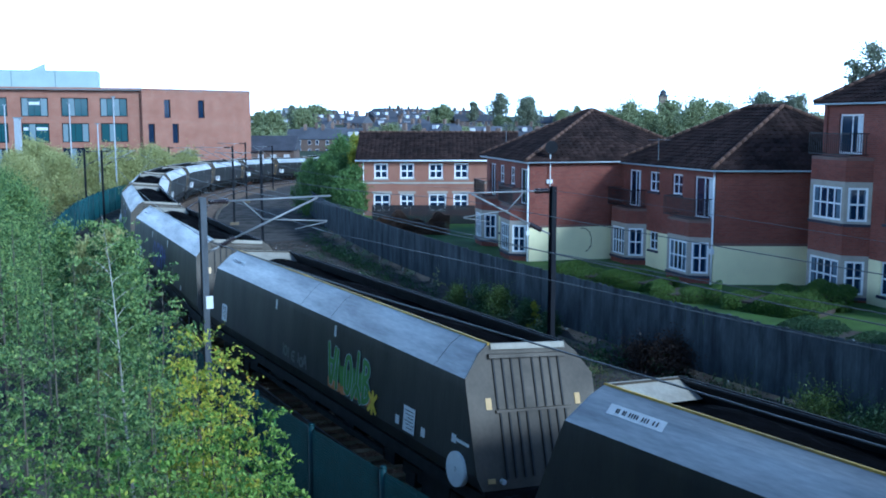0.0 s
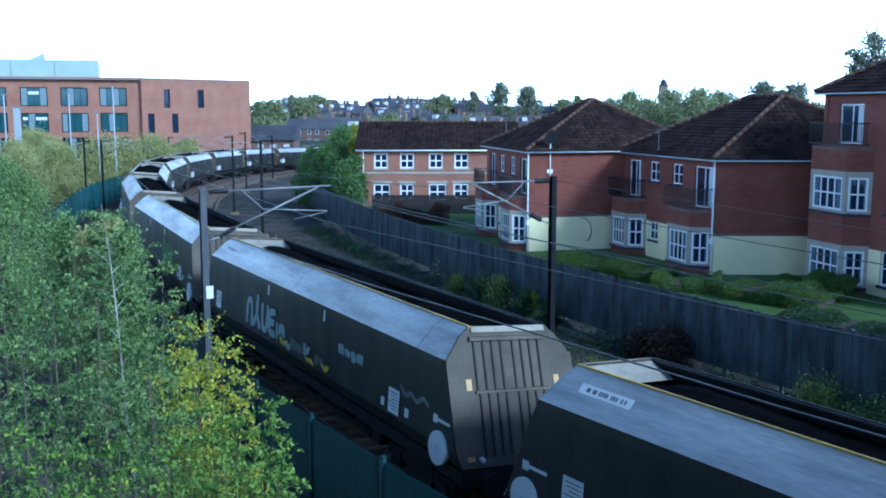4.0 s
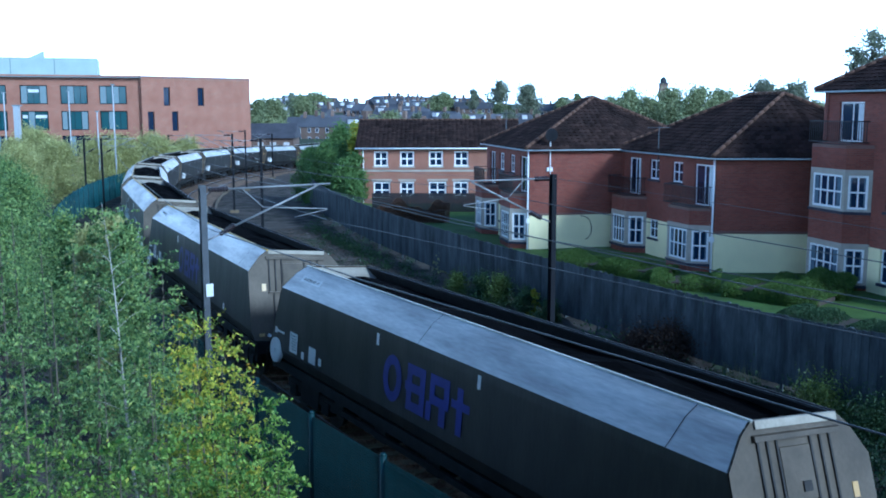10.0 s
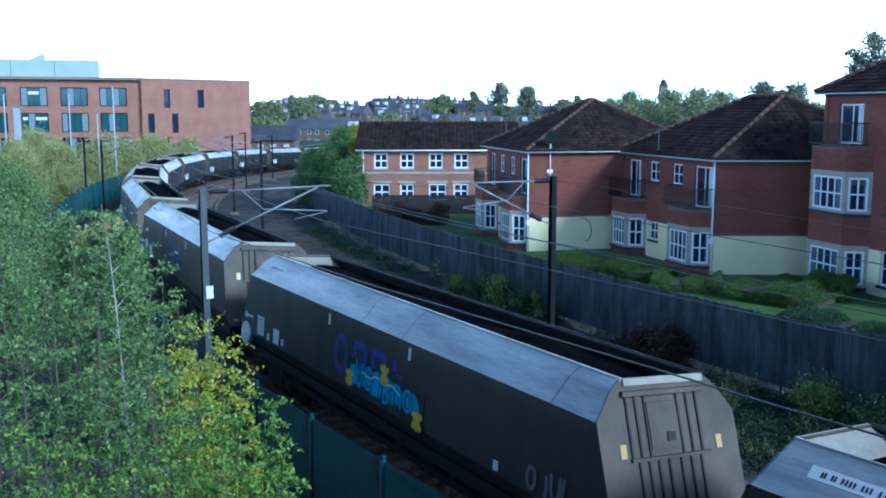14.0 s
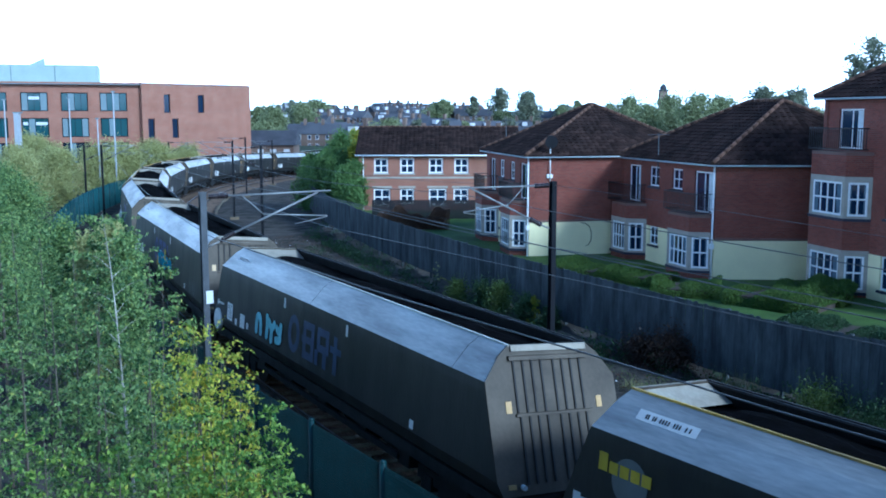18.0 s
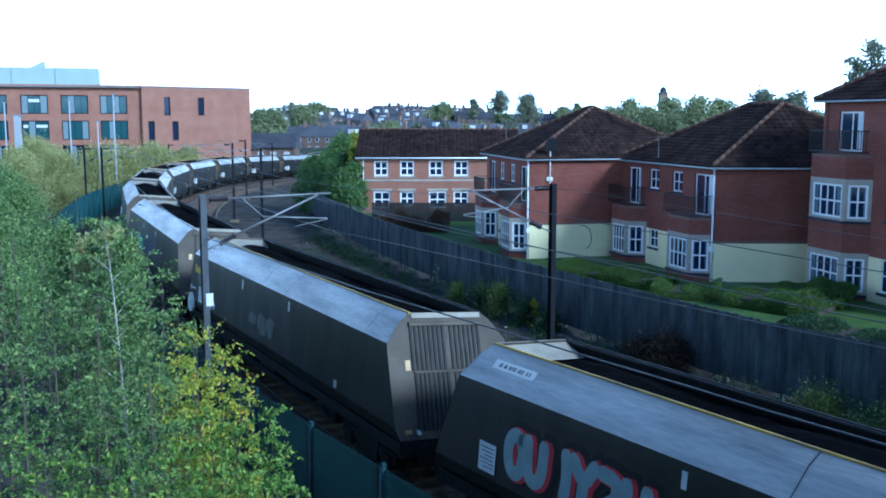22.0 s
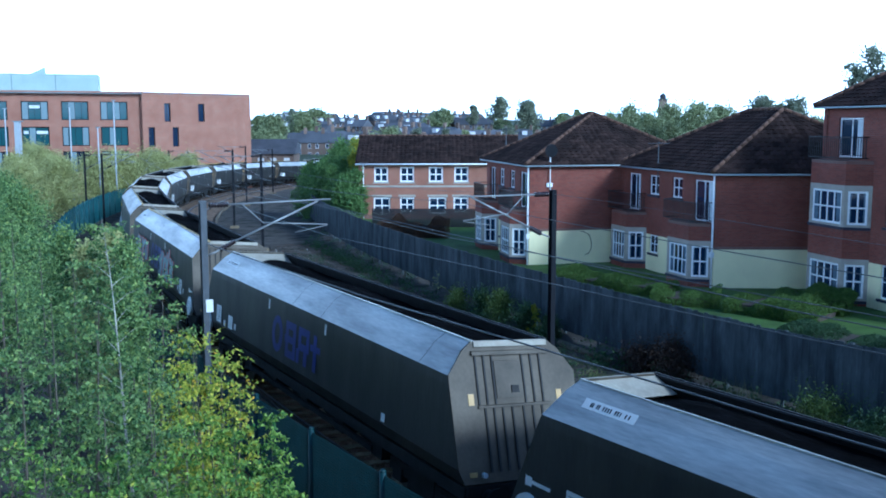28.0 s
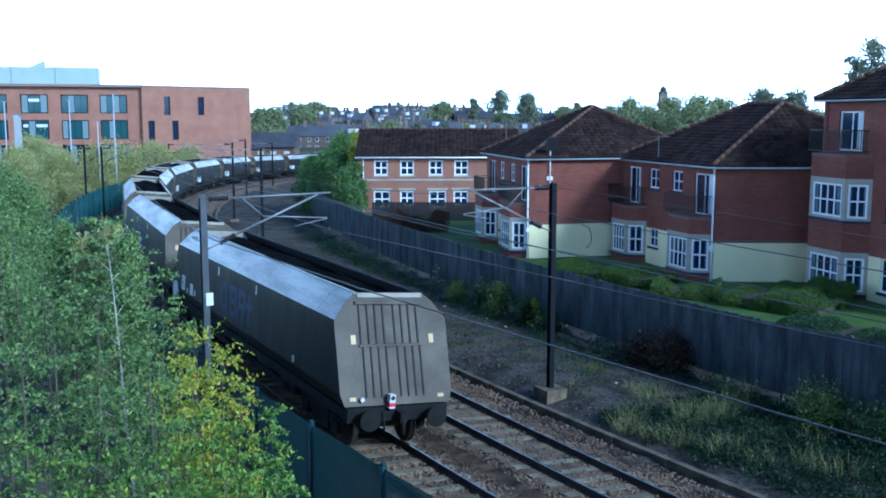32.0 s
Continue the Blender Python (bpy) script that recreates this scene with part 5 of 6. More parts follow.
def build_block(label, a, b, side, base, eave, top, storeys, back=0.36):
    """A house: facade from the near corner a to the far corner b, side: the way of its near side wall."""
    a, b, side = Vector(a), Vector(b), Vector(side)
    c, e = a + side, b + side
    house = thing("apartment_house", label, "house", group="brick houses along the fence")
    band = base + 1.67
    fm, ln = wall_frame(a, b)
    if storeys == 2:
        ups = [(0.25, 1.75, 3.62, 5.46), (2.8, 3.72, 4.5, 5.46), (4.95, 5.9, 4.5, 5.46), (6.8, 8.0, 3.62, 5.46)]
        lows = [(4.95, 5.8, 1.62, band - 0.002)]
        bays, balc = [(0.15, 3.1), (6.1, 8.8)], 3.58
    else:
        ups = [(5.75, 7.25, 6.6, 8.2), (3.3, 4.2, 4.0, 5.3), (2.0, 3.0, 6.6, 8.1), (0.8, 1.8, 4.0, 5.3), (3.3, 4.1, 6.9, 8.1)]
        lows = [(3.4, 4.3, 1.2, band - 0.002)]
        bays, balc = [(5.0, 8.3)], 6.5
    part("brick_wall", wall_mesh("brick_wall", REDBRICK, ln, band, eave, ups), house, fm)
    part("rendered_wall", wall_mesh("rendered_wall", RENDER, ln, base - 1.4, band, lows), house, fm, "cream rendered ground-floor wall")
    for u0, u1, z0, z1 in ups + lows:
        door = z1 - z0 > 1.55
        add_window(house, fm, u0, u1, z0, z1, cols=2, rows=1 if door else 2, sill=None if door else DARKSILL, curtain=door)
    for u0, u1 in bays:
        if storeys == 2:
            add_bay(house, fm, u0, u1, base - 1.2, 3.58, [(1.2, 2.6)])
            add_balcony(house, fm, u0 + 0.1, u1 - 0.1, balc)
        else:
            add_bay(house, fm, u0, u1, base - 1.2, 6.5, [(1.05, 2.4), (3.98, 5.32)])
            add_balcony(house, fm, u0 + 0.35, u1 - 0.3, balc)
    for p, q in ((c, a), (b, e), (e, c)):
        wm, wl_ = wall_frame(p, q)
        part("brick_wall", wall_mesh("brick_wall", REDBRICK, wl_, band, eave), house, wm)
        part("rendered_wall", wall_mesh("rendered_wall", RENDER, wl_, base - 1.4, band), house, wm)
        part("string_course", boxes_mesh("string_course", REDBRICK, [(0, wl_, 0.0, 0.025, band - 0.05, band + 0.06)]), house, wm)
    downpipe(house, fm, 0.06, base - 0.5, eave)
    hip_roof(house, (a, b, e, c), eave + 0.02, top, back=back)
    return house, fm


BASE = 0.86
h2, f2 = build_block("red brick two-storey apartment house with cream rendered ground floor", (4.41, 49.5), (2.62, 58.2), (9.5, 2.4), BASE, 5.87, 8.5, 2, back=0.46)
h3, f3 = build_block("red brick two-storey apartment house with cream ground floor and balconies", (11.9, 42.4), (9.33, 50.9), (9.3, -0.3), BASE, 5.82, 8.58, 2)
h4, f4 = build_block("tall red brick three-storey apartment house with stacked bay windows", (18.05, 33.2), (15.98, 41.2), (9.0, 0.6), BASE, 8.66, 11.6, 3)
# satellite dish on its pole, cable on the side wall, aerial
sm, sl_ = wall_frame((13.91, 51.9), (4.41, 49.5))


def build_dish():
    dish = thing("satellite_dish", "dark satellite dish on a white wall pole", "satellite dish", sm)
    part("pole", make(lambda bm: (tube(bm, (8.75, 0.12, 4.3), (8.75, 0.12, 6.5), 0.03), box(bm, 8.6, 8.9, 0.0, 0.1, 4.75, 4.95)), "pole", UPVC), dish)
    part("reflector", make(lambda bm: loft(bm, [[(8.75 + r * math.cos(k * 0.45) + 0.05, 0.3 + d, 6.6 + r * math.sin(k * 0.45)) for k in range(14)] for r, d in ((0.05, 0.0), (0.2, 0.03), (0.34, 0.1))], smooth=True, caps=True), "reflector", DARKMAST), dish)


build_dish()


def build_cable():
    """A slack black cable looped down the side wall from the brick band."""
    cu = bpy.data.curves.new("wall_cable", "CURVE")
    cu.dimensions, cu.bevel_depth = "3D", 0.018
    sp = cu.splines.new("POLY")
    pts = [(7.0, 2.42), (6.75, 2.38), (6.5, 2.2), (6.38, 1.85), (6.4, 1.5), (6.55, 1.25), (6.7, 1.2)]
    sp.points.add(len(pts) - 1)
    for q, (u, z) in zip(sp.points, pts):
        q.co = (u, 0.03, z, 1)
    cu.materials.append(IRON)
    ob = new("wall_cable", cu)
    ob.matrix_basis = sm
    tagged(ob, "slack black cable looped on the cream wall", "cable")


build_cable()


def build_aerial(x, y, z):
    ob = thing("tv_aerial", "thin grey television aerial on a roof pole", "aerial", Matrix.Translation((x, y, z)))
    part("pole", make(lambda bm: tube(bm, (0, 0, -0.8), (0, 0, 1.7), 0.022), "pole", MAST), ob)
    part("boom", make(lambda bm: (tube(bm, (-0.5, 0, 1.6), (0.5, 0, 1.62), 0.014), [tube(bm, (k * 0.12, -0.18, 1.61), (k * 0.12, 0.18, 1.61), 0.008, n=5) for k in range(-4, 5)]), "boom", MAST), ob)


build_aerial(10.4, 47.2, 5.4)
build_aerial(3.9, 60.5, 6.0)


def build_cottage_row():
    a, b = Vector((6.0, 74.3)), Vector((-6.4, 74.0))
    house = thing("terraced_house", "red brick two-storey house with white windows and brown roof", "house", group="brick houses along the fence")
    fm, ln = wall_frame(a, b)
    off = ln - 11.6
    ups = [(u0 + off, u1 + off, 3.53, 4.69) for u0, u1 in ((9.37, 10.43), (7.39, 8.46), (5.2, 6.27), (3.26, 4.34))]
    lows = [(u0 + off, u1 + off, z, 2.37) for u0, u1, z in ((9.21, 10.49, 1.1), (7.4, 8.47, 1.25), (4.94, 6.28, 1.1), (3.26, 4.4, 1.25))]
    part("brick_wall", wall_mesh("brick_wall", OFFBRICK, ln, -1.2, 4.98, ups + lows), house, fm)
    for o in ups + lows:
        add_window(house, fm, *o, cols=2, rows=2 if o[3] - o[2] < 1.5 else 1, sill=STONE, bar=0.10)
    part("string_course", boxes_mesh("string_course", STONE, [(0, ln, 0, 0.03, 3.14, 3.28)]), house, fm, "pale stone string course")
    for o in lows:
        part("lintel", boxes_mesh("lintel", STONE, [(o[0] - 0.12, o[1] + 0.12, 0, 0.03, 2.4, 2.58)]), house, fm)
    e, c = b + Vector((-0.2, 8.2)), a + Vector((-0.2, 8.2))
    for p, q in ((b, e), (e, c), (c, a)):
        wm, wl_ = wall_frame(p, q)
        part("brick_wall", wall_mesh("brick_wall", OFFBRICK, wl_, -1.2, 4.98), house, wm)
    # gable
    part("gable", make(lambda bm: loft(bm, [[(b.x - 0.1 + k, b.y, 4.98), (e.x - 0.1 + k, e.y, 4.98), ((b.x + e.x) / 2 - 0.1 + k, (b.y + e.y) / 2, 6.95)] for k in (0, 0.25)], caps=True), "gable", OFFBRICK), house)
    el, er, rl, rr = Vector((b.x - 0.25, b.y - 0.35, 4.93)), Vector((a.x, a.y - 0.35, 4.93)), Vector((b.x - 0.25, b.y + 4.1, 7.0)), Vector((a.x, a.y + 4.1, 7.0))
    roof_face(house, (el, er, rr, rl))
    roof_face(house, (Vector((a.x, a.y + 8.5, 4.93)), Vector((b.x - 0.25, b.y + 8.5, 4.93)), rl, rr))
    ridge_row(house, rl, rr)
    part("gutter", make(lambda bm: tube(bm, el - Vector((0, 0.05, 0.03)), er - Vector((0, 0.05, 0.03)), 0.06, n=8), "gutter", UPVC), house)
    downpipe(house, fm, ln - 0.35, 0.0, 4.9)


build_cottage_row()


def build_office():
    office = thing("office_building", "large orange-brown brick office building with grey-green windows", "office building")
    base, top = -2.5, 12.3
    p, q, r = (-29.0, 148.0), (-41.3, 135.0), (-76.0, 123.0)
    fm, ln = wall_frame(p, q)
    wins = [(13.5, 14.5, 8.2, 10.75), (8.0, 9.05, 8.2, 10.75), (16.05, 17.05, 4.7, 7.4), (12.3, 13.3, 4.7, 7.4)]
    part("brick_wall", wall_mesh("brick_wall", OFFBRICK, ln, base, top - 0.05, wins, 0.4), office, fm)
    for o in wins:
        w = add_window(office, fm, *o, cols=2, rows=1, frame_mat=DARKMAST, glass=GLASS, depth=0.25)
    fm2, ln2 = wall_frame(Vector(q) + Vector((-0.2, 0.7)), Vector(r) + Vector((-0.2, 0.7)))
    groups = []
    for z0, z1 in ((8.4, 10.9), (4.92, 7.5), (1.3, 4.2)):
        for u0, u1 in ((1.95, 5.5), (7.0, 10.45), (12.05, 15.45), (17.1, 20.5), (22.1, 25.5), (27.1, 30.5)):
            groups.append((u0, u1, z0, z1))
    part("brick_wall", wall_mesh("brick_wall", OFFBRICK, ln2, base, top, groups, 0.4), office, fm2)
    # each opening, from its right end: a width and whether it is a grey panel or glass
    fills = ((("glass", 0.27), ("panel", 0.21), ("glass", 0.28), ("panel", 0.24)), (("glass", 0.50), ("panel", 0.26), ("glass", 0.24)), (("panel", 0.27), ("blind", 0.48), ("panel", 0.25)),
             (("glass", 0.50), ("panel", 0.2), ("glass", 0.30)), (("panel", 0.24), ("glass", 0.55), ("panel", 0.21)), (("blind", 0.50), ("panel", 0.25), ("blind", 0.25)))
    for k, (u0, u1, z0, z1) in enumerate(groups):
        w = part("window", wall_mesh("window", DARKMAST, u1, z0, z1, [(u0 + 0.1, u1 - 0.1, z0 + 0.12, z1 - 0.12)], 0.12, u0), office, fm2 @ Matrix.Translation((0, -0.2, 0)))
        part("backing", boxes_mesh("backing", DARKMAST, [(u0, u1, -0.2, -0.16, z0, z1)]), w)
        row, col = divmod(k, 6)
        u = u0 + 0.1
        for kind, share in fills[(row % 2) * 3 + col % 3]:
            v = u + share * (u1 - u0 - 0.2)
            if kind == "panel":
                part("grey_panel", boxes_mesh("grey_panel", GREYPANEL, [(u + 0.03, v - 0.03, -0.10, 0.02, z0 + 0.12, z1 - 0.12)]), w)
            else:
                half = (u + v) / 2
                panes = [(u + 0.03, half - 0.025), (half + 0.025, v - 0.03)] if share > 0.4 else [(u + 0.03, v - 0.03)]
                for a, b in panes:
                    part("pane", boxes_mesh("pane", GREENGLASS if row < 2 else GLASS, [(a, b, -0.10, -0.07, z0 + 0.12, z1 - 0.12)]), w)
                if kind == "blind":
                    part("blind", boxes_mesh("blind", CURTAIN, [(u + 0.1, v - 0.1, -0.066, -0.05, z1 - 0.95, z1 - 0.55)]), w, None, "half-lowered pale blind")
            u = v
    for a, b in ((Vector(r), Vector((-90, 160))), (Vector((-45, 172)), Vector(p))):
        wm, wl_ = wall_frame(a, b)
        part("brick_wall", wall_mesh("brick_wall", OFFBRICK, wl_, base, top - 0.06), office, wm)
    part("coping", make(lambda bm: (loft(bm, [[(x, y, z) for x, y in (p, q, r, (-90, 160), (-45, 172))] for z in (top - 0.35, top - 0.25)], caps=True)), "coping", GREYPANEL), office)
    pm, pl = wall_frame((-48.0, 137.5), (-80.0, 127.5))
    plant = part("plant_room", make(lambda bm: box(bm, 0, pl, -9, 0, top - 0.3, 14.7), "plant_room", CLADDING), office, pm, "pale metal-clad rooftop plant room")
    for k in range(1, 6):
        part("cladding_joint", boxes_mesh("cladding_joint", GREYPANEL, [(k * pl / 6 - 0.05, k * pl / 6 + 0.05, 0, 0.05, top - 0.3, 14.75)]), plant)
    part("roof_fin", make(lambda bm: loft(bm, [[(6.9, y, 14.7), (9.1, y, 14.7), (7.0, y, 15.7)] for y in (-2.0, -1.8)], caps=True), "roof_fin", CLADDING), office, pm)


build_office()


# ---- far hillside of terraces ----
def build_terraces():
    rnd = random.Random(21)
    plots = []
    for k in range(38):
        # terrace rows step up the hillside, the higher ones farther off
        f = (k + 0.5) / 38
        d = 300 + 260 * f
        x = d * (rnd.uniform(-0.19, 0.135) if k % 3 else rnd.uniform(-0.16, 0.02))
        plots.append((x, d, -3.5 + 10.1 * f + rnd.uniform(-0.7, 0.5), rnd.choice((2, 3, 3, 4)), rnd.uniform(-0.75, 0.75)))
    plots += [(1.5, 208, -3.4, 4, 0.12), (15.5, 214, -3.2, 4, -0.2), (29.0, 222, -3.3, 3, 0.3), (-16.0, 236, -2.6, 3, -0.35)]
    for x, y, z, n, turn in plots:
        wd = rnd.uniform(4.6, 5.6)
        row = thing("terrace_of_houses", "far row of dark brick terraced houses with slate roofs and chimneys", "terrace", Matrix.Translation((x, y, z)) @ Matrix.Rotation(turn, 4, "Z"), group="terraces on the hillside")
        half = n * wd / 2
        eave = rnd.uniform(4.9, 5.6)
        part("wall", boxes_mesh("wall", FARWALL, [(-half, half, -4, 4, -7, eave)]), row)
        part("roof", make(lambda bm: loft(bm, [[(s, -4.4, eave - 0.1), (s, 0, eave + 3.0), (s, 4.4, eave - 0.1)] for s in (-half - 0.2, half + 0.2)], caps=True), "roof", FARSLATE), row)
        win = boxes_mesh("window", FARWHITE, [(-0.5, 0.5, -0.04, 0.0, 0, 1.4)])
        dark = boxes_mesh("pane", GLASS, [(-0.38, 0.38, -0.06, -0.042, 0.12, 1.28)])
        chim = boxes_mesh("chimney", FARWALL, [(-0.45, 0.45, -0.6, 0.6, -1.0, 1.6)])
        dorm = boxes_mesh("dormer", FARWHITE, [(-0.9, 0.9, -1.2, 1.2, 0, 1.4)])
        for i in range(n):
            u = -half + (i + 0.5) * wd
            for zz in (0.9, 3.6):
                for du in (-1.2, 1.2):
                    w = part("window", win, row, Matrix.Translation((u + du, -4.0, zz)))
                    part("pane", dark, w)
            if rnd.random() < 0.6:
                part("chimney", chim, row, Matrix.Translation((u + wd / 2 - 0.3, 0, eave + 2.9)))
            if rnd.random() < 0.45:
                part("dormer", dorm, row, Matrix.Translation((u, -2.2, eave + 1.0)))


build_terraces()


def build_shed():
    shed = thing("trackside_shed", "low building with a dark slate roof beyond the curve", "shed", Matrix.Translation((-30.5, 173, -1.7)))
    part("wall", boxes_mesh("wall", FARWALL, [(-4.6, 4.6, -3.5, 3.5, -3, 4.6)]), shed)
    part("roof", make(lambda bm: loft(bm, [[(s, -4.0, 4.4), (s, 0, 6.9), (s, 4.0, 4.4)] for s in (-4.9, 4.9)], caps=True), "roof", SLATE), shed)
    for u in (-3.4, -1.1, 1.1, 3.4):
        part("window", boxes_mesh("window", FARWHITE, [(u - 0.5, u + 0.5, -3.56, -3.5, 2.6, 3.7)]), shed)


build_shed()


def build_tower():
    x, y, z = 125.1, 560, 4.2
    t = thing("brick_tower", "distant dark tower with a small domed cap", "tower", Matrix.Translation((x, y, z)))
    part("shaft", boxes_mesh("shaft", FARWALL, [(-2.2, 2.2, -2.2, 2.2, -12, 17)]), t)
    part("cap", make(lambda bm: (box(bm, -2.7, 2.7, -2.7, 2.7, 17, 17.6), tube(bm, (0, 0, 17.6), (0, 0, 19.2), 1.9, 1.9, n=10), tube(bm, (0, 0, 19.2), (0, 0, 21.0), 2.1, 0.3, n=10)), "cap", FARSLATE), t)


build_tower()


def build_columns():
    for x, top, w in ((-44.6, 9.4, 0.08), (-38.0, 9.6, 0.08), (-35.2, 7.5, 0.08), (-33.5, 10.2, 0.08), (-43.3, 8.1, 0.3)):
        col = thing("lighting_column", "tall pale grey column near the office building" if w < 0.2 else "broad pale grey concrete column", "column", Matrix.Translation((x, 100, 0)), group="pale columns by the office")
        part("shaft", make(lambda bm: tube(bm, (0, 0, -3), (0, 0, top), w, w * 0.8, n=8) if w < 0.2 else box(bm, -w, w * 0.6, -w, w, -3, top), "shaft", PALEPOST), col)
        part("cap", make(lambda bm: box(bm, -w - 0.12, w + 0.12, -w, w, top, top + 0.12), "cap", GREYPANEL), col)


build_columns()


# ---- trees, hedges, weeds ----
def leaf_mesh(name, mat, centres, size, seed, droop=0.0, count=1):
    """Small leaf blades, each its own island."""
    rs = np.random.RandomState(seed)
    n = len(centres)
    c = np.asarray(centres, dtype=float)
    a = rs.normal(size=(n, 3))
    a[:, 2] -= droop
    a /= np.linalg.norm(a, axis=1)[:, None]
    b = np.cross(a, rs.normal(size=(n, 3)))
    b /= np.linalg.norm(b, axis=1)[:, None]
    s = size * rs.uniform(0.6, 1.3, size=(n, 1))
    v = np.empty((n, 4, 3))
    v[:, 0], v[:, 1], v[:, 2], v[:, 3] = c - a * s, c + b * s * 0.5 - a * s * 0.2, c + a * s, c - b * s * 0.5 - a * s * 0.2
    me = bpy.data.meshes.new(name)
    me.from_pydata(v.reshape(-1, 3).tolist(), [], np.arange(4 * n).reshape(n, 4).tolist())
    me.materials.append(mat)
    return me


def build_tree(name, label, x, y, height, spread, mat, leaves, size, seed, bark=None, droop=0.3, low=0.15, lean=(0, 0), trunks=1, girth=0.018, loose=0.16, taper=0.75, base=None, clumps=70, group=""):
    """A tree: tapered trunk, limbs, and a crown of many small leaves gathered in clumps along the twigs."""
    rs = np.random.RandomState(seed)
    z = ground_z(x, y) if base is None else base
    tree = thing(name, label, "tree" if "shrub" not in name and "bush" not in name else "shrub", Matrix.Translation((x, y, z)), group=group)
    bm = bmesh.new()
    tips = []
    for k in range(trunks):
        foot = Vector((rs.uniform(-0.25, 0.25) * (trunks > 1), rs.uniform(-0.25, 0.25) * (trunks > 1), -0.2))
        topp = Vector((lean[0] + rs.uniform(-0.25, 0.25) * spread * (trunks > 1), lean[1] + rs.uniform(-0.25, 0.25) * spread * (trunks > 1), height * rs.uniform(0.85, 0.97)))
        pts = [foot.lerp(topp, f) + Vector((rs.uniform(-1, 1), rs.uniform(-1, 1), 0)) * 0.04 * spread * (0 < f < 1) for f in (0, 0.25, 0.5, 0.75, 1)]
        r0 = girth * height / (trunks ** 0.4)
        for i in range(4):
            tube(bm, pts[i], pts[i + 1], r0 * (1 - 0.23 * i), r0 * (1 - 0.23 * (i + 1)), n=7, caps=False)
        for i in range(clumps // trunks):
            f = low + (1 - low) * rs.uniform() ** 0.85
            j = min(3, int(f * 4))
            p = pts[j].lerp(pts[j + 1], f * 4 - j)
            ang = rs.uniform(0, 2 * math.pi)
            wide = spread * (1 - taper * max(0, (f - 0.35) / 0.65) ** 1.3) * rs.uniform(0.35, 1.05)
            tip = p + Vector((math.cos(ang) * wide, math.sin(ang) * wide, rs.uniform(0.05, 0.5) * wide - 0.0))
            if i % 2 == 0:
                tube(bm, p, tip, r0 * 0.22 * (1.1 - f), r0 * 0.05, n=4, caps=False)
            tips.append((p, tip))
    trunk = part("trunk", mesh_of(bm, "trunk", bark or BARK), tree)
    cs = []
    per = max(1, leaves // len(tips))
    for p, tip in tips:
        p, tip = np.array(p), np.array(tip)
        f = rs.uniform(0.25, 1.12, size=(per, 1))
        wd = loose * spread * rs.uniform(0.5, 1.2)
        q = p + (tip - p) * f + rs.normal(size=(per, 3)) * wd * np.array([1, 1, 0.9])
        q[:, 2] -= droop * np.abs(rs.normal(size=per)) * 0.25 * spread * f[:, 0]
        cs.append(q)
    cs = np.concatenate(cs)
    cs[:, 2] = np.maximum(cs[:, 2], 0.02)
    part("crown", leaf_mesh("crown", mat, cs, size, seed, droop), tree)
    return tree


BIRCH_LABEL = "young silver birch with small grey-green leaves"
def build_birch(label, x, y, top, spread, mat, seed, lean=(0.0, 0.0), low=0.12, boughs=24, leaf=0.034, girth=0.008, bark=None, lush=1.0):
    """A slender tree: rising boughs that arch over, hanging twigs on them, and leaves in rows along each twig."""
    rs = np.random.RandomState(seed)
    z = ground_z(x, y)
    height = top - z
    tree = thing("birch_tree", label, "tree", Matrix.Translation((x, y, z)), group="birches on the bank")
    bend = rs.uniform(-0.1, 0.1, 2)

    def stem(f):
        return np.array((lean[0] * f + bend[0] * math.sin(f * 5), lean[1] * f + bend[1] * math.sin(f * 4 + 1), height * f))

    wood = bmesh.new()
    r0 = girth * height
    for k in range(9):
        tube(wood, stem(k / 9) if k else stem(0) - np.array((0, 0, 0.25)), stem((k + 1) / 9), r0 * (1 - k / 9.5), r0 * (1 - (k + 1) / 9.5), n=6, caps=False)
    spots = []
    for k in range(boughs):
        f = low + (1 - low) * ((k + rs.uniform(0, 0.9)) / boughs) ** 0.9
        a = k * 2.4 + rs.uniform(-0.7, 0.7)
        reach = spread * (1.06 - f) ** 0.6 * rs.uniform(0.45, 1.15)
        rise = reach * rs.uniform(0.35, 1.25)
        foot = stem(min(f, 0.97))
        out = np.array((math.cos(a), math.sin(a), 0.0))

        def bough(g):
            return foot + out * reach * g + np.array((0, 0, rise * (g - 0.55 * g * g)))

        for g0, g1 in ((0, 0.4), (0.4, 0.75), (0.75, 1.0)):
            tube(wood, bough(g0), bough(g1), r0 * 0.2 * (1.05 - g0) * (1.1 - f * 0.6), r0 * 0.2 * (1.05 - g1) * (1.1 - f * 0.6), n=3, caps=False)
        twigs = max(3, int(10 * lush * (0.35 + reach / spread)))
        sprays = rs.uniform(0.3, 1.0, 3)
        for _ in range(twigs):
            g = min(1.0, sprays[rs.randint(3)] + rs.normal() * 0.05)
            b = a + rs.normal() * 1.0
            long = rs.uniform(0.14, 0.42) * (0.6 + 0.5 * spread)
            way = np.array((math.cos(b), math.sin(b), rs.uniform(-0.25, 1.0)))
            n = int(long / 0.026) + 3
            h = np.linspace(0.08, 1.0, n)[:, None]
            line = bough(g) + way * long * h - np.array((0, 0, 0.4 * long)) * h * h
            spots.append(line + rs.normal(size=line.shape) * 0.022)
    part("trunk", mesh_of(wood, "trunk", bark or BARK, False), tree)
    spots = np.concatenate(spots)
    spots[:, 2] = np.maximum(spots[:, 2], 0.03)
    part("crown", leaf_mesh("crown", mat, spots, leaf, seed, 0.45), tree)
    return tree


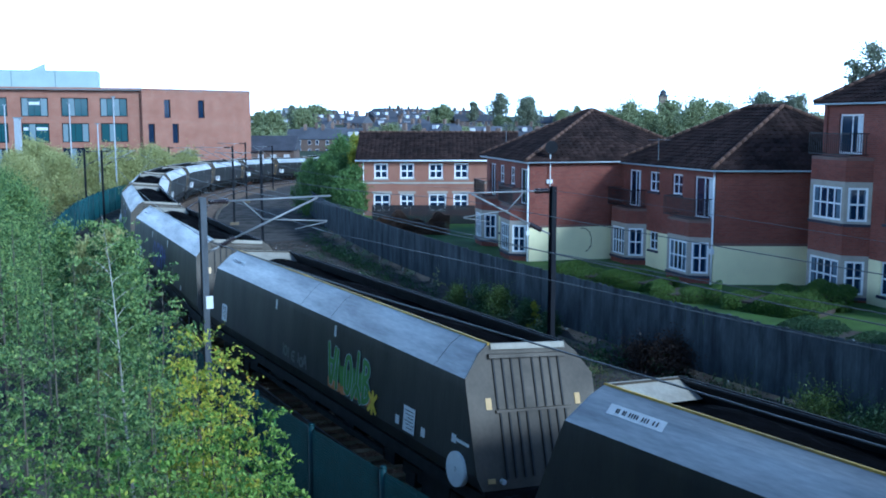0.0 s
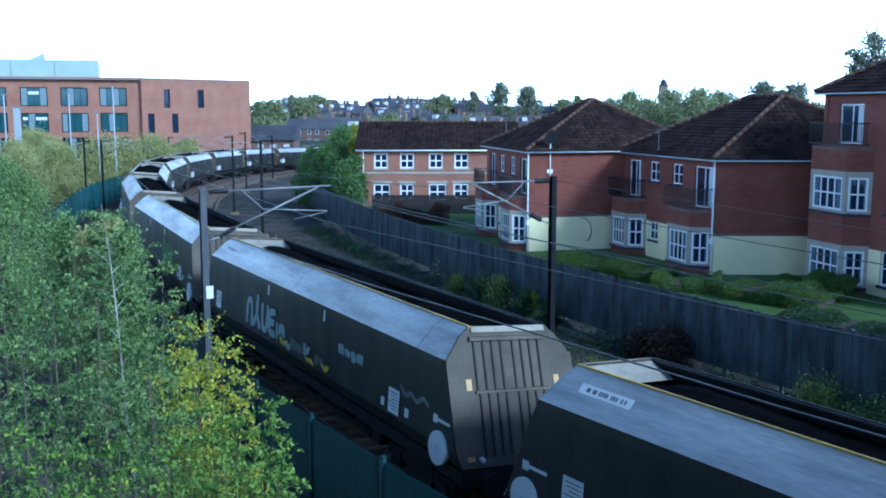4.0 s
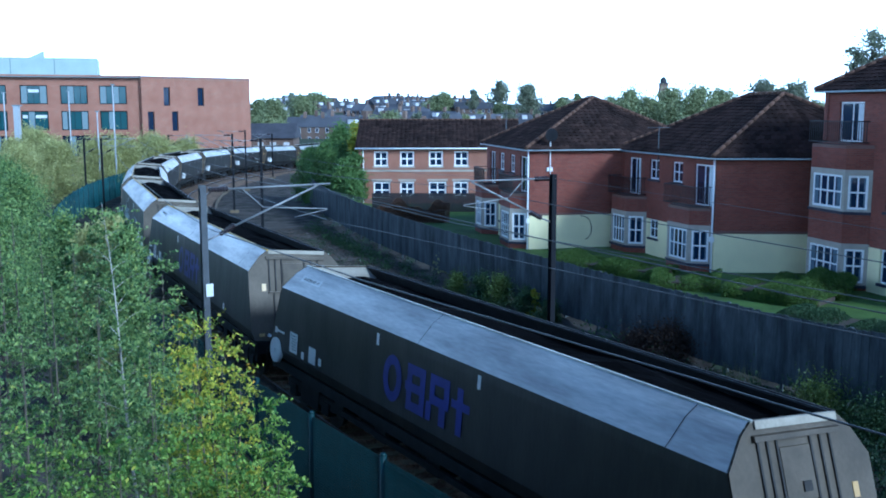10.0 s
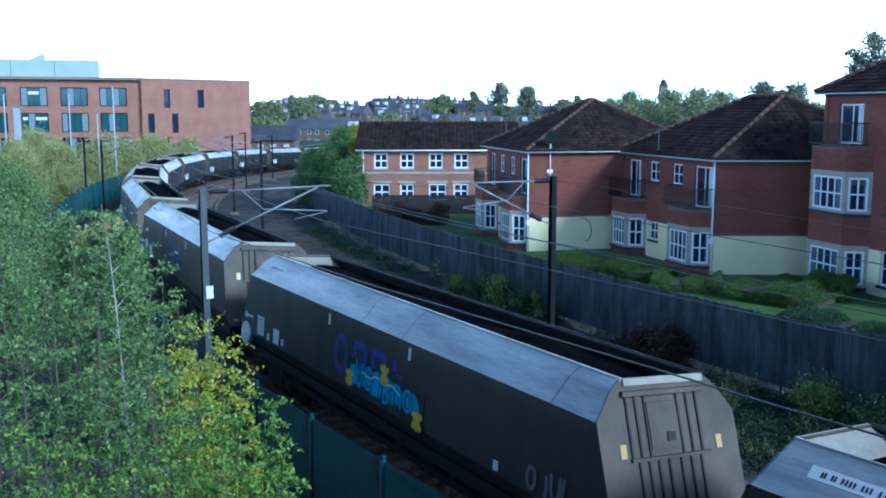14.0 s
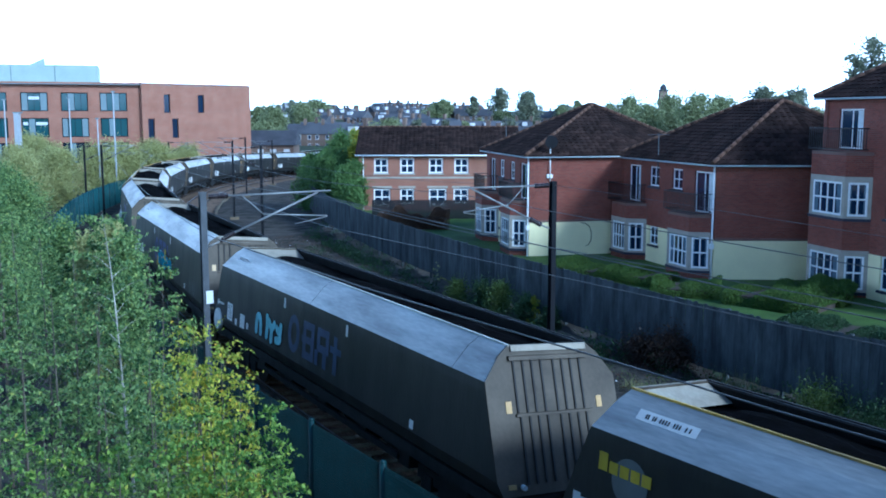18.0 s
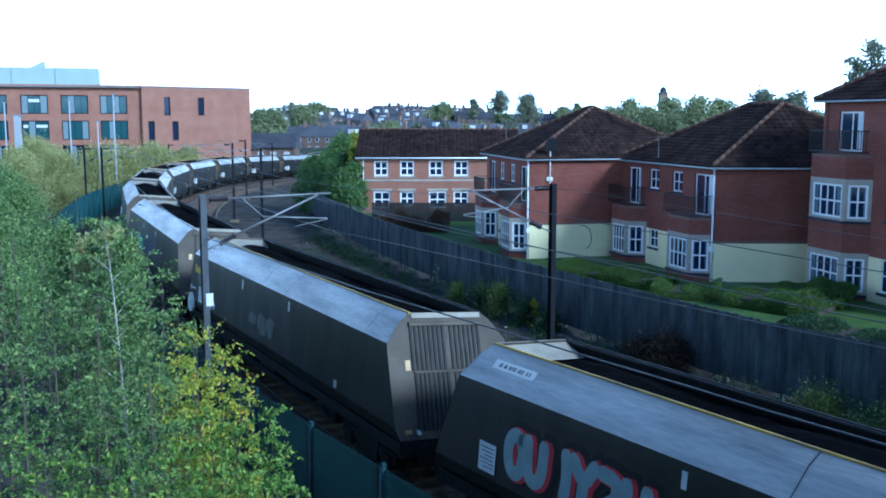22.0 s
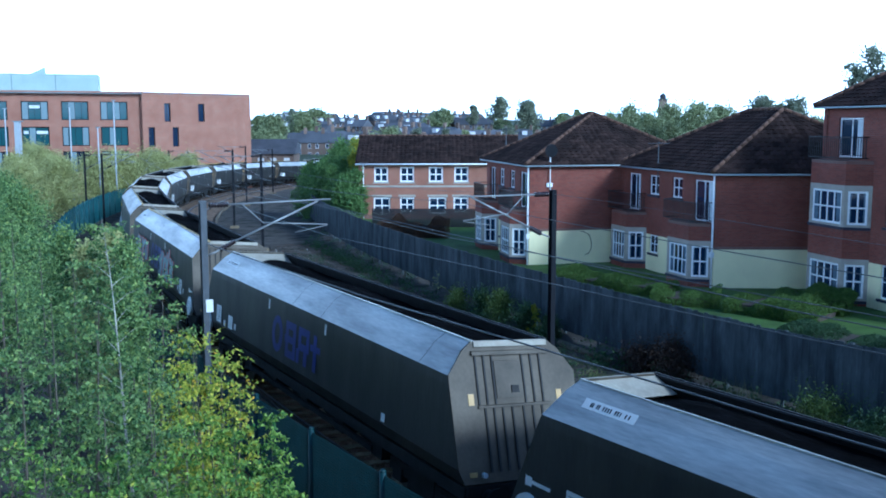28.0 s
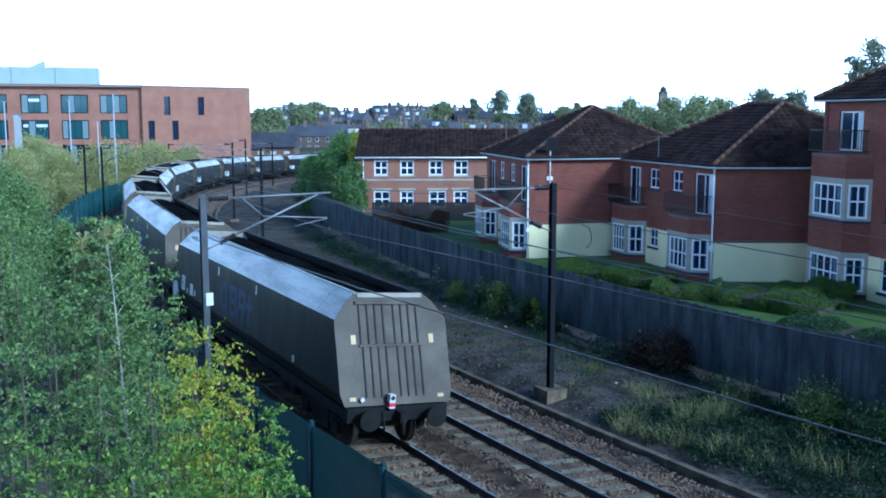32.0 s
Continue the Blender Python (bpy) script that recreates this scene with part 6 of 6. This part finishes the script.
# birches on the bank beside the mesh fence: x, y, height of the top, spread
for i, (x, y, top, sp) in enumerate((
        (-9.9, 21.5, 6.1, 1.5), (-8.9, 20.0, 6.0, 1.4), (-7.9, 19.0, 5.75, 1.2), (-6.95, 18.0, 5.5, 1.1), (-6.2, 17.0, 5.4, 1.0), (-5.1, 16.4, 5.7, 0.9),
        (-4.75, 16.0, 5.4, 0.8), (-4.35, 15.5, 5.0, 0.7), (-7.3, 15.5, 6.0, 1.3), (-5.5, 13.5, 5.6, 1.1), (-4.85, 13.2, 5.4, 1.0),
        (-3.9, 12.6, 4.9, 0.8), (-5.2, 11.7, 5.2, 1.1), (-4.05, 11.4, 4.75, 0.9), (-3.6, 11.6, 4.5, 0.8))):
    build_birch(BIRCH_LABEL, x, y, top, sp, BIRCH, 100 + i, leaf=0.034 if y < 16 else 0.037)
for i, (x, y, top, sp) in enumerate(((-3.25, 12.0, 4.2, 0.75), (-3.0, 12.5, 4.2, 0.65), (-2.65, 12.3, 4.05, 0.6), (-2.3, 12.0, 3.75, 0.55), (-3.3, 11.0, 4.15, 0.8),
                                    (-3.75, 10.6, 4.3, 0.9), (-4.5, 10.6, 4.4, 0.95), (-2.6, 11.1, 3.9, 0.65), (-2.05, 11.6, 3.55, 0.5))):
    build_birch("bushy young tree with fresh green leaves", x, y, top, sp, LUSH, 140 + i, leaf=0.034)
for i, (x, y, top, sp) in enumerate(((-3.75, 14.5, 4.85, 0.75), (-3.35, 14.2, 4.6, 0.7), (-3.85, 14.0, 4.5, 0.75), (-3.1, 14.0, 4.15, 0.65), (-3.5, 13.4, 4.3, 0.7), (-3.55, 13.9, 4.6, 0.6))):
    build_birch("yellowing birch sapling on the bank", x, y, top, sp, GOLD, 155 + i, leaf=0.034, low=0.2)
build_birch("thin green sapling shoot", -2.17, 12.3, 4.3, 0.22, LUSH, 165, boughs=22, leaf=0.034, low=0.4, girth=0.003)
build_birch("slim silver birch with a leaning white trunk", -4.66, 15.2, 6.5, 1.2, BIRCH, 170, lean=(-0.80, 0.0), low=0.42, boughs=34, girth=0.006, bark=SILVERBARK, lush=0.8)
for i, (x, y, top, sp) in enumerate(((-8.2, 24, 5.5, 0.9), (-8.9, 25, 5.6, 0.9), (-7.6, 23, 5.3, 0.8), (-9.6, 26, 5.5, 1.0), (-7.0, 21.5, 5.2, 0.8), (-10.6, 27, 5.7, 1.1), (-14.0, 40, 4.0, 0.7), (-15.2, 43, 3.6, 0.7), (-12.2, 36, 4.3, 0.7))):
    build_tree("birch_tree", BIRCH_LABEL, x, y, top - ground_z(x, y), sp, BIRCH if i % 3 else FARLEAF, 8000, 0.05, 180 + i, group="birches on the bank", clumps=80, girth=0.009, loose=0.13, droop=0.5, low=0.05)
# added unseen trees carry the thicket on beside the bridge and block low sky
for i, (x, y, h, sp) in enumerate(((-13, 1.5, 11, 3.2), (-12, 5.5, 10.5, 3.0), (-16, 9, 11, 3.4), (-18, 3.5, 12, 3.6), (-21, 12, 11, 3.6), (-24, 6, 12, 3.8))):
    build_tree("thicket_tree", "scrubby trackside tree with olive-green leaves", x, y, h, sp, DARKLEAF, 7000, 0.17, 900 + i, bark=DARKBARK, group="thicket beside the line", clumps=90, low=0.05)
# thicket farther along the bank
for i, (x, y, top, sp, n) in enumerate(((-20.2, 46, 5.5, 2.2, 5500), (-15.4, 38, 3.9, 1.5, 5500), (-14.8, 32, 5.8, 2.0, 5500), (-28.6, 62, 4.8, 2.6, 5500), (-36.0, 92, 5.2, 3.0, 4500), (-36.0, 101, 5.3, 3.0, 4500), (-34.2, 106, 5.3, 3.2, 4500), (-34.3, 118, 4.9, 3.0, 4500), (-35.5, 124, 4.3, 2.4, 4500), (-35.0, 74, 5.1, 2.6, 4500), (-35.6, 105, 4.3, 2.2, 4500), (-38.3, 88, 4.9, 3.2, 4500), (-35.0, 104, 4.1, 1.8, 4500), (-31.8, 70, 4.8, 3, 4500), (-24.8, 62.5, 0.9, 0.9, 5500), (-41.5, 104, 5.6, 3.2, 5000), (-38.5, 112, 5.6, 3.4, 5000), (-36.5, 122, 5.4, 3.2, 5000), (-45.5, 110, 6.0, 3.4, 5000), (-49.0, 116, 6.0, 3.4, 5000), (-33.6, 128, 4.9, 3.0, 5000), (-42.0, 96, 5.2, 3.0, 5000))):
    h = top - ground_z(x, y)
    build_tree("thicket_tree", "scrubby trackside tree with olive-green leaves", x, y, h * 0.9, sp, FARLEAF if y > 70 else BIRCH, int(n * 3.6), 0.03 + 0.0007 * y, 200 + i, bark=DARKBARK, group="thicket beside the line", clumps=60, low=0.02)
# trees inside the curve, before the far houses
for i, (x, y, top, sp, mat) in enumerate(((-9.3, 80, 5.6, 1.6, GARDENLEAF), (-8.9, 84, 6.6, 1.8, GARDENLEAF), (-7.8, 86, 7.2, 1.5, BRIGHTLEAF), (-7.4, 73, 4.2, 1.2, GARDENLEAF), (-6.6, 74, 4.7, 1.3, GARDENLEAF), (-6.6, 70.5, 3.3, 0.9, GARDENLEAF), (-11.4, 86, 4.6, 1.6, GARDENLEAF), (-8.6, 77, 4.6, 1.2, GARDENLEAF), (-6.9, 77, 6.1, 1.1, BRIGHTLEAF), (-8.1, 79, 5.6, 1.2, GARDENLEAF), (-10.2, 82, 4.4, 1.5, GARDENLEAF), (-12.4, 90, 4.6, 1.7, GARDENLEAF), (-10.0, 84, 4.9, 1.6, GARDENLEAF), (-7.6, 76, 3.6, 1.2, GARDENLEAF))):
    h, n = top - ground_z(x, y), 11000
    build_tree("garden_tree", "dense green tree with some yellow leaves" if mat is not BRIGHTLEAF else "bright yellow-green autumn tree", x, y, h, sp, mat, n, 0.10, 300 + i, bark=DARKBARK, group="trees inside the curve", clumps=80, low=0.02)
# small trees among the far terraces
rnd = random.Random(70)
for i in range(30):
    a, d = rnd.uniform(-0.19, 0.13), rnd.uniform(230, 520)
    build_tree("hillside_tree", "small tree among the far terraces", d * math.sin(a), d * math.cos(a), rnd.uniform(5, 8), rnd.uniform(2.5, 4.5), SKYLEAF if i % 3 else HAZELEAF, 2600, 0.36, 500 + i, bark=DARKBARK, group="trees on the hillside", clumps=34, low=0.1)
# skyline trees
rnd = random.Random(77)
SKYLINE = [(-53.5, 310, 11.8, 6), (-46.0, 320, 12.2, 6.5), (-61.5, 330, 11.2, 6), (-9.2, 170, 8.0, 4), (-11.8, 165, 7.3, 3.5), (13.0, 420, 17.2, 3.2), (23.1, 400, 20.8, 6), (32.9, 380, 16.3, 7), (61.5, 450, 14.8, 2.5), (53.3, 430, 12.5, 5), (57.0, 300, 13.2, 8), (53.5, 230, 12.8, 6.5), (54.2, 210, 14.2, 6.5), (60.9, 215, 13.7, 6.5), (46.2, 220, 10.1, 6), (66.4, 220, 11.1, 6), (55.1, 170, 14.2, 4), (61.1, 170, 14.4, 4.5), (59.0, 172, 12.0, 4), (65.9, 175, 10.4, 4.5), (56.3, 130, 19.5, 4.5), (57.9, 125, 20.4, 4.2), (53.2, 128, 16.6, 3.0), (-1.0, 440, 13.1, 8), (56.1, 330, 11.1, 6), (-59.2, 460, 13.4, 8)]
for i, (x, y, top, sp) in enumerate(SKYLINE):
    h = top - ground_z(x, y)
    h *= 0.94
    sparse = i in (5, 6, 16, 17, 20, 21, 22)
    build_tree("skyline_tree", "distant sparse tree against the sky" if sparse else "distant broad tree with haze toned into its green", x, y, h, sp, HAZELEAF if sparse or i in (7, 9) else SKYLEAF, (4200 if i > 15 else 2600) if sparse else 5600, 0.0011 * y + 0.1,
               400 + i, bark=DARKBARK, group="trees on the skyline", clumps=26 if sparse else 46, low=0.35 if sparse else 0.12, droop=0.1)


def scatter_stuff(name, label, category, mat, pts, size, seed, droop=0.0):
    return thing(name, label, category, kind="stuff", data=leaf_mesh(name, mat, pts, size, seed, droop))


def hedge(name, label, a, b, width, height, z, mat, n, seed):
    rs = np.random.RandomState(seed)
    a, b = Vector(a), Vector(b)
    d = (b - a).normalized()
    nn = Vector((-d.y, d.x))
    pts = []
    L = (b - a).length
    while len(pts) < n * 1.4:
        u, v, w = rs.uniform(), rs.uniform(-1, 1), rs.uniform()
        bulge = 0.85 + 0.15 * math.sin(u * L * 2.1 + seed) + 0.08 * math.sin(u * L * 5.3)
        if abs(v) ** 5 + w ** 7 > bulge or (abs(v) < 0.7 and w < 0.72):
            continue
        p = a.lerp(b, u) + nn * v * width / 2
        pts.append((p.x, p.y, z + w * height * bulge))
    ob = thing(name, label, "hedge", group="hedges in the gardens")
    core = Matrix.Translation((*((a + b) / 2), z)) @ Matrix.Rotation(math.atan2(d.y, d.x), 4, "Z")
    # one solid dark box fills the hedge behind its leaves; no stems are modelled
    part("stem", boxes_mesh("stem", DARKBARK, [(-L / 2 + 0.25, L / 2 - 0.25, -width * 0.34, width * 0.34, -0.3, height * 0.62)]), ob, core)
    part("foliage", leaf_mesh("foliage", mat, pts, 0.036, seed), ob)


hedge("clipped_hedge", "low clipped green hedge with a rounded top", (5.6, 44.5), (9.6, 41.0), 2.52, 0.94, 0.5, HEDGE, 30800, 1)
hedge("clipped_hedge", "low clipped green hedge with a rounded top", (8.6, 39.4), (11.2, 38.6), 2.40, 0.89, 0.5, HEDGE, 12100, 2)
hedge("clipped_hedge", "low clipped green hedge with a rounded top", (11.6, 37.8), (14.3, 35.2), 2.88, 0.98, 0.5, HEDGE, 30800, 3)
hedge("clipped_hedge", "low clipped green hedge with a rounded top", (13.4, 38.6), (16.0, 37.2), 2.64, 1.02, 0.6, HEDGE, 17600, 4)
# an added dark hedge fills the strip where hedge and lawn lie in shadow
hedge("shade_hedge", "added low dark hedge standing for shadow behind the timber fence", (11.7, 32.6), (15.6, 28.6), 2.2, 0.85, 0.5, DARKLEAF, 22000, 6)
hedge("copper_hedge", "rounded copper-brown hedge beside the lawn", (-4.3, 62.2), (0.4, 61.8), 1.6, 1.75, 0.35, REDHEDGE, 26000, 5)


def build_garden_fence():
    f = thing("garden_fence", "dark brown boarded garden fence", "fence", kind="structure")
    b = boxes_mesh("board", IRON, [(-0.07, 0.07, -0.012, 0.012, 0, 2.35)])
    for i in range(70):
        part("board", b, f, Matrix.Translation((-4.9 + i * 0.15, 68.0 - i * 0.004, -0.3)))


build_garden_fence()

# weeds and rough grass on the bank before the timber fence
rs = np.random.RandomState(9)


def weed_points(n, s0, s1, l0, l1, high, clump):
    pts = []
    while len(pts) < n:
        s, lat = rs.uniform(s0, s1), rs.uniform(l0, l1)
        h = rs.uniform(0.2, 1.0) * high
        for _ in range(clump):
            p = along(s + rs.normal() * 0.18, lat + rs.normal() * 0.18)
            pts.append((p.x, p.y, ground_z(p.x, p.y) + abs(rs.normal()) * h * 0.5))
    return pts


def build_tuft(x, y, radius, high, n, seed, mat=DRYGRASS, name="grass_tuft", label="tall straw-coloured grass tuft on the bank"):
    """Arching grass blades that spring from one foot."""
    r = np.random.RandomState(seed)
    verts, faces = [], []
    for _ in range(n):
        a, d = r.uniform(0, 2 * math.pi), radius * math.sqrt(r.uniform()) * 0.7
        px_, py_ = d * math.cos(a), d * math.sin(a)
        b, out, h, w = a + r.normal() * 1.2, radius * r.uniform(0.1, 0.8), high * r.uniform(0.2, 1.1), r.uniform(0.004, 0.009)
        wx, wy = -math.sin(b) * w, math.cos(b) * w
        k = len(verts)
        for f, g in ((0, 1), (0.55, 0.8)):
            qx, qy, qz = px_ + math.cos(b) * out * f * f, py_ + math.sin(b) * out * f * f, h * f
            verts += [(qx - wx * g, qy - wy * g, qz), (qx + wx * g, qy + wy * g, qz)]
        verts.append((px_ + math.cos(b) * out, py_ + math.sin(b) * out, h * 0.92))
        faces += [(k, k + 1, k + 3, k + 2), (k + 2, k + 3, k + 4)]
    me = bpy.data.meshes.new("foliage")
    me.from_pydata(verts, [], faces)
    me.materials.append(mat)
    tuft = thing(name, label, "grass", Matrix.Translation((x, y, ground_z(x, y) - 0.03)), group="grass tufts on the bank")
    part("foliage", me, tuft)


for i, (x, y, r, h, n) in enumerate(((4.9, 24.9, 0.55, 0.8, 300), (5.2, 25.8, 0.5, 0.7, 260), (4.7, 25.6, 0.4, 0.5, 160), (6.1, 27.6, 0.7, 0.8, 360), (5.7, 28.4, 0.5, 0.5, 180), (6.9, 25.7, 0.75, 1.0, 460),
                                      (7.5, 25.9, 0.6, 0.9, 320), (6.5, 25.2, 0.5, 0.7, 240), (7.9, 26.6, 0.5, 0.9, 240), (8.9, 27.5, 0.45, 1.5, 170), (8.6, 28.2, 0.4, 1.3, 120), (8.4, 27.0, 0.5, 1.1, 180),
                                      (5.9, 23.9, 0.6, 0.7, 300), (5.5, 24.3, 0.5, 0.6, 220), (6.9, 23.1, 0.6, 0.7, 300), (7.3, 23.6, 0.4, 0.6, 160), (9.5, 23.9, 0.5, 0.8, 220), (8.7, 22.2, 0.5, 0.8, 220),
                                      (8.2, 24.2, 0.4, 0.5, 120), (9.2, 21.6, 0.5, 0.8, 200), (4.0, 28.9, 0.3, 0.4, 90), (5.0, 31.0, 0.4, 0.4, 110), (7.6, 22.4, 0.5, 0.6, 200))):
    build_tuft(x, y, r * 1.2, h * 0.64, int(n * 0.6), 600 + i)
for i, (x, y, r, h, n) in enumerate(((10.6, 24.7, 0.7, 0.6, 300), (11.3, 25.0, 0.7, 0.7, 300), (11.0, 25.6, 0.6, 0.6, 240), (9.9, 25.6, 0.5, 0.5, 160))):
    build_tuft(x, y, r, h, n, 640 + i, DARKLEAF, "grass_tuft", "low dark green grass tuft by the fence foot")
for i, (x, y, top, sp) in enumerate(((7.5, 32.7, 1.3, 0.75), (8.3, 31.6, 1.2, 0.7), (7.0, 33.4, 1.0, 0.6), (0.3, 47.2, 1.2, 0.7), (1.1, 45.8, 1.1, 0.7), (1.9, 44.2, 1.3, 0.7), (2.6, 42.6, 1.1, 0.65), (3.2, 41.0, 1.0, 0.5))):
    build_tree("trackside_bush", "dark leafless-looking bush against the timber fence" if i < 3 else "low green bush against the timber fence", x, y, top - ground_z(x, y), sp, DARKLEAF if i < 3 else (FARLEAF if i % 3 == 0 else DARKLEAF), 2600, 0.05, 660 + i, bark=DARKBARK, trunks=3, low=0.05, clumps=48, group="bushes at the fence")
build_tree("trackside_bush", "small yellow-green bush by the mast", 3.55, 37.4, 1.2, 0.3, BRIGHTLEAF, 700, 0.05, 670, bark=DARKBARK, low=0.05, clumps=24, group="bushes at the fence")

build_tree("bramble_bush", "dark brown bramble bush sprawling at the fence foot", 7.5, 30.6, 1.15, 0.95, BRAMBLE, 6500, 0.045, 671, bark=DARKBARK, trunks=5, low=0.02, clumps=50, loose=0.34, group="bushes at the fence")
build_tree("bramble_bush", "dark brown bramble bush sprawling at the fence foot", 6.6, 31.6, 0.8, 0.75, BRAMBLE, 4000, 0.045, 672, bark=DARKBARK, trunks=4, low=0.02, clumps=36, loose=0.34, group="bushes at the fence")
for i, (x, y, h, sp) in enumerate(((1.6, 40.6, 1.25, 0.6), (2.4, 39.4, 1.35, 0.6), (3.3, 37.9, 1.2, 0.55), (0.7, 42.4, 0.9, 0.5), (4.1, 36.3, 0.9, 0.45), (10.0, 24.9, 0.9, 0.8), (10.9, 23.6, 0.9, 0.8))):
    build_tree("trackside_bush", "low green bush against the timber fence", x, y, h, sp, WEEDLEAF if i % 2 else DARKLEAF, 4200, 0.04, 680 + i, bark=DARKBARK, trunks=4, low=0.02, clumps=40, loose=0.34, group="bushes at the fence")


def build_log():
    """A long pale timber that lies at the fence foot."""
    a, b = along(9.0, 11.15), along(5.7, 11.0)
    a.z, b.z = ground_z(a.x, a.y) + 0.11, ground_z(b.x, b.y) + 0.11
    thing("fallen_timber", "long pale weathered timber lying at the fence foot", "timber", data=make(lambda bm: tube(bm, a, b, 0.12, 0.1, n=9), "fallen_timber", TROUGH))


build_log()
# dense dark cover paints the shade over the right part of the bank
scatter_stuff("dark_weeds", "low dark green ground cover with the bank's shade put into its colour", "weeds", SHADELEAF, weed_points(60000, -20, 0.5, 6.6, 11.6, 0.25, 40), 0.05, 35)
scatter_stuff("ivy_patches", "dark green weeds and ivy growing up the fence foot", "weeds", DARKLEAF, weed_points(7000, -12, 45, 10.6, 11.6, 0.9, 60), 0.06, 31)
scatter_stuff("leafy_weeds", "dull green leafy weeds on the trackside bank", "weeds", DARKLEAF, weed_points(3000, -14, 40, 8.8, 11.5, 0.5, 40), 0.05, 32)
scatter_stuff("rough_grass", "low dull rough grass on the bank", "grass", WEEDLEAF, weed_points(7000, -20, 14, 6.8, 11.0, 0.22, 30), 0.03, 33, 1.5)
scatter_stuff("ground_litter", "dead leaves and low moss on the bank", "litter", REDHEDGE, weed_points(6000, -20, 45, 6.3, 11.4, 0.06, 12), 0.04, 34)


# ---- what moves: the train ----
def motions():
    for i, w in wagons.items():
        walk(w, [(t, wagon_pose(i, t)) for t in range(0, 33)])


motions()
